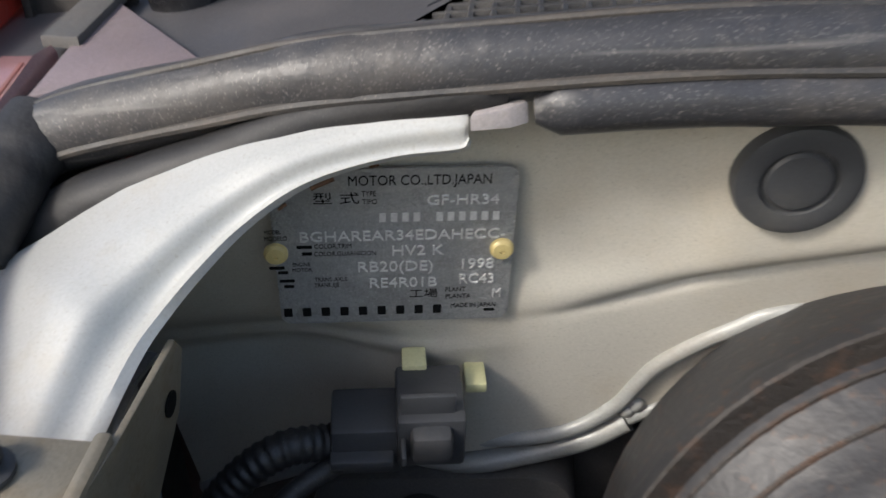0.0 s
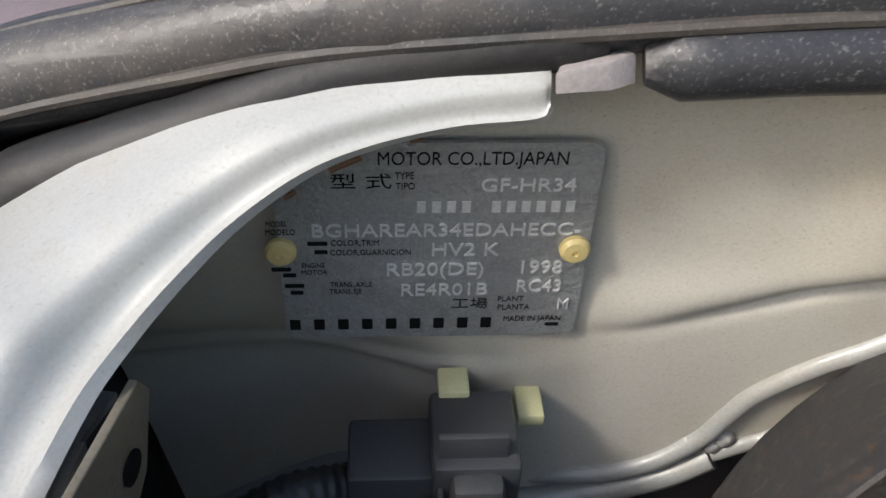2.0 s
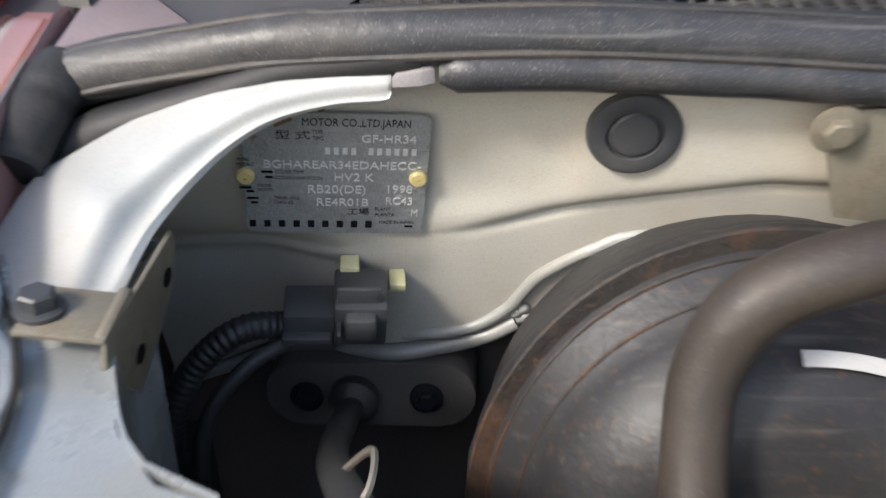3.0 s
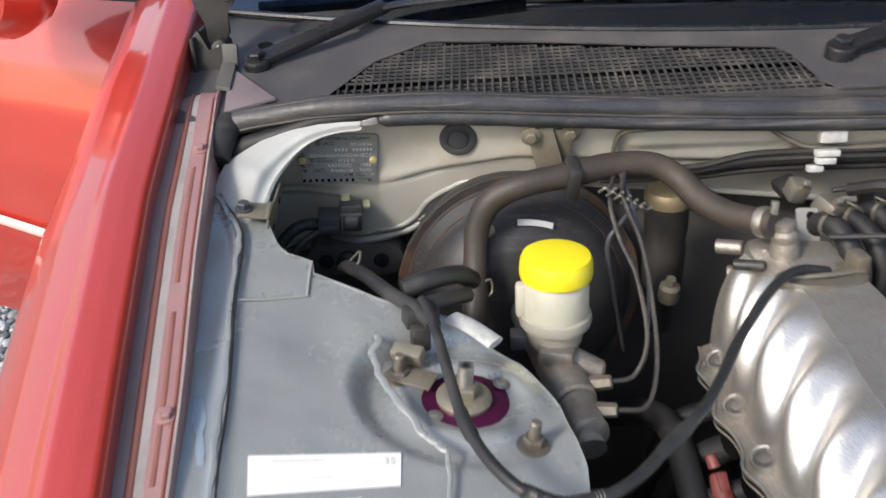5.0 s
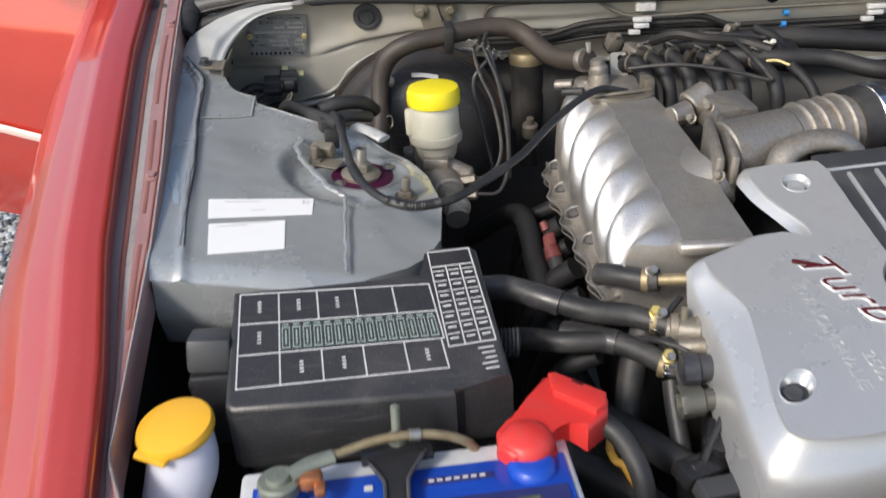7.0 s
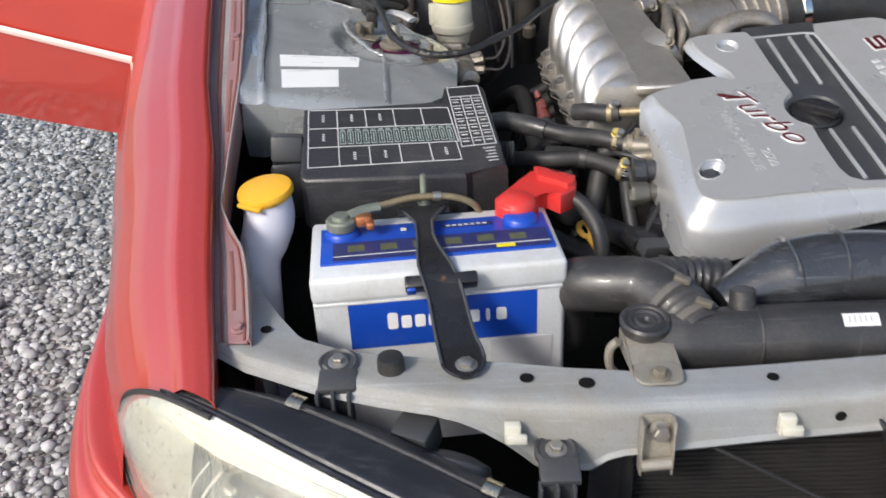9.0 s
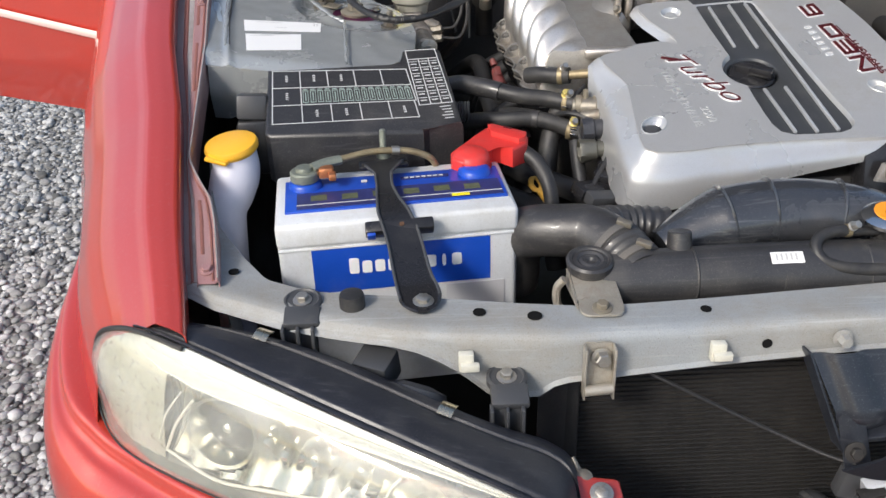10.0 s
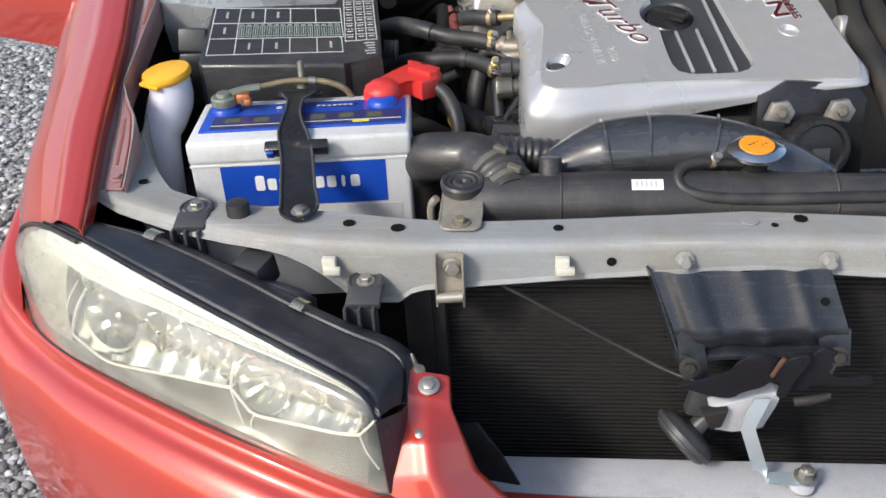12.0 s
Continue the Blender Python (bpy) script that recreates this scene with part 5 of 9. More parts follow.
for words, x0, x1, base, cap in (("GF-HR34", 860, 1043, 320, 25), ("BGHAREAR34EDAHECC-", 562, 1040, 405, 25), ("HV2 K", 775, 898, 442, 25), ("RB20(DE)", 697, 885, 479, 25), ("1998", 930, 1020, 477, 25),
                                 ("RE4R01B", 724, 890, 517, 24), ("RC43", 928, 1018, 512, 24), ("M", 1002, 1020, 546, 22)):
    plate_text(words, x0, x1, base, cap, M_EMBOSS, True)
for words, x0, x1, base, cap in (("MOTOR CO.,LTD.JAPAN", 672, 1012, 269, 25), ("TYPE", 706, 745, 296, 13), ("TIPO", 708, 743, 316, 13), ("MODEL", 482, 517, 385, 10), ("MODELO", 482, 530, 401, 11),
                                 ("COLOR,TRIM", 598, 680, 422, 11), ("COLOR,GUARNICION", 598, 727, 440, 11), ("ENGINE", 550, 589, 463, 9), ("MOTOR", 550, 589, 476, 9), ("TRANS.,AXLE", 602, 679, 500, 10),
                                 ("TRANS.,EJE", 602, 667, 513, 10), ("PLANT", 897, 945, 531, 11), ("PLANTA", 897, 955, 547, 11), ("MADE IN JAPAN", 908, 1010, 569, 11), ("型 式", 590, 666, 312, 22), ("工場", 815, 856, 542, 17)):
    plate_text(words, x0, x1, base, cap, M_INKHOLE, False)
for k in range(11):
    if k != 4:
        bm = B()
        box(bm, at_plate(756 + k * 27, 350).translation, (0.0019, 0.0003, 0.0030), plate_m @ pose(0, 0, 0, 90), 0.0)
        part("stamped_bar", bm, M_EMBOSS, plate)
for k in range(9):
    bm = B()
    prism(bm, round_poly(0.0026, 0.0034, 0.0003, 2), -0.0001, 0.0001, at_plate(546 + k * 41.5, 571))
    part("printed_bar", bm, M_INKHOLE, plate)
for k in range(6):
    bm = B()
    prism(bm, round_poly(0.0030 if k % 2 else 0.0045, 0.0011, 0.0002, 1), -0.0001, 0.0001, at_plate((575, 582, 540, 545, 515, 530)[k], (418, 434, 497, 510, 466, 477)[k]))
    part("printed_bar", bm, M_INKHOLE, plate)
bm = B()
prism(bm, round_poly(0.0034, 0.0010, 0.0002, 1), -0.0001, 0.0001, at_plate(995, 576))
part("printed_bar", bm, M_INKHOLE, plate)
for px in (511, 1034):
    bm = B()
    lathe(bm, [(0.0036, 0), (0.0036, 0.0012), (0.0028, 0.0022), (0.0008, 0.0024), (0.0007, 0.0018)], at_plate(px, 429).translation, plate_m.to_3x3().col[2], 24)
    part("plastic_rivet", bm, M_CREAM, plate, "aged cream plastic rivet")

grom = thing("grommet", (0.106, 0.262, 0.898), "round dark grey rubber grommet in the bulkhead", "grommet")
bm = B()
gax = Vector((0.02, -1, -0.27))
lathe(bm, [(0.0176, -0.006), (0.0178, 0.0), (0.0170, 0.0022), (0.0148, 0.0030), (0.0108, 0.0022), (0.0102, 0.0006)], (0.106, wall_y(0.106, 0.898) - 0.0025, 0.898), gax, 40)
part("rim", bm, M_GREYPL, grom)
bm = B()
lathe(bm, [(0.0093, -0.002), (0.0093, 0.0014), (0.0085, 0.0024), (0.004, 0.0030)], (0.106, wall_y(0.106, 0.898) - 0.0025, 0.898), gax, 32)
part("centre_disc", bm, M_GREYPL, grom)

conn = thing("connector", (-0.01, 0.26, 0.82), "dark grey plastic wiring connector clipped to the bulkhead", "connector")
cm = basis((0, 0, 0), PX, (0.0, -0.25, 0.97))
bm = B()
box(bm, (-0.0015, 0.268, 0.8215), (0.0215, 0.021, 0.025), cm, 0.0016)
box(bm, (0.000, 0.259, 0.8220), (0.013, 0.012, 0.019), cm, 0.0025)
part("socket", bm, M_GREYPL, conn)
bm = B()
box(bm, (0.000, 0.2575, 0.8305), (0.017, 0.013, 0.002), cm, 0.0006)
box(bm, (-0.0085, 0.2565, 0.8215), (0.0015, 0.004, 0.021), cm, 0.0005)
part("latch", bm, M_GREYPL, conn)
bm = B()
box(bm, (-0.022, 0.2655, 0.8175), (0.022, 0.020, 0.0195), cm, 0.0014)
box(bm, (-0.022, 0.2555, 0.8145), (0.020, 0.004, 0.008), cm, 0.001)
box(bm, (-0.029, 0.2565, 0.8240), (0.004, 0.004, 0.004), cm, 0.0008)
part("plug", bm, M_GREYPL, conn)
for c, s in (((-0.0065, 0.2785, 0.8355), (0.008, 0.004, 0.009)), ((0.0125, 0.283, 0.826), (0.007, 0.004, 0.011))):
    bm = B()
    box(bm, c, s, cm, 0.0007)
    part("locking_tab", bm, M_PALEYEL, conn, "pale yellow locking tab")
bm = B()
tube(bm, [(-0.032, 0.262, 0.816), (-0.046, 0.252, 0.820), (-0.060, 0.246, 0.813), (-0.072, 0.242, 0.798), (-0.080, 0.24, 0.775), (-0.083, 0.24, 0.73)], 0.0058, 12, 30, lambda s: 1 + 0.05 * math.sin(s * 1900))
part("corrugated_sleeve", bm, M_HOSE, conn, "black corrugated cable sleeve")
bm = B()
tube(bm, [(-0.030, 0.258, 0.811), (-0.045, 0.246, 0.806), (-0.060, 0.236, 0.790), (-0.066, 0.230, 0.765), (-0.066, 0.226, 0.72)], 0.0036, 10, 8)
part("side_cable", bm, M_HOSE, conn, "thin black cable")

# tab bracket screwed to the apron, with its hole leg hanging behind
tabb = thing("tab_bracket", (-0.07, 0.16, 0.88), "tan folded steel bracket bolted to the grey apron", "bracket")
bm = B()
tm = basis((0, 0, 0), (1, 0.05, -0.14), (0, 1, 0.14))
box(bm, (-0.066, 0.161, 0.8805), (0.026, 0.022, 0.002), tm, 0.0006)
box(bm, (-0.0545, 0.163, 0.8790), (0.004, 0.024, 0.004), tm, 0.0015)
# the leg turns down at the plate's inner edge and leans back towards the bulkhead
LEG = [(0.176, 0.8800), (0.208, 0.8850), (0.213, 0.8800), (0.210, 0.8640), (0.196, 0.8500), (0.176, 0.8380), (0.160, 0.8350), (0.152, 0.8420), (0.152, 0.8790)]
prism(bm, LEG, -0.0008, 0.0008, basis((-0.0530 - 0.17 * 0.88, 0, 0), (0, 1, 0), (0.17, 0, 1)) @ Matrix.Diagonal((1, 1.0143, 1, 1)), 0.0004)
part("folded_plate", bm, M_TAN, tabb)
bm = B()
hexbolt(bm, (-0.0745, 0.160, 0.8825), (0.1, -0.1, 1), 0.0055, 0.006, 1.35)
part("bolt", bm, M_GREYPL, tabb, "dark hexagon bolt")
for p in ((-0.0537, 0.2030, 0.8700), (-0.0561, 0.1780, 0.8560)):
    bm = B()
    lathe(bm, [(0.0034, 0), (0.0034, 0.0004)], p, (1, 0, -0.17), 20)
    part("bracket_hole", bm, M_INKHOLE, tabb)

# firewall grommet plate with the hose that comes through it
fw = thing("pedal_plate", (-0.01, 0.30, 0.755), "black oval plate with two studs on the lower bulkhead", "plate")
bm = B()
prism(bm, round_poly(0.10, 0.035, 0.016), -0.036, 0.002, basis((-0.005, 0.2975, 0.757), (1, 0, 0), (0, 0, 1)), 0.001)
part("oval_plate", bm, M_GRIMESHADE, fw)
for x in (-0.035, 0.022):
    bm = B()
    hexbolt(bm, (x, 0.294, 0.757), (0, -1, 0), 0.005, 0.005)
    part("stud", bm, M_BLACKMET, fw)
bm = B()
lathe(bm, [(0.012, 0), (0.012, 0.006), (0.006, 0.012)], (-0.012, 0.294, 0.757), (0, -1, 0), 20)
part("boot", bm, M_HOSE, fw)

# ---- wiring across the tower ----
loom = thing("wiring_loom", (0.05, 0.10, 0.83), "black wiring loom and cable loop over the strut tower", "wiring")
bm = B()
tube(bm, [(-0.012, 0.285, 0.757), (-0.010, 0.26, 0.77), (-0.003, 0.20, 0.80), (0.012, 0.145, 0.832), (0.03, 0.11, 0.843), (0.052, 0.075, 0.847), (0.072, 0.05, 0.849), (0.088, 0.02, 0.852)], 0.0058, 12, 8)
part("main_run", bm, M_HOSE, loom)
bm = B()
tube(bm, [(0.078, 0.055, 0.852), (0.085, 0.03, 0.856), (0.094, -0.01, 0.853), (0.101, -0.045, 0.849), (0.111, -0.085, 0.845), (0.128, -0.12, 0.842), (0.150, -0.141, 0.838), (0.175, -0.143, 0.836), (0.203, -0.130, 0.836), (0.232, -0.10, 0.839), (0.266, -0.06, 0.843), (0.300, 0.0, 0.848), (0.336, 0.055, 0.852), (0.365, 0.085, 0.852), (0.395, 0.10, 0.842)], 0.0039, 12, 10,
     lambda s: 1.0 + (0.25 if 0.13 < s < 0.155 or 0.305 < s < 0.335 else 0))
part("cable_loop", bm, M_HOSE, loom, "dark grey throttle cable loop")
bm = B()
tube(bm, [(0.142, -0.136, 0.840), (0.165, -0.1445, 0.837), (0.19, -0.138, 0.836)], 0.0045, 12, 24, lambda s: 1 + 0.07 * math.sin(s * 2600))
part("ribbed_sleeve", bm, M_HOSE, loom)
bm = B()
tube(bm, [(0.062, 0.075, 0.850), (0.085, 0.085, 0.853), (0.105, 0.105, 0.845), (0.116, 0.125, 0.828)], 0.0078, 14, 8)
tube(bm, [(0.070, 0.05, 0.848), (0.095, 0.07, 0.843), (0.112, 0.095, 0.832)], 0.0062, 12, 8)
part("taped_branch", bm, M_HOSE, loom, "black taped branch of the loom")
bm = B()
box(bm, (0.077, 0.045, 0.845), (0.026, 0.016, 0.014), pose(0, 0, 0, 0, 5, 20), 0.002)
box(bm, (0.077, 0.032, 0.834), (0.014, 0.010, 0.022), pose(0, 0, 0, 5, 0, 20), 0.002)
part("clip_block", bm, M_HOSE, loom)
bm = B()
tube(bm, [(0.100, 0.052, 0.838), (0.115, 0.038, 0.838), (0.132, 0.022, 0.834)], 0.0080, 14, 6, flat=0.4)
part("white_tape", bm, M_TAPE, loom, "greyed white tape wrapped round a cable")
for p, q in (((0.010, 0.150, 0.833), (0.022, 0.128, 0.845)), ((0.118, 0.155, 0.802), (0.132, 0.158, 0.795))):
    bm = B()
    m = Vector(p).lerp(Vector(q), 0.5)
    tube(bm, [p, m + Vector((0.006, 0.004, 0.009)), q, m + Vector((-0.004, -0.006, -0.004)), p], 0.0012, 6, 6)
    part("wire_clip", bm, M_RUSTY, loom, "bright wire spring clip")

# ---- strut mount ----
strut = thing("strut_mount", (0.108, -0.01, 0.80), "suspension strut mount with purple plate and zinc studs in the tower", "strut mount")
tax = Vector((0.09, -0.04, 1))
bm = B()
lathe(bm, [(0.0325, -0.004), (0.0325, 0.0005), (0.030, 0.001), (0.012, 0.0012)], (0.108, -0.011, 0.8085), tax, 36)
part("purple_plate", bm, M_PURPLE, strut, "dark purple anodised plate")
bm = B()
lathe(bm, [(0.019, 0), (0.020, 0.004), (0.016, 0.007), (0.013, 0.0075)], (0.108, -0.012, 0.809), tax, 28)
lathe(bm, [(0.0105, 0.006), (0.0105, 0.014), (0.009, 0.0155)], (0.108, -0.012, 0.809), tax, 6)
part("centre_nut", bm, M_TAN, strut)
bm = B()
lathe(bm, [(0.0056, 0.01), (0.0056, 0.029), (0.0050, 0.030), (0.003, 0.030), (0.0028, 0.024)], (0.108, -0.010, 0.809), tax, 16)
part("piston_rod", bm, M_STEEL, strut)
for x, y in ((0.061, 0.008), (0.154, -0.055), (0.088, -0.030), (0.135, 0.006)):
    big = x in (0.061, 0.154)
    bm = B()
    hexbolt(bm, (x, y, apron_z(x, y) + 0.001 if big else 0.8095), tax, 0.0075 if big else 0.004, 0.007 if big else 0.003, 1.5, 0.014 if big else 0.0)
    part("stud_nut" if big else "plate_screw", bm, M_RUSTY if big else M_STEEL, strut, "stained nut on its stud" if big else "")
bm = B()
box(bm, (0.068, 0.022, 0.826), (0.024, 0.012, 0.014), pose(0, 0, 0, 20, 0, -20), 0.002)
box(bm, (0.074, 0.004, 0.8185), (0.028, 0.020, 0.0016), pose(0, 0, 0, 0, 5, -20), 0.0005)
part("cable_bracket", bm, M_TAN, strut)

# ---- stickers on the apron ----
def sticker(corners, rows, tag):
    q = [Vector((x, y, apron_z(x, y) + 0.0009)) for x, y in corners]
    c = (q[0] + q[1] + q[2] + q[3]) / 4
    st = thing("sticker", c, tag, "sticker")
    at = lambda u, v: (q[0].lerp(q[1], u)).lerp(q[3].lerp(q[2], u), v)
    bm = B()
    sheet(bm, lambda u, v: (lambda p: Vector((p.x, p.y, apron_z(p.x, p.y) + 0.0009)))(at(u, v)), 16, 8, 0.0003)
    part("paper", bm, M_WHITE, st)
    bm = B()
    for u0, u1, v in rows:
        a, b = at(u0, v), at(u1, v)
        w = (at(u0, v + 0.03) - a)
        for k in range(int((u1 - u0) * 60)):
            s = u0 + (u1 - u0) * (k + 0.2) / max(1, int((u1 - u0) * 60))
            p = at(s, v)
            p.z = apron_z(p.x, p.y) + 0.0013
            box(bm, p, (0.0009 + 0.0006 * (k % 3), 0.0008, 0.0002), pose(0, 0, 0, 8, 8, 8))
    part("small_print", bm, M_INK, st)
    return st, at


s1, at1 = sticker(((-0.027, -0.089), (0.068, -0.075), (0.069, -0.101), (-0.022, -0.119)), ((0.15, 0.5, 0.18), (0.4, 0.55, 0.66)), "white paper label stuck to the grey inner wing")
p = at1(0.885, 0.35)
lettering("number", "35", 0.008, basis((p.x, p.y, apron_z(p.x, p.y) + 0.0012), (1, 0.12, -0.14), (0, 1, 0.14)), M_INK, s1, 0.0001)
sticker(((-0.020, -0.127), (0.046, -0.113), (0.050, -0.155), (-0.013, -0.171)), ((0.3, 0.8, 0.05), (0.1, 0.5, 0.12)), "blank white paper label stuck to the grey inner wing")

# ---- brake booster and master cylinder ----
boost = thing("brake_booster", (0.162, 0.22, 0.755), "large round black brake booster with rusty rim", "brake booster")
bax = Vector((0.06, -1, 0.10))
bm = B()
lathe(bm, [(0.09, -0.05), (0.108, -0.045), (0.112, -0.012), (0.116, -0.008), (0.116, 0.002), (0.110, 0.004), (0.107, 0.010), (0.098, 0.016), (0.094, 0.026), (0.090, 0.034), (0.078, 0.046), (0.060, 0.054), (0.030, 0.056)], (0.160, 0.238, 0.752), bax, 64)
part("shell", bm, M_BOOST, boost, "black shell with rust along its pressed edge")
bm = B()
lathe(bm, [(0.1165, -0.004), (0.1175, 0.0), (0.1165, 0.004), (0.113, 0.0045), (0.113, -0.004)], (0.160, 0.238, 0.752), bax, 64, lambda a, h: 1 + 0.004 * math.sin(a * 24))
part("rolled_rim", bm, M_BOOST, boost)
bm = B()
sheet(bm, lambda u, v: Vector((0.160, 0.238, 0.752)) + Vector((math.sin(-0.03 + u * 0.36) * (0.0915 - 0.004 * v), -0.0335 - 0.004 * v, math.cos(-0.03 + u * 0.36) * (0.0915 - 0.004 * v))), 12, 2, 0.0006)
part("tag", bm, M_INK, boost, "small greyish printed tag")
for r, h, w in ((0.1165, 0.0040, 0.0008), (0.0985, 0.0160, 0.0008), (0.1085, 0.0082, 0.0006)):
    bm = B()
    lathe(bm, [(r - w, h - w), (r, h - w), (r + w, h), (r, h + w), (r - w, h + w)], (0.160, 0.238, 0.752), bax, 64, lambda a, hh: 1 + 0.006 * noise.noise((4 * math.cos(a), 4 * math.sin(a), r * 50)))
    part("rust_ring", bm, M_RUSTRING, boost, "rust along a pressed edge")
for x, z in ((0.130, 0.836), (0.195, 0.71)):
    bm = B()
    hexbolt(bm, (x, 0.199, z), bax, 0.005, 0.005, 1.4, 0.006)
    part("stud", bm, M_STEEL, boost)

mcyl = thing("brake_master_cylinder", (0.185, 0.10, 0.76), "cast brake master cylinder with milky fluid reservoir and yellow cap", "brake cylinder")
bm = B()
rod(bm, (0.168, 0.195, 0.758), (0.196, 0.055, 0.752), 0.021, 0.018, 24, 0.002)
rod(bm, (0.196, 0.055, 0.752), (0.203, 0.020, 0.750), 0.0155, 0.0145, 20, 0.002)
box(bm, (0.186, 0.107, 0.775), (0.030, 0.050, 0.014), pose(0, 0, 0, 0, 0, -11), 0.004)
rod(bm, (0.186, 0.10, 0.768), (0.222, 0.092, 0.755), 0.013, 0.010, 16, 0.003)
part("casting", bm, M_ALUROUGH, mcyl, "greyed cast cylinder body")
bm = B()
rod(bm, (0.200, 0.052, 0.752), (0.203, 0.012, 0.742), 0.0, 0.0125, 20)
lathe(bm, [(0.0125, 0), (0.0135, 0.004), (0.012, 0.009), (0.006, 0.010)], (0.204, 0.026, 0.750), (0.2, -1, 0.1), 24)
part("end_plug", bm, M_STEEL, mcyl)
for a_, b_ in (((0.205, 0.074, 0.757), (0.226, 0.070, 0.762)), ((0.203, 0.044, 0.755), (0.226, 0.038, 0.758))):
    bm = B()
    rod(bm, a_, b_, 0.0068, 0.0058, 6, 0.001)
    part("pipe_nut", bm, M_RUSTY, mcyl)
RES = (0.1835, 0.113)
bm = B()
lathe(bm, [(0.0265, 0.801), (0.0275, 0.806), (0.0272, 0.828), (0.0262, 0.836), (0.0240, 0.8395)], (*RES, 0), (0, 0, 1), 48)
box(bm, (RES[0] - 0.028, RES[1] - 0.004, 0.818), (0.010, 0.012, 0.030), None, 0.003)
part("reservoir", bm, M_MILK, mcyl, "milky yellowed fluid reservoir")
bm = B()
lathe(bm, [(0.018, 0.770), (0.0225, 0.777), (0.0245, 0.790), (0.0295, 0.794), (0.0305, 0.799), (0.0295, 0.8035), (0.0265, 0.805)], (*RES, 0), (0, 0, 1), 48)
part("reservoir_collar", bm, M_COLLAR, mcyl, "greyed lower collar of the reservoir")
bm = B()
lathe(bm, [(0.0265, 0.8365), (0.0292, 0.838), (0.0297, 0.842), (0.0290, 0.852), (0.0275, 0.8560), (0.020, 0.8578), (0.006, 0.8575)], (*RES, 0), (0, 0, 1), 72, lambda a, h: 1 + (0.010 * math.cos(a * 36) if h < 0.853 else 0))
part("cap", bm, M_CAPY, mcyl, "bright yellow ribbed screw cap")
bm = B()
box(bm, (0.152, 0.108, 0.780), (0.012, 0.016, 0.014), None, 0.002)
part("level_plug", bm, M_GREYPL, mcyl)

pipes = thing("brake_pipes", (0.245, 0.13, 0.8), "thin grey steel brake pipes bending beside the booster", "pipe")
for pts in ([(0.226, 0.070, 0.762), (0.245, 0.075, 0.765), (0.256, 0.09, 0.79), (0.250, 0.12, 0.83), (0.238, 0.14, 0.855), (0.232, 0.16, 0.878), (0.240, 0.20, 0.885)],
            [(0.226, 0.038, 0.758), (0.250, 0.045, 0.757), (0.262, 0.075, 0.775), (0.263, 0.115, 0.81), (0.256, 0.14, 0.85), (0.243, 0.165, 0.882), (0.25, 0.20, 0.890)],
            [(0.27, 0.16, 0.72), (0.268, 0.15, 0.79), (0.262, 0.15, 0.83), (0.250, 0.165, 0.875), (0.246, 0.20, 0.888)],
            [(0.25, 0.16, 0.73), (0.236, 0.145, 0.80), (0.229, 0.145, 0.845), (0.238, 0.15, 0.862), (0.254, 0.165, 0.872)]):
    bm = B()
    tube(bm, pts, 0.0020, 8, 10)
    part("pipe", bm, M_RUBBER if pts[0][1] < 0.1 else M_GREYPL, pipes)
for k in range(6):
    bm = B()
    c = Vector((0.229 + 0.0065 * k, 0.163 + 0.002 * k, 0.889 - 0.0045 * k))
    tube(bm, [c + Vector((-0.006, 0, -0.002)), c + Vector((-0.002, -0.006, 0.004)), c + Vector((0.003, 0.0, -0.002)), c + Vector((0.007, -0.004, 0.003))], 0.0013, 6, 5)
    part("spring_clip", bm, M_STEEL, pipes, "bright crimped pipe clip")

# ---- brown vacuum hose and its bracket ----
vac = thing("vacuum_hose", (0.2, 0.19, 0.88), "thick dirty brown rubber hose looping over the booster", "hose")
bm = B()
tube(bm, [(0.116, 0.13, 0.76), (0.118, 0.155, 0.79), (0.119, 0.175, 0.82), (0.122, 0.185, 0.848), (0.135, 0.186, 0.872), (0.162, 0.187, 0.885), (0.20, 0.195, 0.889), (0.24, 0.207, 0.892), (0.275, 0.213, 0.889), (0.297, 0.206, 0.879), (0.312, 0.185, 0.868), (0.33, 0.16, 0.865), (0.358, 0.125, 0.872)], 0.0112, 18, 8, lambda s: 1 + 0.03 * math.sin(s * 60))
part("hose", bm, M_BROWN, vac)
bm = B()
lathe(bm, [(0.0125, -0.004), (0.0132, 0.0), (0.0125, 0.004)], (0.352, 0.133, 0.870), (0.6, -0.75, 0.2), 24)
box(bm, (0.356, 0.126, 0.886), (0.006, 0.004, 0.012), None, 0.001)
part("hose_clamp", bm, M_STEEL, vac)
hb = thing("hose_bracket", (0.19, 0.255, 0.89), "tan steel hose bracket with two bolts and a black clip", "bracket")
bm = B()
prism(bm, [(-0.014, 0.004), (0.010, 0.006), (0.022, -0.034), (0.016, -0.040), (-0.002, -0.038)], -0.001, 0.001, basis((0.181, 0.250, 0.907), (1, 0, -0.02), (0, -0.12, 1)), 0.0004)
prism(bm, [(-0.010, 0.004), (0.006, 0.004), (0.010, -0.045), (-0.002, -0.045)], -0.001, 0.001, basis((0.203, 0.253, 0.905), (1, 0, -0.1), (0, -0.35, 1)), 0.0004)
part("strap", bm, M_TAN, hb)
for x, y in ((0.172, 0.2475), (0.208, 0.253)):
    bm = B()
    hexbolt(bm, (x, y, 0.9055), (0, -1, -0.25), 0.0055, 0.005, 1.7)
    part("bolt", bm, M_TAN, hb)
bm = B()
box(bm, (0.2035, 0.192, 0.8875), (0.011, 0.028, 0.030), pose(0, 0, 0, 10, 4, 5), 0.002)
part("clip", bm, M_HOSE, hb, "black plastic hose clip")

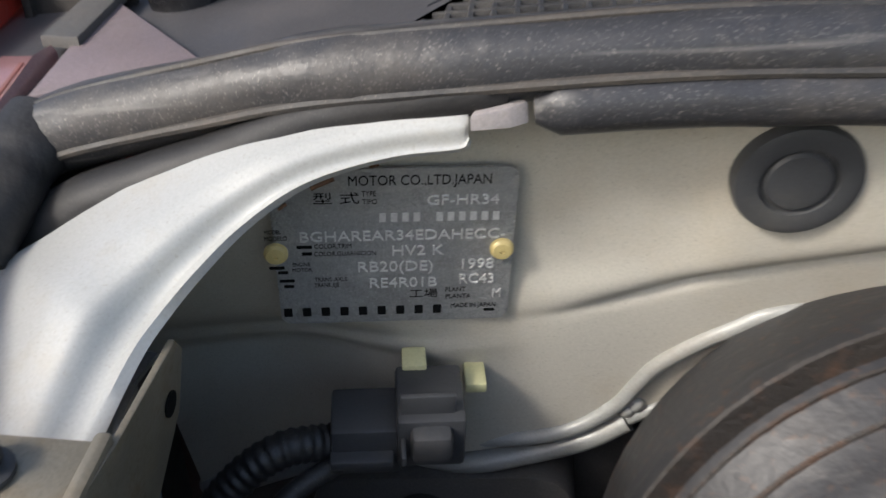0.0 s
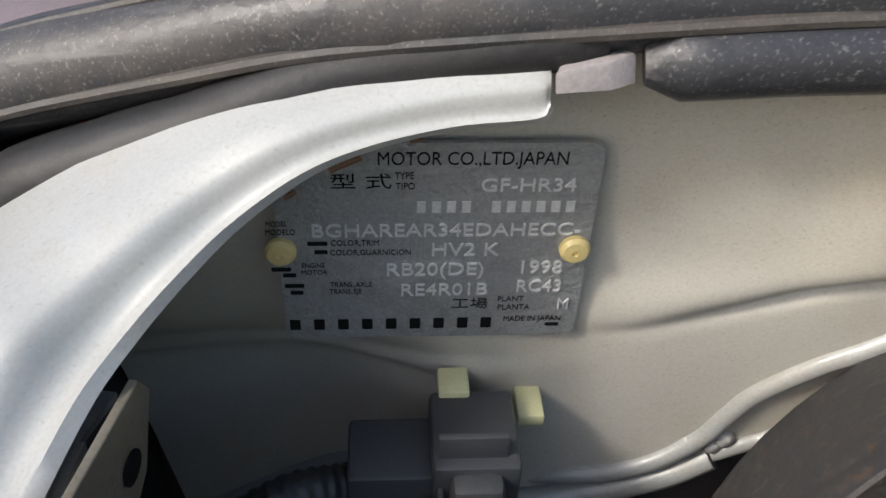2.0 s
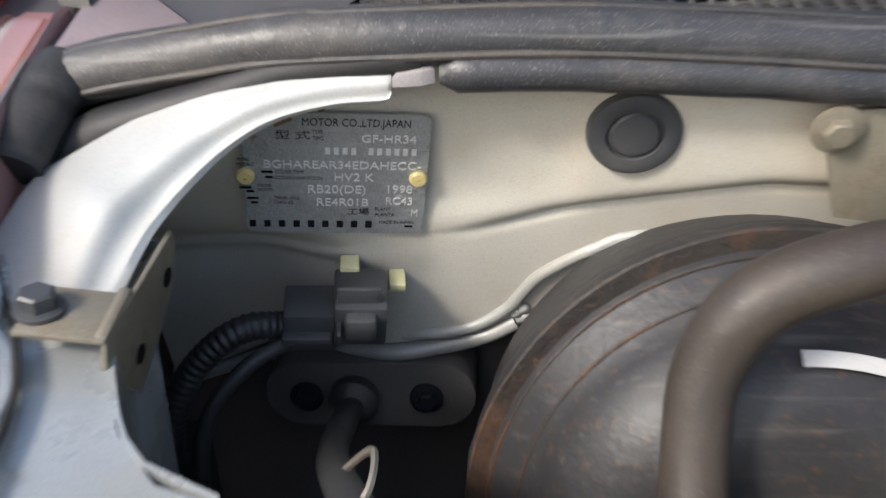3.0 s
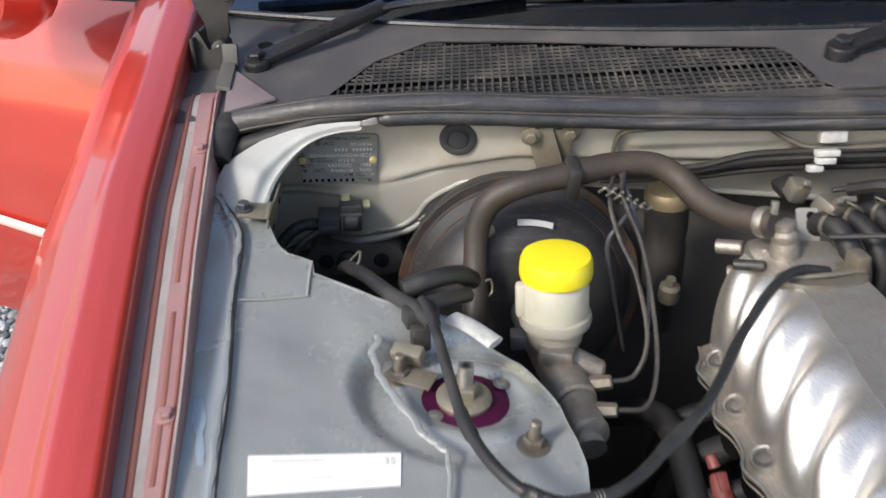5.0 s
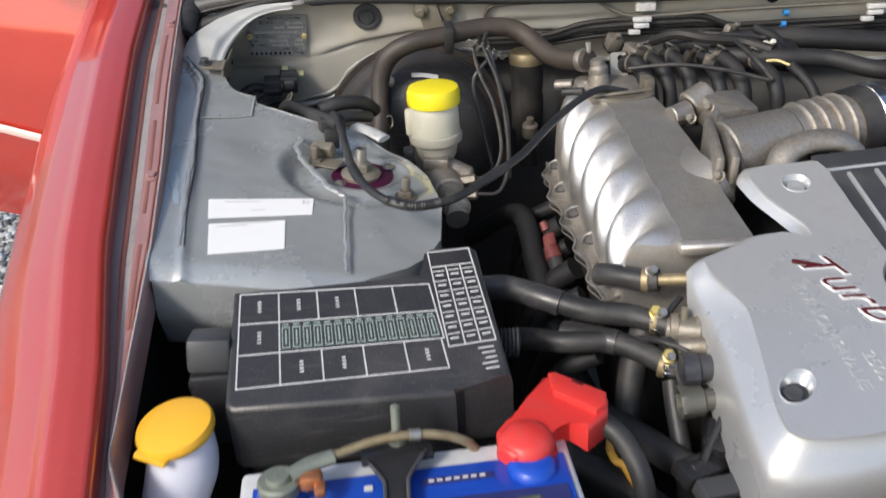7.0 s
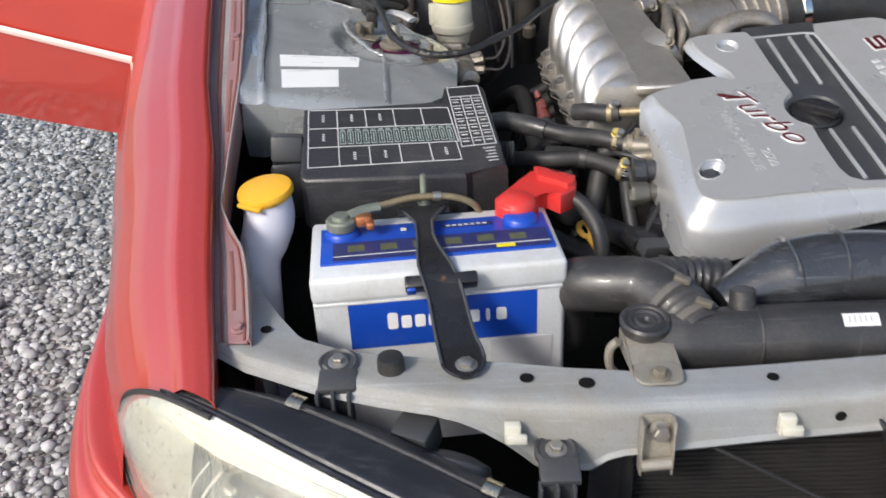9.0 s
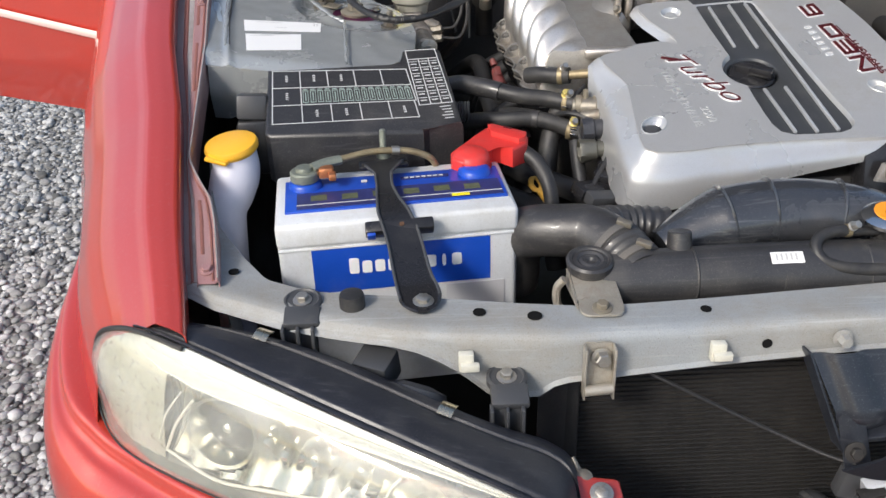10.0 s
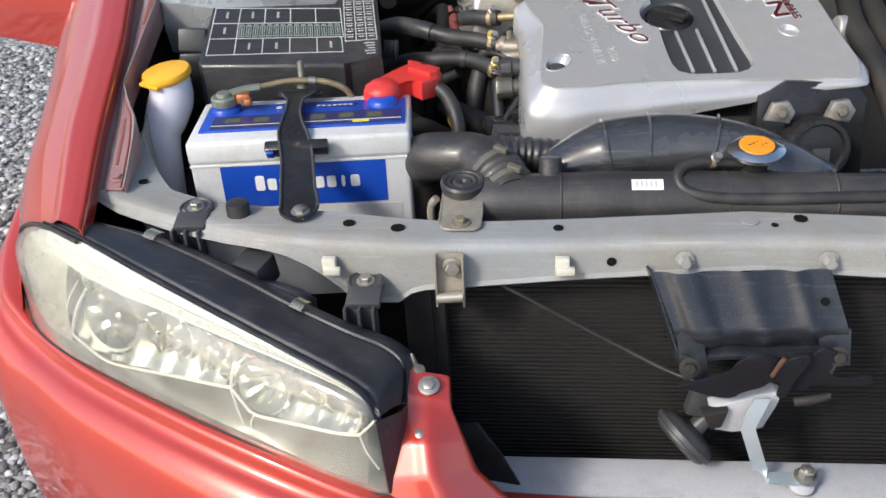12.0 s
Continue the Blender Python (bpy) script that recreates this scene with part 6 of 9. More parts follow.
# ---- pipes along the bulkhead ----
run = thing("bulkhead_pipes", (0.6, 0.255, 0.87), "bundle of grey steel pipes clipped along the bulkhead", "pipe")
for k, (z0, z1, z2) in enumerate(((0.862, 0.879, 0.864), (0.857, 0.873, 0.858), (0.852, 0.867, 0.851), (0.846, 0.858, 0.845))):
    bm = B()
    y = 0.258 + 0.004 * k
    tube(bm, [(0.24, y + 0.01, z0), (0.30, y + 0.008, z0), (0.33, y + 0.004, z0 + 0.003), (0.37, y, z1 - 0.003), (0.41, y - 0.002, z1), (0.47, y - 0.002, z1), (0.515 + 0.01 * k, y, z1 - 0.002), (0.55 + 0.01 * k, y, z2 + 0.001), (0.60, y, z2), (0.9, y, z2), (1.25, y, z2)], 0.0034, 8, 8)
    part("pipe", bm, M_GRIMESHADE if k == 1 else M_DARK, run)
bm = B()
tube(bm, [(0.248, 0.262, 0.872), (0.250, 0.258, 0.893), (0.256, 0.253, 0.904), (0.27, 0.252, 0.9065), (0.33, 0.252, 0.9075), (0.372, 0.252, 0.908), (0.385, 0.252, 0.905), (0.405, 0.254, 0.892), (0.425, 0.255, 0.884), (0.47, 0.255, 0.882), (0.60, 0.254, 0.884), (1.2, 0.254, 0.884)], 0.0024, 8, 8)
part("thin_pipe", bm, M_RUSTY, run)
for cx in (0.442, 0.725):
    bm = B()
    box(bm, (cx + 0.002, 0.252, 0.896), (0.024, 0.010, 0.014), pose(0, 0, 0, -8), 0.002)
    part("pipe_clip_cap", bm, M_TAPE, run, "white plastic pipe clip")
    for k in range(3):
        bm = B()
        box(bm, (cx - 0.002 - 0.0045 * k + (0.004 if k == 1 else 0), 0.2485, 0.880 - 0.0075 * k), (0.022 - 0.004 * k, 0.009, 0.0062), pose(0, 0, 0, -8), 0.0014)
        part("pipe_clip", bm, M_TAPE, run, "white plastic pipe clip")
for x, z in ((0.615, 0.862), (0.612, 0.850), (0.617, 0.876)):
    bm = B()
    rod(bm, (x - 0.003, 0.256, z), (x + 0.003, 0.256, z), 0.0042, seg=10)
    part("paint_mark", bm, M_DAB, run, "cyan paint dab")
bm = B()
box(bm, (0.405, 0.240, 0.852), (0.022, 0.022, 0.012), pose(0, 0, 0, 10, -15, 10), 0.004)
part("lug", bm, M_DARK, run)
bm = B()
lathe(bm, [(0.009, 0), (0.009, 0.001)], (0.600, wall_y(0.60, 0.897) - 0.0010, 0.897), (0, -1, -0.27), 20)
part("wall_hole", bm, M_INKHOLE, run)

can = thing("valve_can", (0.298, 0.245, 0.80), "black solenoid canister with tan lid", "valve")
bm = B()
lathe(bm, [(0.014, 0.70), (0.014, 0.745), (0.0195, 0.752), (0.0205, 0.79), (0.019, 0.80), (0.0205, 0.81), (0.020, 0.838)], (0.299, 0.245, 0), (0, 0, 1), 28)
part("body", bm, M_DARK, can)
bm = B()
lathe(bm, [(0.0212, 0.836), (0.0218, 0.839), (0.0218, 0.846), (0.020, 0.850), (0.012, 0.851)], (0.299, 0.245, 0), (0, 0, 1), 28)
part("lid", bm, M_GOLD, can)
bm = B()
lathe(bm, [(0.0095, 0), (0.010, 0.004), (0.0095, 0.016), (0.005, 0.018), (0.0045, 0.026)], (0.299, 0.212, 0.752), (0, -0.25, 1), 18)
part("sensor", bm, M_RUSTY, can)

# ---- intake manifold ----
intake = thing("intake_manifold", (0.39, 0, 0.78), "cast aluminium intake manifold with curved runners", "manifold")
CREASE = [(-0.17, 0.392), (-0.10, 0.386), (0.0, 0.375), (0.08, 0.365), (0.14, 0.360)]
TOPZ = [(-0.17, 0.800), (-0.05, 0.820), (0.05, 0.836), (0.14, 0.846)]
FOOT = [(-0.17, 0.332), (-0.08, 0.326), (0.06, 0.312), (0.14, 0.316)]


def runner(u, v):
    y = -0.168 + u * 0.31
    c, zt, xf = lerp(CREASE, y), lerp(TOPZ, y), lerp(FOOT, y)
    zf = lerp([(-0.17, 0.742), (0.0, 0.742), (0.14, 0.748)], y)
    a = v * math.pi / 2
    s = math.sin(a)
    # quarter round from the top crease down to the foot; ridges lean along the car
    x = c + 0.006 - (c - xf) * s ** 0.85
    z = zf + (zt - zf) * (math.cos(a) ** 0.75)
    ph = (y + 0.168 + 0.055 * v) / 0.0505
    ridge = 0.5 - 0.5 * math.cos(2 * math.pi * ph)
    amp = 0.020 * math.sin(math.pi * min(1, 0.015 + v * 0.985)) ** 1.6 * (1 if y < 0.10 else max(0, (0.14 - y) / 0.04))
    return Vector((x - amp * (ridge - 0.5) * 0.7 * s, y, z + amp * (ridge - 0.5) * (0.35 + 0.65 * math.cos(a))))


def plenum_top(u, v):
    y = -0.172 + u * 0.314
    c, zt = lerp(CREASE, y) + 0.004, lerp(TOPZ, y)
    x1 = lerp([(-0.18, 0.458), (-0.10, 0.448), (-0.05, 0.446), (0.05, 0.43), (0.14, 0.41)], y)
    w = v * 1.3
    x = c + (x1 - c) * min(1, w)
    z = zt + 0.001 * math.sin(math.pi * min(1, w)) - (0.05 * (w - 1) / 0.3 if w > 1 else 0)
    return Vector((x + (0.004 * (w - 1) / 0.3 if w > 1 else 0), y, z))


bm = B()
sheet(bm, runner, 150, 26, 0.002)
# closed front end with its lip, and the foot flange
sheet(bm, lambda u, v: (lambda p: Vector((p.x, p.y - 0.003 * v, p.z + (0.728 - p.z) * v)))(runner(0, 1 - u * 2) if u < 0.5 else plenum_top(0.012, (u - 0.5) * 2 / 1.3)), 40, 8, 0.002)
box(bm, (0.424, -0.172, 0.796), (0.066, 0.012, 0.012), pose(0, 0, 0, 8, 0, 0), 0.003)
part("casting", bm, M_ALU, intake, "bright cast runners and flat plenum top", 55)
bm = B()
sheet(bm, plenum_top, 30, 13, 0.002)
part("plenum_top", bm, M_ALUDULL, intake, "flat stained plenum top", 55)
BOLTS = [(0.318, 0.104), (0.317, 0.043), (0.321, -0.018), (0.330, -0.076), (0.340, -0.134)]


def foot_edge(y):
    """Outer edge of the foot flange: bulges round each bolt."""
    return lerp(FOOT, y) - 0.004 - 0.007 * max(math.exp(-((y - b[1]) / 0.013) ** 2) for b in BOLTS)


bm = B()
sheet(bm, lambda u, v: (lambda y: Vector((foot_edge(y) + (lerp(FOOT, y) + 0.010 - foot_edge(y)) * v, y, 0.745 + 0.006 * v)))(-0.17 + 0.31 * u), 110, 5, 0.004)
part("flange", bm, M_ALUROUGH, intake, "scalloped foot flange")
bm = B()
tube(bm, [(foot_edge(y), y, 0.7465) for y in np.linspace(-0.168, 0.138, 90)], 0.0014, 6, 1)
part("flange_edge", bm, M_ALUDULL, intake, "thin grey edge bead of the flange")
bm = B()
tube(bm, [(foot_edge(y) + 0.002, y, 0.737) for y in np.linspace(-0.168, 0.138, 90)], 0.0011, 6, 1)
part("gasket_edge", bm, M_ALUROUGH, intake, "edge of the metal gasket")
for x, y in BOLTS:
    bm = B()
    lathe(bm, [(0.0085, -0.008), (0.0105, -0.004), (0.0108, 0.0055), (0.0100, 0.0070), (0.0085, 0.0062), (0.0076, 0.0)], (x + 0.003, y, 0.7525), (-0.35, -0.2, 1), 20)
    part("bolt_pocket", bm, M_ALUDULL, intake, "bright cast rim round a bolt")
    bm = B()
    lathe(bm, [(0.0088, 0.001), (0.0086, 0.0022), (0.0052, 0.0022), (0.0050, 0.0060), (0.0040, 0.0066)], (x + 0.003, y, 0.7525), (-0.35, -0.2, 1), 12)
    part("manifold_bolt", bm, M_GRIMESHADE, intake, "dark bolt on a dark disc in its pocket")
bm = B()
box(bm, (0.350, -0.02, 0.718), (0.045, 0.30, 0.036), None, 0.006)
part("lower_flange", bm, M_DARK, intake, "dark lower flange")
bm = B()
rod(bm, (0.345, 0.155, 0.835), (0.326, 0.167, 0.831), 0.0065, seg=14, bev=0.001)
part("rear_port", bm, M_ALUROUGH, intake)
bm = B()
rod(bm, (0.350, 0.148, 0.815), (0.334, 0.154, 0.811), 0.007, seg=14, bev=0.001)
part("rear_port", bm, M_ALUROUGH, intake)
bm = B()
box(bm, (0.366, 0.143, 0.823), (0.045, 0.03, 0.05), pose(0, 0, 0, 12, -5, 0), 0.01)
lathe(bm, [(0.0125, 0.0), (0.012, 0.012), (0.0105, 0.016), (0.0115, 0.019), (0.0115, 0.023), (0.009, 0.026), (0.0095, 0.032), (0.006, 0.034)], (0.37, 0.125, 0.84), (-0.12, 0.09, 1), 16)
for k in range(3):
    rod(bm, (0.352 + 0.012 * k, 0.124, 0.795), (0.356 + 0.012 * k, 0.134, 0.846), 0.005, 0.004, 10, 0.001)
part("rear_boss", bm, M_ALUROUGH, intake, "ribbed dull casting at the rear end")
bm = B()
rod(bm, (0.328, 0.122, 0.838), (0.350, 0.110, 0.842), 0.0046, seg=12, bev=0.001)
part("stub_pipe", bm, M_HOSE, intake)
bm = B()
box(bm, (0.385, 0.098, 0.840), (0.065, 0.022, 0.003), pose(0, 0, 0, 5, -3, 8), 0.001)
box(bm, (0.417, 0.100, 0.848), (0.012, 0.018, 0.020), pose(0, 0, 0, 0, 0, 10), 0.002)
tube(bm, [(0.352, 0.092, 0.842), (0.385, 0.088, 0.845), (0.42, 0.093, 0.846)], 0.0022, 8, 6)
part("cable_lever", bm, M_RUSTY, intake, "rusty throttle cable bracket")
bm = B()
prism(bm, [(0.388 + 0.036 * math.cos(a), 0.092 + 0.016 * math.sin(a)) for a in np.linspace(0, 6.0, 24)], 0.838, 0.8425, None, 0.001)
part("oval_cover", bm, M_RUSTY, intake, "tarnished oval cover plate")
bm = B()
prism(bm, round_poly(0.020, 0.032, 0.003), -0.001, 0.001, basis((0.396, 0.155, 0.853), (1, 0.1, -0.1), (0, 0.5, 0.9)), 0.0004)
part("lug_plate", bm, M_BEAM, intake, "pale steel lifting lug")
bm = B()
lathe(bm, [(0.0035, 0), (0.0035, 0.001)], (0.398, 0.158, 0.862), (0, -0.9, 0.5), 16)
part("lug_hole", bm, M_INKHOLE, intake)

thr = thing("throttle_body", (0.5, -0.03, 0.82), "weathered aluminium throttle body joined to the manifold", "throttle body")
bm = B()
tube(bm, [(0.405, -0.058, 0.782), (0.43, -0.048, 0.794), (0.450, -0.042, 0.804)], 0.044, 24, 6, flat=0.66)
part("neck", bm, M_ALUDULL, thr)
for k, t in enumerate((0.452, 0.466)):
    bm = B()
    box(bm, (t, -0.040, 0.812), (0.086, 0.068, 0.009), basis((0, 0, 0), (0.12, 1, 0.12), (0, -0.12, 1)), 0.004)
    part("flange", bm, M_ALUROUGH, thr)
bm = B()
rod(bm, (0.465, -0.032, 0.816), (0.535, -0.012, 0.822), 0.036, 0.033, 32, 0.002)
part("bore", bm, M_ALUROUGH, thr)
for k in range(4):
    bm = B()
    lathe(bm, [(0.034, -0.002), (0.0365, 0), (0.034, 0.002)], Vector((0.545, -0.01, 0.823)) + Vector((0.014, 0.004, 0.001)) * k, (1, 0.28, 0.08), 32)
    part("ring_rib", bm, M_ALUROUGH, thr)
bm = B()
rod(bm, (0.535, -0.012, 0.822), (0.60, 0.006, 0.827), 0.0325, 0.032, 32)
part("intake_pipe", bm, M_ALUROUGH, thr)
bm = B()
box(bm, (0.488, 0.045, 0.833), (0.05, 0.045, 0.032), pose(0, 0, 0, 10, 5, 15), 0.006)
rod(bm, (0.452, 0.055, 0.838), (0.474, 0.065, 0.850), 0.016, 0.014, 20, 0.002)
rod(bm, (0.43, 0.04, 0.833), (0.45, 0.05, 0.835), 0.011, 0.012, 16, 0.001)
part("idle_valve", bm, M_ALUROUGH, thr)
for p in ((0.447, 0.02, 0.838), (0.462, 0.012, 0.852), (0.445, -0.095, 0.826), (0.458, -0.085, 0.775)):
    bm = B()
    hexbolt(bm, p, (-0.7, -0.5, 0.5), 0.0042, 0.006, 1.3)
    part("bolt", bm, M_RUSTY, thr)
bm = B()
tube(bm, [(0.598, 0.005, 0.827), (0.64, 0.017, 0.83), (0.70, 0.03, 0.828), (0.78, 0.03, 0.815)], 0.037, 24, 8)
part("intake_hose", bm, M_HOSE, thr, "black rubber intake hose")
bm = B()
lathe(bm, [(0.038, -0.006), (0.0388, -0.005), (0.0388, 0.005), (0.038, 0.006)], (0.622, 0.0115, 0.8285), (1, 0.28, 0.06), 32)
part("hose_band", bm, M_CHROME, thr, "bright wide hose band")
bm = B()
tube(bm, [(0.50, -0.085, 0.822), (0.512, -0.072, 0.836), (0.535, -0.064, 0.842), (0.565, -0.062, 0.840), (0.582, -0.064, 0.826)], 0.013, 16, 8, flat=0.7)
part("breather_pipe", bm, M_ALUROUGH, thr)

rear = thing("heater_hoses", (0.47, 0.15, 0.84), "row of black heater hoses with spring clips behind the manifold", "hose")
for k, (x, y) in enumerate(((0.410, 0.138), (0.434, 0.150), (0.460, 0.158), (0.488, 0.140), (0.512, 0.138), (0.545, 0.125))):
    bm = B()
    tube(bm, [(x - 0.010, y + 0.026, 0.846), (x - 0.004, y + 0.014, 0.858), (x + 0.003, y, 0.860 - 0.003 * (k % 3)), (x + 0.010, y - 0.016, 0.848), (x + 0.014, y - 0.030, 0.828), (x + 0.014, y - 0.034, 0.79)], 0.0092 - 0.001 * (k % 2), 14, 8, lambda s: 1 + 0.05 * math.sin(s * 130 + k))
    part("hose", bm, M_DEEP, rear)
    bm = B()
    lathe(bm, [(0.0102, -0.0015), (0.0106, 0), (0.0102, 0.0015)], (x - 0.001, y + 0.008, 0.8595), (0.5, -1, 0.1), 20)
    tube(bm, [(x - 0.006, y + 0.008, 0.868), (x - 0.010, y + 0.002, 0.876), (x - 0.004, y - 0.002, 0.874), (x + 0.002, y + 0.004, 0.870)], 0.0012, 6, 5)
    part("spring_clip", bm, M_RUSTY, rear)
for p, s, r, mt in (((0.468, 0.128, 0.868), (0.012, 0.010, 0.016), 20, M_RUSTRING), ((0.486, 0.112, 0.868), (0.012, 0.010, 0.014), -15, M_RUSTY), ((0.415, 0.165, 0.866), (0.020, 0.022, 0.016), 30, M_RUSTY), ((0.395, 0.188, 0.872), (0.016, 0.018, 0.018), 10, M_RUSTY),
                    ((0.560, 0.150, 0.866), (0.008, 0.016, 0.014), 5, M_OFFWHITE), ((0.578, 0.150, 0.858), (0.026, 0.026, 0.030), 10, M_PLASTIC), ((0.536, 0.205, 0.872), (0.022, 0.010, 0.016), 35, M_RUSTY)):
    bm = B()
    box(bm, p, s, pose(0, 0, 0, 15, 12, r), 0.003)
    rod(bm, p, Vector(p) + Vector((0.004, -0.012, 0.012)), 0.0038, 0.003, 10, 0.0005)
    part("fitting", bm, mt, rear)
for pts, mt in (([(0.50, 0.21, 0.872), (0.52, 0.16, 0.878), (0.535, 0.11, 0.868), (0.55, 0.09, 0.85)], M_HOSE), ([(0.545, 0.10, 0.868), (0.553, 0.09, 0.871), (0.563, 0.082, 0.868)], M_CREAM),
                ([(0.43, 0.20, 0.865), (0.48, 0.19, 0.876), (0.52, 0.175, 0.878), (0.58, 0.17, 0.87)], M_HOSE), ([(0.40, 0.12, 0.862), (0.45, 0.105, 0.868), (0.50, 0.095, 0.862), (0.545, 0.09, 0.85)], M_HOSE),
                ([(0.44, 0.19, 0.87), (0.462, 0.165, 0.884), (0.49, 0.15, 0.882), (0.53, 0.15, 0.876), (0.56, 0.13, 0.87)], M_DARK)):
    bm = B()
    tube(bm, pts, 0.006 if mt is M_DARK else 0.0015 if mt is M_CREAM else 0.0024, 8, 8)
    part("wire", bm, mt, rear)
bm = B()
tube(bm, [(0.46, 0.21, 0.85), (0.54, 0.20, 0.862), (0.60, 0.18, 0.868), (0.70, 0.17, 0.86), (0.85, 0.16, 0.85)], 0.012, 12, 8)
part("loom_run", bm, M_DEEP, rear)
bm = B()
tube(bm, [(0.50, 0.16, 0.86), (0.56, 0.13, 0.862), (0.62, 0.12, 0.86), (0.66, 0.09, 0.855), (0.72, 0.08, 0.85)], 0.010, 12, 8)
part("loom_run", bm, M_DEEP, rear)
bm = B()
tube(bm, [(0.56, 0.19, 0.878), (0.575, 0.16, 0.872), (0.58, 0.12, 0.855), (0.595, 0.09, 0.835), (0.605, 0.07, 0.79)], 0.006, 10, 8)
part("loom_run", bm, M_DEEP, rear)
bm = B()
tube(bm, [(0.66, 0.06, 0.86), (0.675, 0.05, 0.875), (0.70, 0.045, 0.882), (0.74, 0.05, 0.88)], 0.006, 10, 8)
tube(bm, [(0.66, 0.05, 0.855), (0.675, 0.038, 0.868), (0.70, 0.03, 0.875), (0.74, 0.035, 0.872)], 0.005, 10, 8)
part("metal_pipe", bm, M_TAN, rear)

# ---- engine filler below: plain boxes, the bay's shade put into their colour ----
eng = thing("engine_block", (0.58, -0.05, 0.5), "plain engine filler below the covers, coloured dark for the bay's shade", "engine")
for name, c, s, bev in (("block", (0.60, -0.10, 0.52), (0.36, 0.54, 0.40), 0.03), ("side_casting", (0.40, -0.02, 0.62), (0.10, 0.34, 0.16), 0.02), ("rear_casting", (0.60, 0.10, 0.72), (0.34, 0.14, 0.14), 0.02)):
    bm = B()
    box(bm, c, s, None, bev)
    part(name, bm, M_DARK, eng)
for k in range(7):
    bm = B()
    y = -0.20 + 0.05 * k
    tube(bm, [(0.25 + 0.01 * (k % 3), y, 0.45), (0.27, y + 0.02, 0.60), (0.285 + 0.008 * (k % 2), y + 0.01, 0.68), (0.32, y, 0.71)], 0.009 + 0.003 * (k % 2), 10, 6)
    part("dark_hose", bm, M_DEEP, eng)
bm = B()
tube(bm, [(0.22, 0.20, 0.62), (0.275, 0.10, 0.70), (0.285, -0.02, 0.69), (0.30, -0.12, 0.66), (0.33, -0.2, 0.62)], 0.012, 12, 8)
part("dark_hose", bm, M_DEEP, eng)
redc = thing("red_plug", (0.302, -0.003, 0.70), "faded red electrical plug on a black cable", "plug")
bm = B()
rod(bm, (0.298, 0.008, 0.720), (0.304, -0.012, 0.700), 0.006, 0.0095, 14, 0.002)
box(bm, (0.301, -0.001, 0.719), (0.008, 0.014, 0.005), pose(0, 0, 0, 40, 0, 10), 0.001)
rod(bm, (0.294, 0.016, 0.731), (0.297, 0.010, 0.724), 0.004, 0.005, 10)
part("shell", bm, M_FADERED, redc)
bm = B()
tube(bm, [(0.304, -0.012, 0.70), (0.309, -0.04, 0.68), (0.305, -0.08, 0.65), (0.30, -0.1, 0.60)], 0.009, 12, 6)
part("cable", bm, M_HOSE, redc)


# ---- engine cover ----
cover = thing("engine_cover", (0.58, -0.23, 0.75), "silver painted engine cover with dark ribbed centre", "engine cover")


def cover_z(x, y):
    return 0.765 + 0.02 * (x - 0.445) + 0.28 * (y + 0.327)


OUT = [(0.392, -0.197), (0.430, -0.186), (0.452, -0.176), (0.470, -0.171), (0.482, -0.174), (0.488, -0.182), (0.494, -0.176), (0.490, -0.160), (0.470, -0.125), (0.461, -0.098), (0.468, -0.085), (0.490, -0.082),
       (0.535, -0.080), (0.620, -0.072), (0.700, -0.066), (0.725, -0.085), (0.748, -0.150), (0.762, -0.230), (0.768, -0.290), (0.772, -0.345), (0.764, -0.378), (0.72, -0.376), (0.65, -0.378), (0.57, -0.380), (0.50, -0.384), (0.456, -0.389), (0.422, -0.388), (0.4065, -0.380), (0.4010, -0.352), (0.400, -0.26)]
SKIRT = [0.012, 0.006, 0.004, 0.008, 0.008, 0.008, 0.008, 0.012, 0.012, 0.012, 0.012, 0.012, 0.012, 0.012, 0.012, 0.02, 0.025, 0.025, 0.025, 0.012, 0.006, 0.012, 0.018, 0.024, 0.032, 0.038, 0.040, 0.044, 0.050, 0.052]


def inset_loop(poly, d):
    """The loop moved inwards by d."""
    out = []
    n = len(poly)
    area = sum(poly[k - 1][0] * poly[k][1] - poly[k][0] * poly[k - 1][1] for k in range(n))
    s = 1 if area > 0 else -1
    for k in range(n):
        a, b = Vector(poly[k - 1]), Vector(poly[(k + 1) % n])
        t = (b - a).normalized()
        out.append((poly[k][0] - t.y * d * s, poly[k][1] + t.x * d * s))
    return out


def oval(cx, cy, a, b, turn, n=28):
    c, s = math.cos(turn), math.sin(turn)
    return [(cx + a * math.cos(t) * c - b * math.sin(t) * s, cy + a * math.cos(t) * s + b * math.sin(t) * c) for t in np.linspace(0, 2 * math.pi, n, endpoint=False)]


def rounded(poly, steps=4):
    return [(p.x, p.y) for p in curve_points([Vector((x, y, 0)) for x, y in poly + poly[:1]], steps)[:-1]]


FILL = (0.5735, -0.238)
REC = [(0.600, -0.097), (0.565, -0.099), (0.541, -0.101), (0.5395, -0.106), (0.545, -0.150), (0.552, -0.200)]
REC += [(FILL[0] + 0.034 * math.cos(a), FILL[1] + 0.034 * math.sin(a)) for a in np.linspace(radians(125), radians(245), 9)]
REC += [(0.5605, -0.290), (0.5635, -0.318), (0.5665, -0.337), (0.572, -0.350), (0.584, -0.356), (0.61, -0.357), (0.634, -0.3565), (0.646, -0.352), (0.6535, -0.342), (0.6535, -0.330), (0.645, -0.290), (0.630, -0.20), (0.615, -0.108), (0.612, -0.100)]
WELLS = ((0.442, -0.328, 0.0165, 0.0115, radians(45), -0.0035, -0.0035), (0.507, -0.116, 0.0125, 0.0115, 0, 0, -0.001), (0.702, -0.283, 0.0125, 0.0095, radians(-50), 0.002, -0.003))


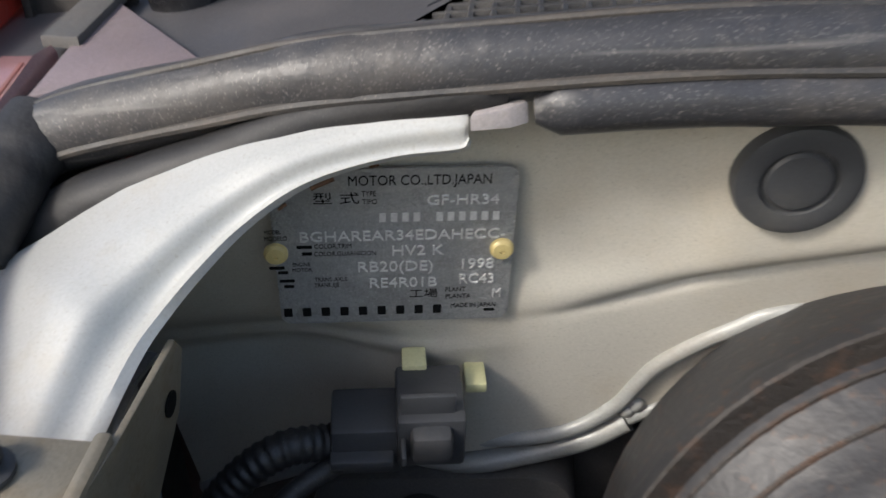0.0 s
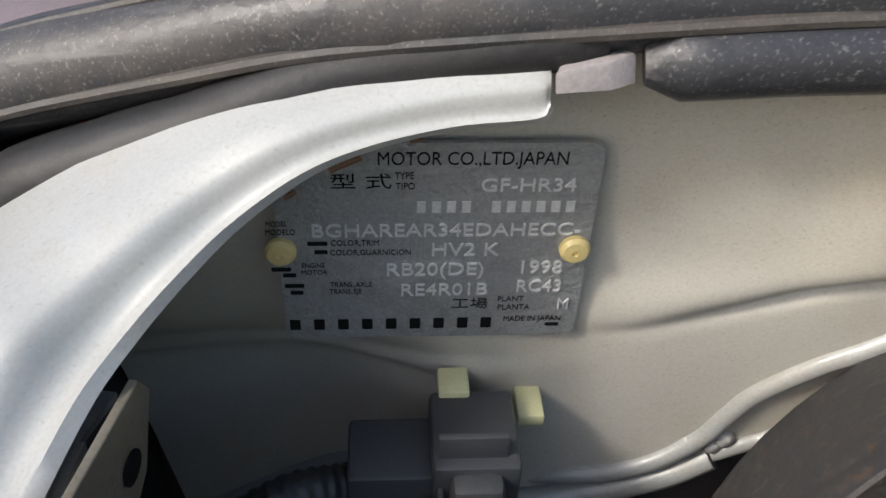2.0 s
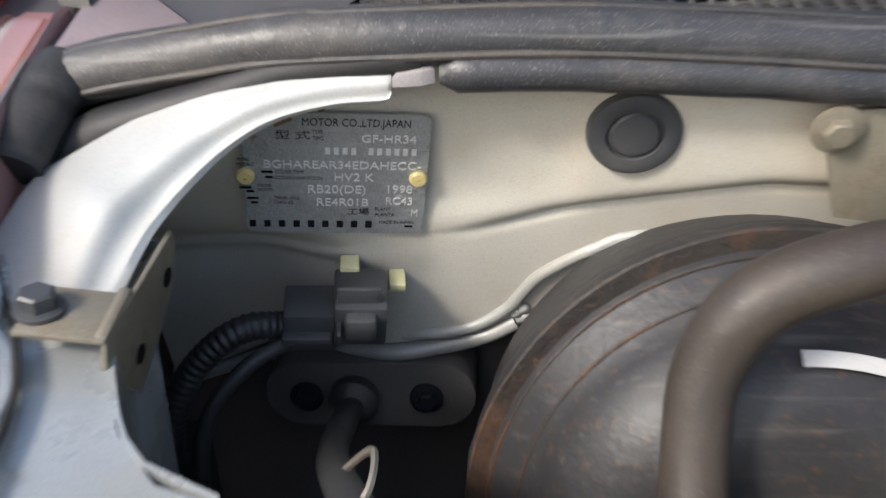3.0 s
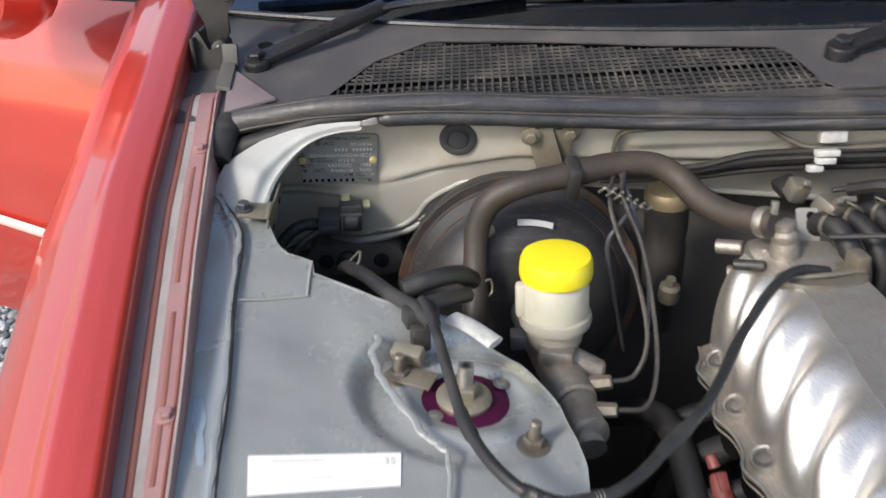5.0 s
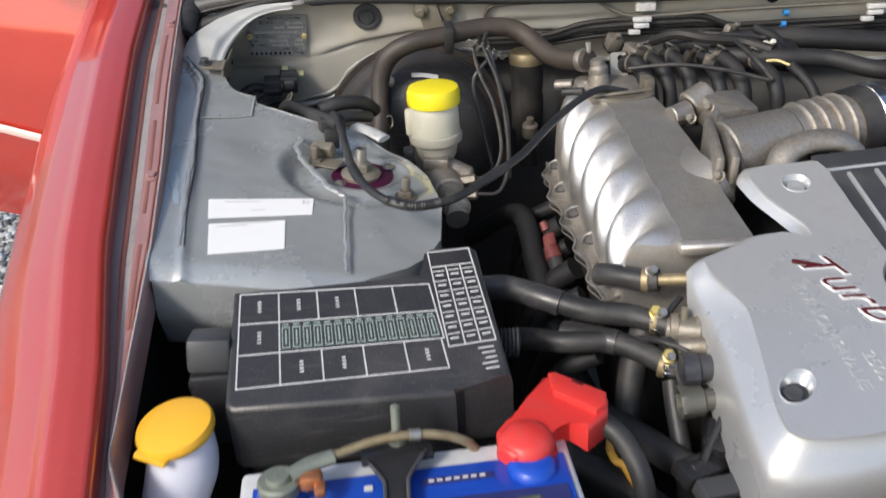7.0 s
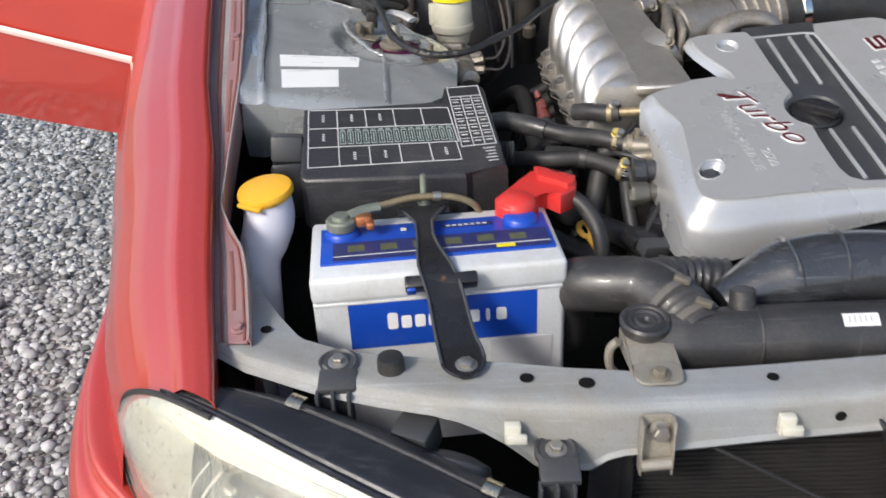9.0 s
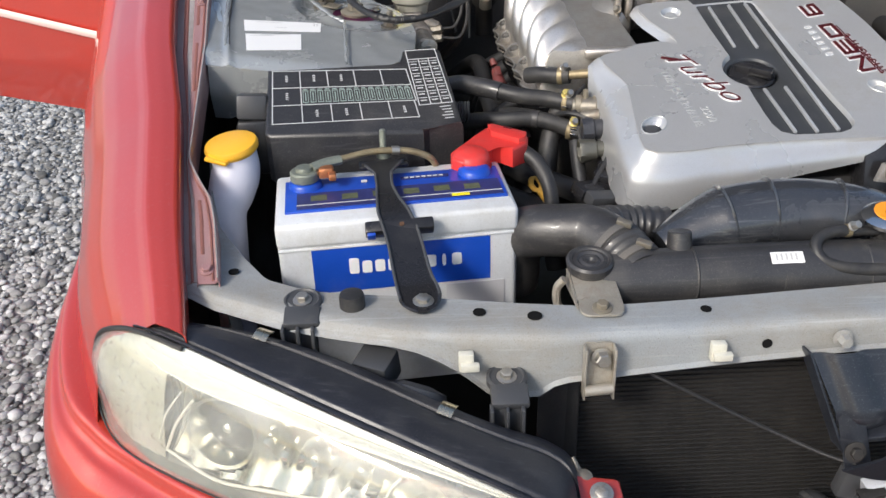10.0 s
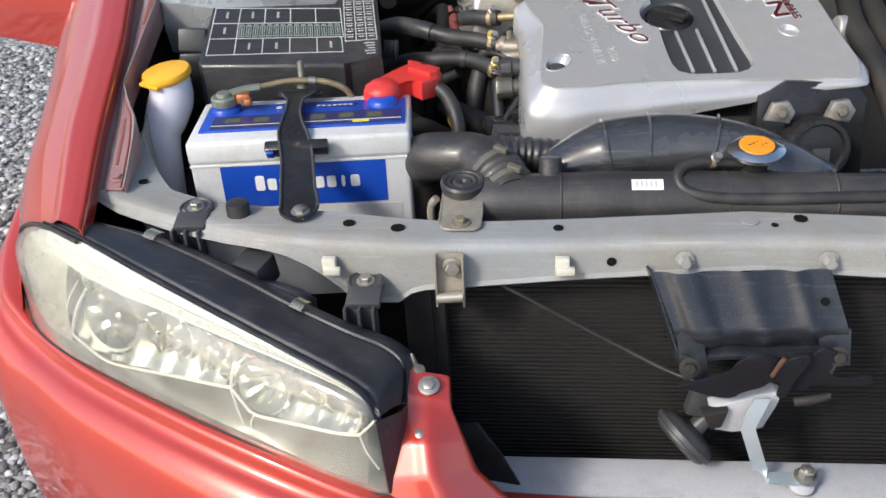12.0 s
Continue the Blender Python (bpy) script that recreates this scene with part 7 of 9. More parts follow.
def sunk(y):
    """Depth of the dark centre panel: deepest in front, running out at the back."""
    return 0.0010 + 0.0042 * min(1, max(0, (-0.10 - y) / 0.09))


def cover_shell():
    """Crowned top with rounded shoulders, then a wall of uneven depth."""
    t = B()
    n = 4
    c = Vector((0.58, -0.22))
    pts, sk = [], []
    m = len(OUT)
    for k in range(m):
        a, b = OUT[k], OUT[(k + 1) % m]
        for j in range(n):
            f = j / n
            pts.append(Vector((a[0] + (b[0] - a[0]) * f, a[1] + (b[1] - a[1]) * f)))
            sk.append(SKIRT[k] + (SKIRT[(k + 1) % m] - SKIRT[k]) * f)
    for _ in range(1):
        pts = [(pts[i - 1] + 2 * pts[i] + pts[(i + 1) % len(pts)]) / 4 for i in range(len(pts))]
    rings = []
    for inset, drop in ((0.030, 0.0), (0.027, 0.0008), (0.024, 0.0024), (0.012, 0.0105), (0.006, 0.0150), (0.002, 0.0205), (0.0, 0.027)):
        ring = []
        for p, s in zip(pts, sk):
            d = (c - p).normalized()
            q = p + d * min(inset, 0.45 * s + 0.004)
            dd = drop * min(1, s / 0.03) ** 1.6
            ring.append(t.verts.new((q.x, q.y, cover_z(q.x, q.y) - dd)))
        rings.append(ring)
    for low in (0.5, 1.0):
        rings.append([t.verts.new((p.x - (p - c).normalized().x * -0.004 * low, p.y, cover_z(p.x, p.y) - 0.027 * min(1, s / 0.03) ** 1.6 - max(0.004, s - 0.010) * low)) for p, s in zip(pts, sk)])
    k = len(pts)
    for a, b in zip(rings, rings[1:]):
        for i in range(k):
            t.faces.new((a[i], a[(i + 1) % k], b[(i + 1) % k], b[i]))
    # the openings: the sunk centre panel and the three screw wells
    edges = [t.edges.get((rings[0][i], rings[0][(i + 1) % k])) for i in range(k)]

    def loop(poly, depth):
        vs = [t.verts.new((x, y, cover_z(x, y) - (depth(y) if callable(depth) else depth))) for x, y in poly]
        return vs, [t.edges.new((vs[i], vs[(i + 1) % len(vs)])) for i in range(len(vs))]

    def bridge(a, b):
        for i in range(len(a)):
            t.faces.new((a[i], a[(i + 1) % len(a)], b[(i + 1) % len(a)], b[i]))

    a, e = loop(REC, 0)
    edges += e
    for d, f in ((0.0006, 0.25), (0.0016, 0.7), (0.0022, 1.3)):
        b, _ = loop(inset_loop(REC, d), lambda y: f * sunk(y))
        bridge(a, b)
        a = b
    for cx, cy, ra, rb, turn, dx, dy in WELLS:
        a, e = loop(oval(cx, cy, ra, rb, turn), 0)
        edges += e
        for f, dep in ((0.96, 0.0006), (0.90, 0.0026), (0.82, 0.0080)):
            b, _ = loop([(x + dx * (1 - f) * 3.4, y + dy * (1 - f) * 3.4) for x, y in oval(cx, cy, ra * f * (1 - 1.5 * max(0, 0.9 - f)), rb * f, turn)], dep)
            bridge(a, b)
            a = b
        t.faces.new(a)
    bmesh.ops.triangle_fill(t, use_beauty=True, use_dissolve=False, edges=edges)
    bmesh.ops.recalc_face_normals(t, faces=t.faces)
    return t


shell = part("shell", cover_shell(), M_COVER, cover, "silver moulded shell", 50)
nrm = Vector((-0.02, -0.28, 1)).normalized()
for face in shell.data.polygons:
    if abs(face.normal.dot(nrm)) > 0.9998:
        face.use_smooth = False


def on_cover(x, y, lift=0.0):
    return Vector((x, y, cover_z(x, y))) + nrm * lift


def cover_plate(name, poly, lo, hi, material, label="", bev=0.0):
    bm = B()
    prism(bm, poly, lambda x, y: cover_z(x, y) + lo, lambda x, y: cover_z(x, y) + hi, None, bev)
    return part(name, bm, material, cover, label)


t = B()
floor_loop = [t.verts.new((x, y, cover_z(x, y) - sunk(y))) for x, y in inset_loop(REC, 0.0012)]
well_loops = [[t.verts.new((x, y, cover_z(x, y) - sunk(y) - dep)) for x, y in oval(FILL[0] + 0.001, FILL[1], r, r, 0, 40)] for r, dep in ((0.0300, 0), (0.0288, 0.0010), (0.0280, 0.010))]
rim = [t.edges.new((l[i], l[(i + 1) % len(l)])) for l in (floor_loop, well_loops[0]) for i in range(len(l))]
for a, b in zip(well_loops, well_loops[1:]):
    for i in range(40):
        t.faces.new((a[i], a[(i + 1) % 40], b[(i + 1) % 40], b[i]))
t.faces.new(well_loops[-1])
bmesh.ops.triangle_fill(t, use_beauty=True, use_dissolve=False, edges=rim)
bmesh.ops.recalc_face_normals(t, faces=t.faces)
part("recess", t, M_RECESS, cover, "dark grey recessed centre panel", 50)
cover_plate("back_strip", [(0.617, -0.0765), (0.575, -0.0795), (0.531, -0.0825), (0.539, -0.1005), (0.565, -0.0985), (0.600, -0.0965), (0.613, -0.0985)], -0.003, 0.0006, M_RECESS, "dark rear end of the centre panel")
bm = B()
lathe(bm, [(0.0265, -0.012), (0.0265, -0.0045), (0.0250, -0.0030), (0.012, -0.0026)], on_cover(FILL[0] + 0.001, FILL[1], -0.004), nrm, 36)
part("filler_cap", bm, M_PLASTIC, cover, "black filler cap sunk in the panel")
bm = B()
gd = Vector((0.75, -0.66, 0))
box(bm, on_cover(FILL[0] + 0.002, FILL[1] - 0.002, -0.0015), (0.044, 0.011, 0.012), basis((0, 0, 0), gd, nrm.cross(gd)), 0.003)
part("filler_grip", bm, M_PLASTIC, cover)
for a, b in (((0.556, -0.108), (0.567, -0.190)), ((0.581, -0.106), (0.593, -0.194)), ((0.602, -0.104), (0.635, -0.349)), ((0.578, -0.272), (0.589, -0.349)), ((0.602, -0.270), (0.612, -0.350))):
    bm = B()
    p, q = on_cover(*a, 0.0012 - sunk(a[1])), on_cover(*b, 0.0012 - sunk(b[1]))
    d = (q - p)
    box(bm, (p + q) / 2, (d.length, 0.0034, 0.0040), basis((0, 0, 0), d, nrm.cross(d)), 0.0008)
    part("rib", bm, M_LETTER, cover, "dull silver raised rib")
for cx, cy, ra, rb, turn, dx, dy in WELLS:
    bm = B()
    lathe(bm, [(0.0078, -0.0080), (0.0078, -0.0032), (0.0062, -0.0026), (0.0034, -0.0034)], on_cover(cx + dx * 0.8, cy + dy * 0.8), nrm, 6 if cx < 0.5 else 18)
    part("well_screw", bm, M_GREYPL if cx < 0.5 else M_LETTER, cover, "screw head at the bottom of its well")
    bm = B()
    ring = oval(cx, cy, ra * 1.02, rb * 1.02, turn)
    tube(bm, [on_cover(x, y, 0.0001) for x, y in ring + ring[:1]], 0.0008, 6, 1)
    part("well_rim", bm, M_LETTER, cover, "bright rounded rim of the well")
    bm = B()
    prism(bm, oval(cx + dx * 0.6, cy + dy * 0.6, ra * 0.72, rb * 0.80, turn), lambda x, y: cover_z(x, y) - 0.0084, lambda x, y: cover_z(x, y) - 0.0060)
    part("well_floor", bm, M_RECESS if cx < 0.5 else M_BEZEL, cover, "floor of the well, its shade put into a dark colour")
tr = Vector((0.50, -0.866, 0))
tr = (tr - nrm * tr.dot(nrm)).normalized()
tu = nrm.cross(tr)
p = on_cover(0.4735, -0.205, 0.0004)
lettering("badge_edge", "Turbo", 0.036, basis(p - nrm * 0.0002, tr, tu) @ Matrix(((1, 0.6, 0, 0), (0, 1, 0, 0), (0, 0, 1, 0), (0, 0, 0, 1))), M_BADGE, cover, 0.0009, 1.22, fat=0.0006)
lettering("badge", "Turbo", 0.036, basis(p, tr, tu) @ Matrix(((1, 0.6, 0, 0), (0, 1, 0, 0), (0, 0, 1, 0), (0, 0, 0, 1))), M_CRIMSON, cover, 0.0012, 1.22, fat=-0.0004)
bm = B()
box(bm, on_cover(0.4855, -0.2125, 0.001), (0.024, 0.004, 0.002), basis((0, 0, 0), tr.lerp(tu, 0.45), tu), 0.0008)
part("badge_stroke", bm, M_CRIMSON, cover)
wr = Vector((0.158, -0.987, 0))
wr = (wr - nrm * wr.dot(nrm)).normalized()
for words, x, y, squeeze in (("TWIN CAM 24VALVE", 0.4680, -0.233, 0.86), ("2500", 0.4975, -0.303, 1.0)):
    lettering("embossed_line", words, 0.0135, basis(on_cover(x, y, 0.0002), wr, nrm.cross(wr)), M_LETTER, cover, 0.0007, squeeze)
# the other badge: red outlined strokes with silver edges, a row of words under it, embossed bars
br = Vector((-0.19, 0.98, 0))
br = (br - nrm * br.dot(nrm)).normalized()
bu = nrm.cross(br)
STROKES = ([(-0.0135, 0, 0.0045, 0.018, 0), (0, 0, 0.0045, 0.029, 54), (0.0125, 0.0, 0.0045, 0.018, 0)],
           [(-0.0125, 0, 0.0045, 0.019, 0), (0, 0.0075, 0.028, 0.0042, 0), (0, 0, 0.028, 0.0036, 0), (0, -0.0075, 0.028, 0.0042, 0)],
           [(-0.0125, 0, 0.0045, 0.018, 0), (0.0125, 0, 0.0045, 0.018, 0), (0, 0.0072, 0.028, 0.0042, 0), (0, -0.0072, 0.028, 0.0042, 0)],
           [(-0.0105, 0, 0.0045, 0.020, 0), (0.0105, -0.005, 0.0045, 0.010, 0), (0, 0.0085, 0.024, 0.0042, 0), (0, -0.0005, 0.022, 0.0036, 0), (0, -0.0085, 0.024, 0.0042, 0)])
for (x, y), strokes in zip(((0.698, -0.241), (0.692, -0.2075), (0.686, -0.174), (0.677, -0.128)), STROKES):
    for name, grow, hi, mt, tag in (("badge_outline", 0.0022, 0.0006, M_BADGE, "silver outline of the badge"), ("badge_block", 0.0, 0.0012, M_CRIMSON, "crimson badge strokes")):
        bm = B()
        for sx, sy, w, h, turn in strokes:
            prism(bm, round_poly(w + grow, h + grow, 0.0008, 2), -0.001, hi, basis(on_cover(x, y, 0.0004), br, bu) @ Matrix.Translation((sx, sy, 0)) @ Matrix.Rotation(radians(turn), 4, "Z"))
        part(name, bm, mt, cover, tag)
for off in (0.0010, 0.0040):
    bm = B()
    prism(bm, round_poly(0.102, 0.0012, 0.0003, 1), -0.001, 0.0008, basis(on_cover(0.7020 + off, -0.2110, 0.0003), br, bu))
    part("badge_line", bm, M_CRIMSON, cover, "thin crimson line under the badge")
lettering("badge_line_text", "STRAIGHT 6", 0.0125, basis(on_cover(0.7215, -0.2605, 0.0004), br, bu), M_CRIMSON, cover, 0.0008, 1.25)
lettering("badge_text_edge", "STRAIGHT 6", 0.0125, basis(on_cover(0.7221, -0.2600, 0.0002), br, bu), M_BADGE, cover, 0.0007, 1.25, fat=0.0003)
for k in range(6):
    bm = B()
    prism(bm, round_poly(0.0055, 0.0085, 0.001, 2), -0.001, 0.0007, basis(on_cover(0.6685 - 0.0012 * k, -0.219 + 0.0112 * k, 0.0002), br, bu))
    part("embossed_bar", bm, M_BADGE, cover)
bm = B()
rod(bm, (0.765, -0.245, 0.770), (0.785, -0.243, 0.768), 0.016, 0.017, 20, 0.002)
part("side_boss", bm, M_COVER, cover)

# ---- coolant hoses beside the fuse box ----
def hose(name, pts, r, label, clamps=(), material=None):
    h = thing(name, pts[len(pts) // 2], label, "hose")
    bm = B()
    tube(bm, pts, r, 16, 8, lambda s: 1 + 0.012 * math.sin(s * 90) + 0.015 * noise.noise((s * 60, r * 300, 4)))
    part("rubber", bm, material or M_HOSE, h)
    for c, axis in clamps:
        bm = B()
        lathe(bm, [(r * 1.04, -0.003), (r * 1.08, -0.0025), (r * 1.08, 0.0025), (r * 1.04, 0.003)], c, axis, 22)
        cl = part("clamp_band", bm, M_GOLD, h, "yellow passivated hose clamp")
        bm = B()
        hexbolt(bm, Vector(c) + Vector((0.002, -0.004, r * 1.1)), (0.2, -0.7, 0.6), 0.004, 0.008, 1.2)
        part("clamp_screw", bm, M_STEEL, cl)
    return h


hose_a = hose("coolant_hose", [(0.19, -0.13, 0.735), (0.235, -0.155, 0.757), (0.27, -0.180, 0.760), (0.31, -0.198, 0.755), (0.345, -0.205, 0.752), (0.375, -0.222, 0.7505)], 0.0098, "black coolant hose with a screw clamp by the manifold", [((0.364, -0.215, 0.751), (1, -0.45, 0))])
hose_b = hose("coolant_hose", [(0.19, -0.16, 0.69), (0.244, -0.175, 0.714), (0.29, -0.205, 0.728), (0.334, -0.212, 0.729), (0.378, -0.25, 0.726)], 0.0098, "black coolant hose with a screw clamp under its neighbour", [((0.366, -0.243, 0.7265), (1, -0.5, -0.1))])
hose("bypass_hose", [(0.325, -0.155, 0.765), (0.34, -0.168, 0.770), (0.358, -0.180, 0.772), (0.372, -0.186, 0.774)], 0.010, "short black bypass hose under the manifold", [((0.362, -0.182, 0.7725), (1, -0.4, 0.1))])
for ha, pts in ((hose_a, [(0.19, -0.13, 0.735), (0.235, -0.155, 0.757), (0.27, -0.180, 0.760), (0.288, -0.190, 0.758)]), (hose_b, [(0.29, -0.188, 0.726), (0.312, -0.200, 0.7285), (0.334, -0.212, 0.729)])):
    bm = B()
    tube(bm, pts, 0.0112, 16, 8, lambda s: 1 + 0.02 * noise.noise((s * 90, 3, 1)))
    part("sleeve", bm, M_DUSTRUB, ha, "dusty protective sleeve")
fit = thing("coolant_fittings", (0.385, -0.23, 0.74), "cluster of metal pipes and plugs beside the engine cover", "pipe")
for a, b, r, mt in (((0.368, -0.185, 0.774), (0.405, -0.196, 0.779), 0.0055, M_GOLD), ((0.372, -0.222, 0.748), (0.40, -0.232, 0.750), 0.012, M_RUSTY), ((0.378, -0.25, 0.725), (0.40, -0.258, 0.722), 0.0125, M_HOSE),
                    ((0.385, -0.21, 0.70), (0.385, -0.215, 0.745), 0.016, M_ALUROUGH)):
    bm = B()
    rod(bm, a, b, r, None, 18, 0.0015)
    part("fitting", bm, mt, fit)
bm = B()
tube(bm, [(0.372, -0.25, 0.715), (0.372, -0.265, 0.70), (0.375, -0.30, 0.66), (0.375, -0.33, 0.60)], 0.008, 12, 6)
part("dark_cable", bm, M_HOSE, fit)
bm = B()
tube(bm, [(0.36, -0.20, 0.74), (0.345, -0.22, 0.70), (0.34, -0.25, 0.64), (0.35, -0.28, 0.56)], 0.012, 12, 6)
part("dark_cable", bm, M_HOSE, fit)
bm = B()
tube(bm, [(0.30, -0.20, 0.66), (0.34, -0.26, 0.67), (0.38, -0.32, 0.675), (0.41, -0.35, 0.66)], 0.013, 12, 6)
part("dark_cable", bm, M_HOSE, fit)
bm = B()
tube(bm, [(0.20, -0.22, 0.68), (0.26, -0.25, 0.66), (0.31, -0.30, 0.66), (0.345, -0.34, 0.66), (0.37, -0.37, 0.64)], 0.014, 14, 6, lambda s: 1 + 0.05 * math.sin(s * 900))
part("dark_cable", bm, M_HOSE, fit)
# grey ribbed connector, open towards the wing, and the black plug above it
conn = (Vector((0.371, -0.281, 0.7165)), Vector((1, 0.05, 0.05)).normalized())
bm = B()
lathe(bm, [(0.0095, 0.008), (0.0105, 0.0), (0.0125, -0.0005), (0.0130, 0.001), (0.0125, 0.006), (0.0122, 0.018), (0.0095, 0.020), (0.0085, 0.034)], conn[0], conn[1], 24, lambda a, h: 1 + (0.10 if math.cos(6 * a) > 0.6 and h < 0.017 else 0))
part("open_connector", bm, M_BEZEL, fit, "grey ribbed plastic connector with an open mouth")
bm = B()
lathe(bm, [(0.0096, 0.006), (0.002, 0.0065)], conn[0], conn[1], 20)
part("connector_mouth", bm, M_INKHOLE, fit)
bm = B()
lathe(bm, [(0.0060, -0.001), (0.0125, 0.0), (0.0130, 0.004), (0.0130, 0.012), (0.0110, 0.014), (0.0110, 0.026)], (0.376, -0.263, 0.735), (1, 0.02, 0.05), 20, lambda a, h: 1 + (0.07 if math.cos(8 * a) > 0.3 and h < 0.013 else 0))
part("black_plug", bm, M_LAMPBLK, fit, "ribbed black plug")
bm = B()
lathe(bm, [(0.0085, 0.0), (0.0120, 0.002), (0.0120, 0.008), (0.0090, 0.010), (0.0090, 0.020), (0.0125, 0.022), (0.0125, 0.028)], (0.373, -0.223, 0.7505), (1, -0.22, 0.0), 22)
rod(bm, (0.385, -0.226, 0.760), (0.385, -0.226, 0.770), 0.0035, 0.003, 8)
part("water_outlet", bm, M_TAN, fit, "stained cast water outlet")
bm = B()
rod(bm, (0.378, -0.240, 0.742), (0.400, -0.246, 0.745), 0.0075, 0.0085, 14, 0.001)
part("lower_outlet", bm, M_RUSTY, fit)
for p in ((0.3635, -0.2165, 0.7605), (0.3690, -0.2475, 0.7375)):
    bm = B()
    hexbolt(bm, p, (-0.1, -0.5, 0.85), 0.0048, 0.0065, 1.15)
    part("clamp_bolt", bm, M_CAPB, fit, "yellow zinc clamp bolt")
    bm = B()
    box(bm, Vector(p) + Vector((0.001, -0.006, -0.006)), (0.013, 0.003, 0.0035), pose(0, 0, 0, 10, 8, -10), 0.0008)
    box(bm, Vector(p) + Vector((0.001, -0.0085, -0.012)), (0.014, 0.003, 0.0028), pose(0, 0, 0, 10, 12, -10), 0.0008)
    part("clamp_ear", bm, M_CHROME, fit, "bright ears of the clamp")
for p, s, r, mt in (((0.372, -0.205, 0.735), (0.018, 0.022, 0.016), -10, M_DARK), ((0.395, -0.305, 0.696), (0.018, 0.032, 0.020), -15, M_PLASTIC), ((0.378, -0.328, 0.690), (0.044, 0.022, 0.014), 30, M_PLASTIC)):
    bm = B()
    box(bm, p, s, pose(0, 0, 0, 12, 10, r), 0.003)
    rod(bm, Vector(p) + Vector((0, 0, 0.004)), Vector(p) + Vector((-0.010, -0.008, 0.007)), 0.005, 0.004, 10, 0.0008)
    part("fitting", bm, mt, fit)
for pts in ([(0.35, -0.215, 0.735), (0.365, -0.235, 0.745), (0.385, -0.25, 0.742), (0.40, -0.27, 0.72)], [(0.388, -0.20, 0.765), (0.375, -0.215, 0.757), (0.372, -0.24, 0.742), (0.378, -0.27, 0.715)], [(0.40, -0.30, 0.715), (0.385, -0.32, 0.70), (0.37, -0.345, 0.685)]):
    bm = B()
    tube(bm, pts, 0.003, 8, 6)
    part("wire", bm, M_HOSE, fit)
dip = thing("dipstick_ring", (0.320, -0.300, 0.68), "amber plastic dipstick loop", "dipstick")
bm = B()
tube(bm, [(0.314, -0.298, 0.685), (0.316, -0.288, 0.687), (0.322, -0.287, 0.687), (0.326, -0.300, 0.685), (0.325, -0.309, 0.683), (0.318, -0.308, 0.683), (0.314, -0.298, 0.685)], 0.0034, 8, 6, flat=0.55)
rod(bm, (0.323, -0.307, 0.682), (0.330, -0.330, 0.676), 0.0042, 0.0036, 12)
part("loop", bm, M_AMBER, dip)
plugs = thing("wiring_plugs", (0.40, -0.36, 0.69), "dark wiring plugs in front of the engine", "plug")
for p, s, r in (((0.385, -0.352, 0.690), (0.034, 0.018, 0.014), 20), ((0.398, -0.375, 0.680), (0.030, 0.016, 0.014), -10), ((0.428, -0.392, 0.682), (0.024, 0.018, 0.014), 15)):
    bm = B()
    box(bm, p, s, pose(0, 0, 0, 10, 10, r), 0.002)
    part("plug", bm, M_GREYPL, plugs)

# ---- fuse box ----
fuse = thing("fuse_box", (0.12, -0.25, 0.76), "black fuse box with a pale printed fuse chart on its lid", "fuse box")


def lid_z(x, y):
    return 0.805 - 0.085 * (x - 0.024) + 0.36 * (y + 0.226)


LID = [(0.018, -0.222), (0.172, -0.206), (0.172, -0.178), (0.178, -0.173), (0.210, -0.169), (0.217, -0.173), (0.238, -0.296), (0.200, -0.302), (0.194, -0.310), (0.030, -0.327), (0.024, -0.322)]
bm = B()
prism(bm, LID, lambda x, y: lid_z(x, y) - 0.055, lambda x, y: lid_z(x, y), None, 0.004, 3)
lid = part("lid", bm, M_FUSE, fuse, "black plastic lid", 30)
bm = B()
prism(bm, [(0.024, -0.226), (0.21, -0.176), (0.228, -0.288), (0.034, -0.316)], 0.60, lambda x, y: lid_z(x, y) - 0.05)
part("base", bm, M_FUSE, fuse)
bm = B()
box(bm, (0.003, -0.262, 0.778), (0.034, 0.034, 0.028), pose(0, 0, 0, -15, 5, 5), 0.004)
part("relay_block", bm, M_GREYPL, fuse, "dark grey relay box")
bm = B()
box(bm, (0.006, -0.268, 0.735), (0.040, 0.040, 0.062), pose(0, 0, 0, -8, 0, 5), 0.004)
box(bm, (-0.010, -0.276, 0.757), (0.010, 0.012, 0.010), pose(0, 0, 0, 0, 0, 5), 0.002)
part("relay_base", bm, M_PLASTIC, fuse)
bm = B()
for k in range(5):
    lathe(bm, [(0.011, -0.0015), (0.013, 0), (0.011, 0.0015)], (0.232 + 0.0035 * k, -0.236, 0.752), (1, 0, -0.1), 16)
part("corrugated_outlet", bm, M_GREYPL, fuse)
GA, GB_, GC, GD = (0.024, -0.226), (0.176, -0.2115), (0.1925, -0.2885), (0.031, -0.3105)


def chart(u, v):
    x = (GA[0] * (1 - u) + GB_[0] * u) * (1 - v) + (GD[0] * (1 - u) + GC[0] * u) * v
    y = (GA[1] * (1 - u) + GB_[1] * u) * (1 - v) + (GD[1] * (1 - u) + GC[1] * u) * v
    return Vector((x, y, lid_z(x, y) + 0.0006))


def chart2(u, v):
    a, b, c, d = (0.1755, -0.1795), (0.2105, -0.1735), (0.2275, -0.263), (0.1905, -0.2705)
    x = (a[0] * (1 - u) + b[0] * u) * (1 - v) + (d[0] * (1 - u) + c[0] * u) * v
    y = (a[1] * (1 - u) + b[1] * u) * (1 - v) + (d[1] * (1 - u) + c[1] * u) * v
    return Vector((x, y, lid_z(x, y) + 0.0006))


lid_n = Vector((0.085, -0.36, 1)).normalized()


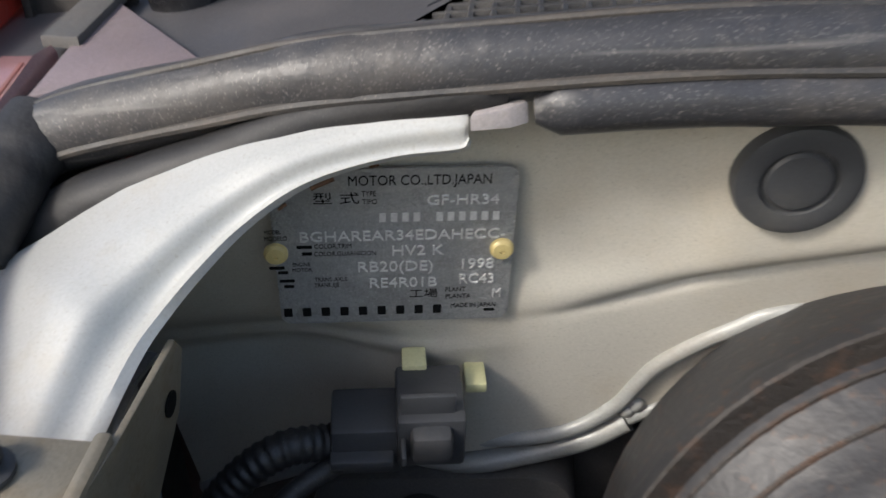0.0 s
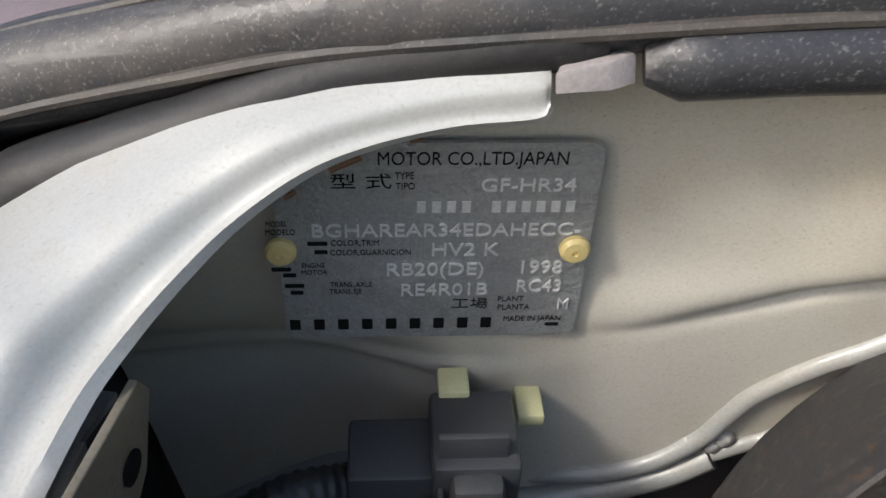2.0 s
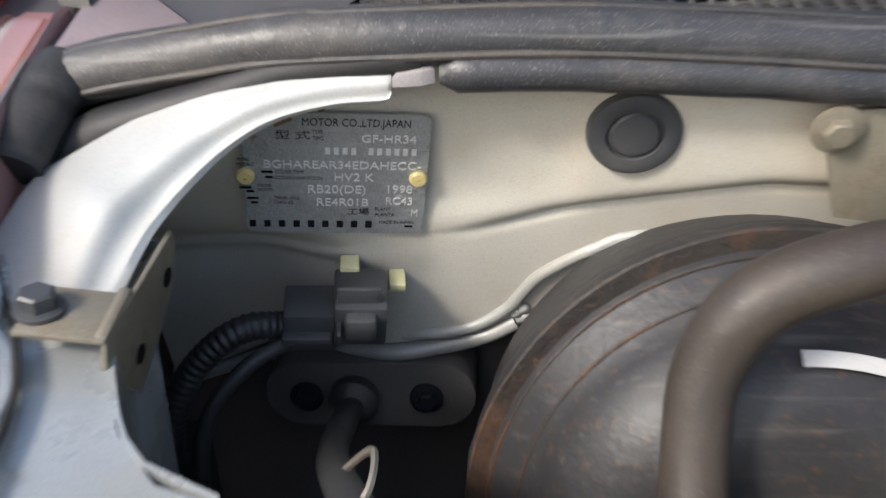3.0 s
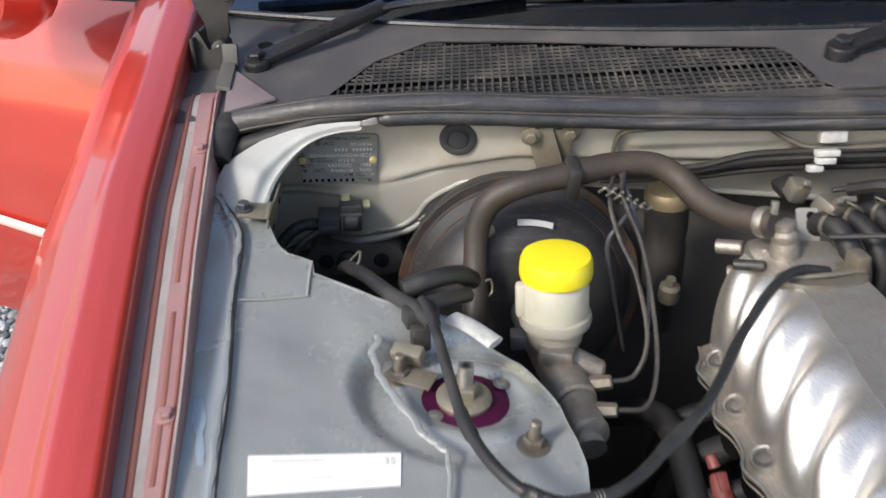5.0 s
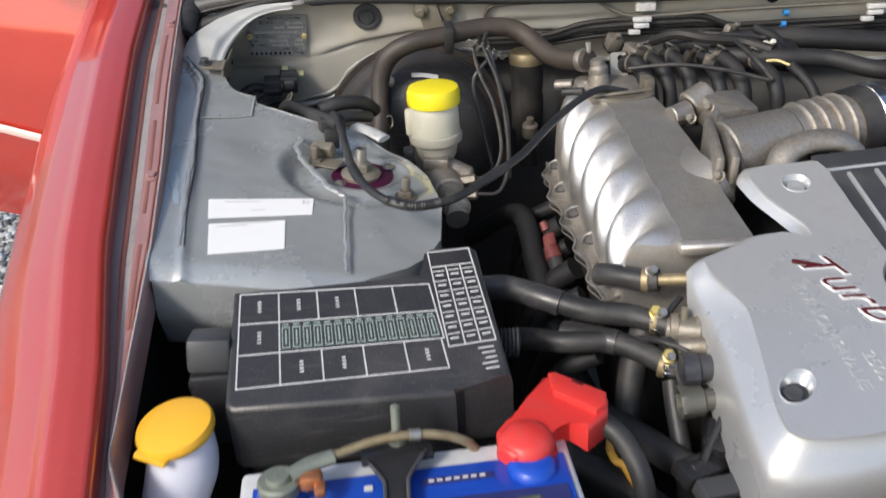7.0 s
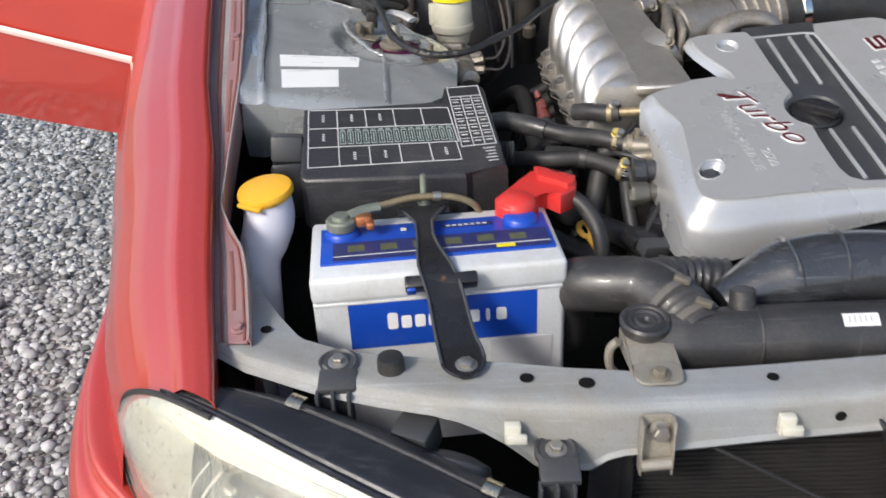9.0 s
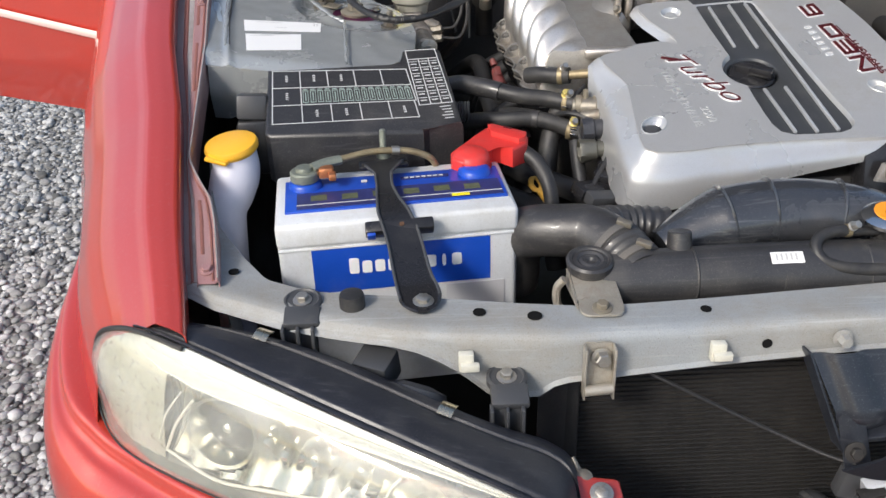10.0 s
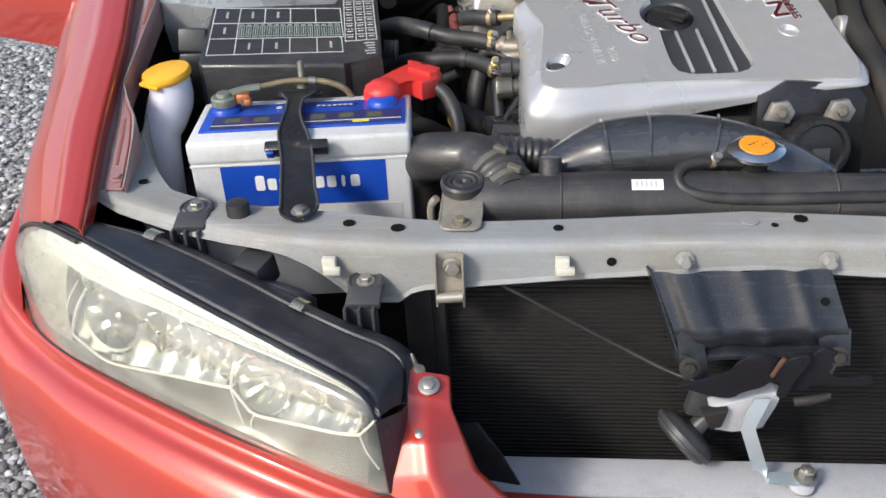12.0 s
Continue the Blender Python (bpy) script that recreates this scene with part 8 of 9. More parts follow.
def stroke(bm, f, u0, v0, u1, v1, w=0.0011):
    a, b = f(u0, v0), f(u1, v1)
    d = b - a
    box(bm, (a + b) / 2, (d.length + w, w, 0.0003), basis((0, 0, 0), d, lid_n.cross(d)))


bm = B()
for v in (0, 0.335, 0.665, 1):
    stroke(bm, chart, 0, v, 1 if v != 1 else 0.98, v)
stroke(bm, chart, 0, 0, 0, 1)
stroke(bm, chart, 1, 0, 1, 0.665)
stroke(bm, chart, 0.985, 0.665, 0.985, 1)
for u in (0.2, 0.4, 0.6, 0.8):
    stroke(bm, chart, u, 0, u, 0.335)
    stroke(bm, chart, u, 0.665, u, 1)
stroke(bm, chart, 0.2, 0.335, 0.2, 0.665)
part("chart_grid", bm, M_LINE, lid, "pale printed fuse chart")
for k in range(15):
    bm = B()
    u = 0.215 + k * 0.0522
    for a in (0.40, 0.62):
        stroke(bm, chart, u, a, u + 0.034, a)
    for du in (0.0, 0.034):
        stroke(bm, chart, u + du, 0.40, u + du, 0.62, 0.0007)
    stroke(bm, chart, u + 0.017, 0.44, u + 0.017, 0.58, 0.0012)
    stroke(bm, chart, u + 0.005, 0.37, u + 0.028, 0.37, 0.0012)
    part("fuse_symbol", bm, M_GREENPRINT, lid, "faded green printed fuse")
for u, v in ((0.1, 0.16), (0.3, 0.16), (0.5, 0.16), (0.1, 0.5), (0.3, 0.84), (0.5, 0.84), (0.9, 0.84)):
    bm = B()
    for k in range(4):
        stroke(bm, chart, u - 0.003, v - 0.06 + 0.035 * k, u + 0.006, v - 0.06 + 0.035 * k, 0.0015)
    part("cell_print", bm, M_LINE, lid)
bm = B()
for u in (0, 0.35, 0.68, 1):
    stroke(bm, chart2, u, 0 if u in (0, 1) else 0.17, u, 1)
for v in (0, 0.17, 1):
    stroke(bm, chart2, 0, v, 1, v)
for k in range(7):
    v = 0.22 + k * 0.11
    for u in (0.04, 0.39, 0.72):
        stroke(bm, chart2, u, v, u + 0.24, v, 0.0009)
        stroke(bm, chart2, u + 0.05, v + 0.045, u + 0.19, v + 0.045, 0.0016)
for k in range(5):
    stroke(bm, chart2, 0.6 + 0.05 * (k % 3), 1.06 + 0.05 * k, 0.9, 1.06 + 0.05 * k, 0.0012)
part("relay_chart", bm, M_LINE, lid, "pale printed relay chart")

# ---- washer bottle ----
wash = thing("washer_bottle", (-0.01, -0.34, 0.66), "milky washer bottle neck with an amber flip cap", "bottle")
bm = B()
tube(bm, [(-0.026, -0.374, 0.45), (-0.024, -0.371, 0.60), (-0.0215, -0.366, 0.668), (-0.020, -0.360, 0.698), (-0.013, -0.348, 0.720), (-0.008, -0.340, 0.738), (-0.010, -0.335, 0.758)], 0.0205, 32, 10,
     lambda s: float(np.interp(s, [0, 0.225, 0.250, 0.262, 0.285, 0.305, 0.32], [0.98, 0.98, 1.02, 1.16, 1.26, 1.20, 1.18])))
part("neck", bm, M_BOTTLE, wash)
bm = B()
cap_ax = Vector((-0.10, -0.10, 1))
lathe(bm, [(0.0255, -0.002), (0.0285, 0.001), (0.0290, 0.005), (0.0275, 0.0085), (0.020, 0.0105), (0.004, 0.011)], (-0.010, -0.336, 0.758), cap_ax, 40)
box(bm, (-0.022, -0.361, 0.757), (0.026, 0.010, 0.005), pose(0, 0, 0, 0, 8, -20), 0.002)
part("flip_cap", bm, M_CAPO, wash, "amber yellow flip cap")

# ---- battery ----
yaw = 5.8
BM = pose(0.1605, -0.400, 0.536, 0, 0, yaw)
batt = thing("battery", BM.translation, "white car battery with blue label in its tray", "battery")


def in_batt(x, y, z):
    return BM @ Vector((x, y, z))


def bbox(bm, c, s, bev=0.0, seg=2):
    box(bm, in_batt(*c), s, BM, bev, seg)


W, D, H = 0.238, 0.116, 0.200
bm = B()
prism(bm, round_poly(W - 0.0015, D - 0.0035, 0.006), 0.0, 0.172, BM)
bbox(bm, (0, 0, 0.1838), (W, D, 0.0265), 0.005, 3)
bbox(bm, (0, 0, 0.1690), (W - 0.002, D - 0.001, 0.003), 0.001)
case = part("case", bm, M_BATT, batt, "white translucent case")
bm = B()
bbox(bm, (0.002, 0.002, 0.1975), (W - 0.016, D - 0.046, 0.004), 0.001)
part("top_label", bm, M_BLUE, batt, "blue top label")
bm = B()
bbox(bm, (0.006, -0.013, 0.1998), (W - 0.032, 0.034, 0.0012))
bbox(bm, (0.035, 0.022, 0.1998), (0.050, 0.006, 0.0012))
part("dark_band", bm, M_BLUEDK, batt, "dark band of small pictures")
bm = B()
bbox(bm, (0.006, -0.0225, 0.2006), (W - 0.032, 0.0009, 0.0006))
bbox(bm, (-0.028, 0.022, 0.2006), (0.006, 0.005, 0.0008))
for k in range(7):
    bbox(bm, (0.016 + 0.006 * k, 0.022, 0.2006), (0.004, 0.0022, 0.0006))
part("label_print", bm, M_LINE, batt)
for k in range(7):
    bm = B()
    if k == 6:
        bbox(bm, (0.066, -0.0265, 0.2006), (0.018, 0.005, 0.0006))
    else:
        bbox(bm, (-0.075 + 0.031 * k, -0.009 - 0.001 * (k % 2), 0.2006), (0.016, 0.012, 0.0004))
    part("printed_picture", bm, M_OLIVE if k < 6 else M_CAPY, batt)
# front label, with plain white shapes in place of its lettering
bm = B()
LX0, LX1, LZ0, LZ1 = -0.0865, 0.0905, 0.118, 0.1705
fy = -(D - 0.004) / 2
prism(bm, [(x * (LX1 - LX0) / 2, z * (LZ1 - LZ0) / 2) for x, z in ((-1, -1), (1, -1), (1, 1), (-1, 1))], 0, 0.0006, BM @ Matrix.Translation(((LX0 + LX1) / 2, fy, (LZ0 + LZ1) / 2)) @ pose(0, 0, 0, 90))
front = part("front_label", bm, M_BLUE, batt, "bright blue front label with a white wordmark")
for k in range(9):
    bm = B()
    tall = k == 0
    x = -0.046 + 0.0128 * k
    m = BM @ Matrix.Translation((x, fy - 0.0007, 0.1445 + (0.002 if tall else 0))) @ pose(0, 0, 0, 90)
    prism(bm, round_poly(0.0098 if k != 7 else 0.0038, 0.0175 if tall else 0.0135, 0.0025, 3), 0, 0.0006, m)
    part("white_shape", bm, M_WHITE, front)
bm = B()
bbox(bm, (0.075, fy - 0.0005, 0.098), (0.060, 0.001, 0.034))
part("grey_label", bm, M_MILKGREY, batt)
# posts
for x, h in ((-0.088, 0.0), (0.088, 0.0)):
    bm = B()
    lathe(bm, [(0.018, 0.196), (0.017, 0.203), (0.014, 0.206), (0.010, 0.207)], BM @ Vector((x, 0.024, 0)), (0, 0, 1), 28)
    part("post_collar", bm, M_BLUE, batt)
bm = B()
lathe(bm, [(0.009, 0.206), (0.0088, 0.219), (0.008, 0.221)], BM @ Vector((-0.088, 0.024, 0)), (0, 0, 1), 20)
lathe(bm, [(0.0145, 0.207), (0.0150, 0.210), (0.0150, 0.2155), (0.0135, 0.217)], BM @ Vector((-0.088, 0.024, 0)), (0, 0, 1), 24)
part("terminal", bm, M_LEAD, batt, "grey oxidised lead terminal")
bm = B()
bbox(bm, (-0.066, 0.022, 0.2145), (0.016, 0.012, 0.012), 0.003)
bbox(bm, (-0.060, 0.014, 0.2130), (0.008, 0.012, 0.008), 0.002)
part("clamp_bolt", bm, M_COPPER, batt, "corroded copper clamp bolt")
cable = thing("earth_cable", in_batt(-0.02, 0.03, 0.22), "yellow-green battery cable with metal crimp", "cable")
bm = B()
tube(bm, [in_batt(*q) for q in ((-0.080, 0.024, 0.219), (-0.066, 0.032, 0.220), (-0.050, 0.037, 0.220))], 0.0065, 12, 6, flat=0.7)
part("crimp", bm, M_LEAD, cable)
bm = B()
tube(bm, [in_batt(*q) for q in ((-0.052, 0.037, 0.220), (-0.02, 0.046, 0.222), (0.010, 0.050, 0.220), (0.03, 0.050, 0.216), (0.045, 0.050, 0.208), (0.052, 0.055, 0.195))], 0.0036, 10, 8)
part("sheath", bm, M_GOLD, cable)
bm = B()
tube(bm, [in_batt(*q) for q in ((0.004, 0.0495, 0.2207), (0.012, 0.050, 0.2198))], 0.0048, 12, 3)
part("sleeve", bm, M_STEEL, cable)

# red terminal boot
bootp = thing("terminal_boot", in_batt(0.10, 0.03, 0.22), "red plastic battery terminal cover", "terminal cover")
bm = B()
# round hood over the post, stepped body, square outlet block with a hinged lid
prism(bm, [(0.231, -0.326), (0.252, -0.305), (0.262, -0.280), (0.270, -0.280), (0.308, -0.312), (0.305, -0.330), (0.288, -0.346), (0.276, -0.334), (0.266, -0.338), (0.262, -0.352), (0.247, -0.366), (0.233, -0.368), (0.223, -0.358), (0.222, -0.340)],
      lambda x, y: 0.731 - 0.05 * (x - 0.25), lambda x, y: 0.749 + 0.04 * (x - 0.25), None, 0.0035, 3)
lathe(bm, [(0.0195, -0.012), (0.0205, 0.004), (0.0190, 0.011), (0.0140, 0.0155), (0.003, 0.0170)], (0.2435, -0.349, 0.737), (-0.05, -0.1, 1), 30)
part("boot", bm, M_REDPL, bootp)
bm = B()
prism(bm, [(0.266, -0.283), (0.272, -0.283), (0.3065, -0.313), (0.304, -0.326), (0.296, -0.332), (0.268, -0.306)], lambda x, y: 0.746, lambda x, y: 0.7545 + 0.04 * (x - 0.25), None, 0.0012)
part("hinge_ridge", bm, M_REDPL, bootp, "raised lid of the outlet")
bm = B()
box(bm, (0.287, -0.299, 0.7562), (0.010, 0.003, 0.0012), pose(0, 0, 0, 0, 0, -40), 0.0004)
part("hinge_slot", bm, M_CRIMSON, bootp, "dark slot by the hinge")
bm = B()
lathe(bm, [(0.0215, -0.004), (0.0222, -0.001), (0.0215, 0.002)], (0.2435, -0.349, 0.735), (-0.05, -0.1, 1), 30)
part("hood_ring", bm, M_REDPL, bootp, "moulded ring round the hood")
bm = B()
tube(bm, [(0.300, -0.322, 0.738), (0.316, -0.335, 0.728), (0.328, -0.355, 0.705), (0.330, -0.370, 0.66)], 0.0085, 12, 6)
part("cable", bm, M_HOSE, bootp, "black power cable")

# hold-down strap
hold = thing("battery_clamp", (0.165, -0.45, 0.72), "black steel battery hold-down strap bolted to the cross member", "clamp")
line = [Vector(p) for p in ((0.1505, -0.362, 0.7465), (0.151, -0.385, 0.7445), (0.153, -0.41, 0.742), (0.157, -0.435, 0.7395), (0.162, -0.455, 0.736), (0.168, -0.473, 0.7285), (0.1725, -0.49, 0.7205), (0.179, -0.525, 0.7065), (0.184, -0.545, 0.7015), (0.1885, -0.575, 0.6995))]
wid = [0.022, 0.0085, 0.0080, 0.0115, 0.0155, 0.0165, 0.0165, 0.0175, 0.0190, 0.0190]
smooth_line = curve_points(line, 6)


def strap(u, v):
    k = u * (len(smooth_line) - 1)
    p = along(smooth_line, u)
    w = float(np.interp(k / 6, range(len(wid)), wid))
    s = (v - 0.5) * 2
    end = max(0, (k / 6 - 8.3) / 0.7)
    w *= math.sqrt(max(0.02, 1 - min(1, end) ** 2 * 0.92))
    return p + Vector((1, 0.25, -0.03)) * s * w + Vector((0, 0, 0.0016 * (abs(s) > 0.88)))


bm = B()
sheet(bm, strap, 60, 16, 0.0022)
strap_part = part("strap", bm, M_PLASTIC, hold, "black pressed strap", 50)
for v in (0.03, 0.97):
    bm = B()
    tube(bm, [strap(u, v) + Vector((0, 0, 0.0012)) for u in np.linspace(0.02, 0.93, 40)], 0.0015, 8, 1)
    part("rolled_rim", bm, M_GREYPL, strap_part, "scuffed rolled rim")
for u in (0.66, 0.72, 0.80):
    bm = B()
    p = strap(u, 0.55)
    lathe(bm, [(0.0028, -0.0005), (0.0026, 0.0008), (0.001, 0.0012)], p, (0, -0.35, 1), 12)
    part("pressed_dot", bm, M_GREYPL, strap_part)
bm = B()
box(bm, (0.1405, -0.4725, 0.7245), (0.008, 0.010, 0.010), pose(0, 0, 0, 35, 0, yaw), 0.001)
part("clip_end", bm, M_BLUE, hold, "bright blue end of the plastic lug")
bm = B()
box(bm, (0.1675, -0.4665, 0.7265), (0.066, 0.012, 0.015), pose(0, 0, 0, 35, 0, yaw), 0.002)
part("cross_lug", bm, M_PLASTIC, hold)
bm = B()
box(bm, (0.1505, -0.356, 0.744), (0.052, 0.014, 0.005), pose(0, 0, 0, 5, 0, yaw), 0.002)
part("top_lug", bm, M_PLASTIC, hold)
bm = B()
lathe(bm, [(0.007, 0.0), (0.007, 0.006), (0.0042, 0.0065), (0.0034, 0.008), (0.0034, 0.030), (0.002, 0.031)], (0.150, -0.345, 0.7465), (0.02, 0.1, 1), 14)
part("threaded_rod", bm, M_LEAD, hold)
bm = B()
hexbolt(bm, (0.188, -0.560, 0.7015), (0, -0.05, 1), 0.0065, 0.005, 1.5)
part("bolt", bm, M_STEEL, hold)
bm = B()
lathe(bm, [(0.0025, 0), (0.0025, 0.0006)], (0.170, -0.471, 0.7325), (0.0, -0.4, 1), 14)
part("slot", bm, M_RUST, hold, "small rusty hole")

# rubber stop on the cross member
bm = B()
lathe(bm, [(0.0115, 0.0), (0.0115, 0.010), (0.0105, 0.0135), (0.006, 0.0145)], (0.125, -0.556, 0.6965), (0, 0, 1), 28)
solo("rubber_stop", bm, M_HOSE, (0.125, -0.556, 0.6965), "round black rubber bonnet stop on the cross member", "rubber stop")

# ---- radiator mount on the cross member ----
mount = thing("radiator_mount", (0.343, -0.54, 0.70), "grey steel radiator mount with black rubber bush", "mount")
bm = B()
prism(bm, round_poly(0.039, 0.030, 0.010), 0, 0.002, basis((0.3445, -0.572, 0.6955), (1, 0, 0), (0, 1, 0)), 0.0006)
sheet(bm, lambda u, v: Vector((0.3445 + (u - 0.5) * 0.039, -0.560 + 0.050 * v - 0.006 * math.sin(math.pi * u), 0.6965 + 0.0055 * v + 0.004 * math.sin(math.pi * v) * 0)), 12, 8, 0.0018)
for s in (-1, 1):
    sheet(bm, lambda u, v: Vector((0.3445 + s * 0.0200, -0.575 + 0.065 * u, 0.6965 + 0.003 * u - 0.018 * v * u)), 8, 4, 0.0018)
tube(bm, [(0.318, -0.53, 0.70), (0.312, -0.528, 0.69), (0.312, -0.53, 0.675), (0.318, -0.53, 0.665)], 0.004, 8, 6)
part("bracket", bm, M_BRKT, mount)
bm = B()
lathe(bm, [(0.0205, -0.008), (0.0222, -0.002), (0.0222, 0.0015), (0.0200, 0.0036), (0.0170, 0.0032), (0.0160, 0.0016), (0.0125, 0.0024), (0.010, 0.0008), (0.0075, 0.0022), (0.004, 0.0016), (0.002, -0.001)], (0.3435, -0.516, 0.7100), (0, -0.1, 1), 40)
part("bush", bm, M_DUSTRUB, mount, "ringed black rubber bush")
bm = B()
hexbolt(bm, (0.3445, -0.577, 0.698), (0, -0.1, 1), 0.0055, 0.006, 1.6)
part("bolt", bm, M_TAN, mount)

# lamp-side bracket hanging on the cross member's face
bkt = thing("bonnet_catch_bracket", (0.335, -0.615, 0.665), "grey folded bracket with a bolt on the cross member's face", "bracket")
bm = B()
prism(bm, round_poly(0.025, 0.048, 0.003), 0, 0.0018, basis((0.336, -0.6135, 0.663), (1, 0, 0), (0, 0.12, 1)))
for s in (-1, 1):
    box(bm, (0.336 + s * 0.0125, -0.619, 0.661), (0.002, 0.012, 0.052), None, 0.0006)
rod(bm, (0.324, -0.623, 0.644), (0.348, -0.623, 0.646), 0.005, seg=14)
part("fold", bm, M_BRKT, bkt)
bm = B()
hexbolt(bm, (0.338, -0.6155, 0.674), (0.1, -1, 0.1), 0.007, 0.008, 1.3)
part("bolt", bm, M_STEEL, bkt, "bright zinc bolt")

# ---- radiator top, hoses, intake duct ----
rad = thing("radiator", (0.6, -0.53, 0.5), "radiator with black top tank behind the cross member", "radiator")
bm = B()
box(bm, (0.62, -0.535, 0.50), (0.60, 0.035, 0.30), None, 0.004)
part("core", bm, M_FIN, rad)
bm = B()
tube(bm, [(0.355, -0.512, 0.684), (0.40, -0.513, 0.687), (0.55, -0.514, 0.690), (0.75, -0.513, 0.685), (0.95, -0.513, 0.68)], 0.0275, 24, 6)
part("top_tank", bm, M_DUSTRUB, rad, "black moulded top tank")
for x in (0.44, 0.52, 0.60, 0.70):
    bm = B()
    lathe(bm, [(0.0278, -0.0012), (0.0287, 0), (0.0278, 0.0012)], (x, -0.5135, 0.6885), (1, 0, 0), 32)
    part("tank_rib", bm, M_DUSTRUB, rad)
bm = B()
rod(bm, (0.430, -0.503, 0.708), (0.430, -0.497, 0.728), 0.012, 0.011, 18, 0.001)
part("tank_stub", bm, M_DUSTRUB, rad)
bm = B()
sheet(bm, lambda u, v: Vector((0.507 + 0.030 * u, -0.5145 - 0.0282 * math.sin(0.35 + 0.42 * v), 0.690 + 0.0282 * math.cos(0.35 + 0.42 * v))), 4, 6, 0.0004)
tg = part("paper_tag", bm, M_WHITE, rad, "small white bar-code tag")
bm = B()
for k in range(5):
    sheet(bm, lambda u, v: Vector((0.511 + 0.0045 * k + 0.002 * u, -0.5147 - 0.0287 * math.sin(0.42 + 0.25 * v), 0.690 + 0.0287 * math.cos(0.42 + 0.25 * v))), 1, 3, 0.0002)
part("tag_bars", bm, M_INK, tg)
bm = B()
lathe(bm, [(0.013, -0.03), (0.013, -0.004), (0.016, 0.0)], (0.627, -0.500, 0.733), (0, -0.1, 1), 24)
rod(bm, (0.62, -0.502, 0.722), (0.588, -0.503, 0.724), 0.0045, seg=12)
part("filler_neck", bm, M_HOSE, rad)
bm = B()
lathe(bm, [(0.020, -0.004), (0.0245, -0.002), (0.0255, 0.002), (0.021, 0.005), (0.017, 0.0062)], (0.627, -0.499, 0.734), (0, -0.12, 1), 48, lambda a, h: 1 + (0.09 * max(0, math.cos(2 * a - 0.3)) if h < 0.004 else 0))
cap = part("radiator_cap", bm, M_CHROME, rad, "chromed radiator cap")
bm = B()
lathe(bm, [(0.0168, 0.005), (0.0165, 0.0072), (0.003, 0.0078)], (0.627, -0.499, 0.734), (0, -0.12, 1), 36)
disc = part("label_disc", bm, mat("orange_label", (0.85, 0.30, 0.02), 0.45, 0, 0.15, 120, 0.03), cap, "orange label disc")
bm = B()
for k in range(5):
    box(bm, (0.6195 + 0.004 * k, -0.4995 + 0.003 * ((k * 7) % 3 - 1), 0.7422), (0.003, 0.0009, 0.0003), pose(0, 0, 0, 6, 0, 25 * k))
part("warning_bars", bm, M_INKHOLE, cap)
hose("overflow_hose", [(0.590, -0.503, 0.724), (0.572, -0.505, 0.7255), (0.556, -0.511, 0.7215), (0.552, -0.522, 0.713), (0.562, -0.531, 0.706), (0.59, -0.536, 0.702), (0.65, -0.538, 0.702), (0.75, -0.536, 0.703), (0.9, -0.536, 0.70)], 0.0058, "thin black overflow hose looping from the radiator neck", [((0.586, -0.503, 0.7245), (1, 0, 0))])
elbow = thing("radiator_hose_elbow", (0.36, -0.46, 0.70), "black ribbed rubber elbow hose", "hose")
ELB = [(0.392, -0.512, 0.690), (0.383, -0.492, 0.697), (0.370, -0.470, 0.703), (0.350, -0.452, 0.706), (0.325, -0.444, 0.704), (0.304, -0.434, 0.699), (0.291, -0.420, 0.688), (0.286, -0.408, 0.665), (0.284, -0.400, 0.62)]
bm = B()
tube(bm, ELB, 0.0275, 32, 14, lambda s: 0.98 + (0.055 * (0.5 + 0.5 * math.sin((s - 0.012) * 780)) if 0.012 < s < 0.040 else 0) + 0.025 * math.sin(s * 40) + 0.02 * noise.noise((s * 45, 1, 7)))
part("rubber", bm, M_DUSTRUB, elbow)
bm = B()
tube(bm, [(0.352, -0.445, 0.705), (0.375, -0.430, 0.700), (0.405, -0.420, 0.694), (0.44, -0.42, 0.69)], 0.020, 20, 14, lambda s: 1 + 0.05 * math.sin(s * 620))
part("ribbed_branch", bm, M_DUSTRUB, elbow, "ribbed side branch of the hose")
for p, d, r in (((0.3885, -0.503, 0.6935), (-0.5, 1, 0.3), 0.0283), ((0.3745, -0.478, 0.7015), (-0.52, 0.8, 0.25), 0.0292)):
    bm = B()
    lathe(bm, [(r * 0.97, -0.004), (r * 1.02, -0.0034), (r * 1.02, 0.0034), (r * 0.97, 0.004)], p, d, 32)
    part("hose_band", bm, M_GRIMESHADE, elbow, "dull steel hose band")
    bm = B()
    box(bm, Vector(p) + Vector((0.006, -0.006, r * 1.02)), (0.015, 0.007, 0.006), pose(0, 0, 0, 10, 10, -25), 0.0015)
    part("band_screw", bm, M_RUSTY, elbow)
duct = thing("intake_duct", (0.56, -0.45, 0.72), "glossy black curved intake duct with seams", "duct")
DL = curve_points([(0.425, -0.462, 0.690), (0.45, -0.455, 0.700), (0.48, -0.448, 0.708), (0.52, -0.445, 0.714), (0.57, -0.446, 0.715), (0.62, -0.452, 0.708), (0.66, -0.462, 0.694), (0.70, -0.478, 0.675)], 8)
bm = B()
tube(bm, DL, 0.036, 28, 1, lambda s: min(1.0, 0.55 + s * 7.0), flat=0.9)
part("moulding", bm, M_DUCT, duct)
for i in (18, 26, 36):
    bm = B()
    lathe(bm, [(0.0355, -0.0015), (0.0372, 0), (0.0355, 0.0015)], DL[i], DL[i + 1] - DL[i - 1], 32, lambda a, h: 0.98)
    part("seam_rib", bm, M_DUCT, duct)
alt = thing("pulley_unit", (0.70, -0.41, 0.69), "black belt-driven pump with two bolts at the engine front", "pump")
bm = B()
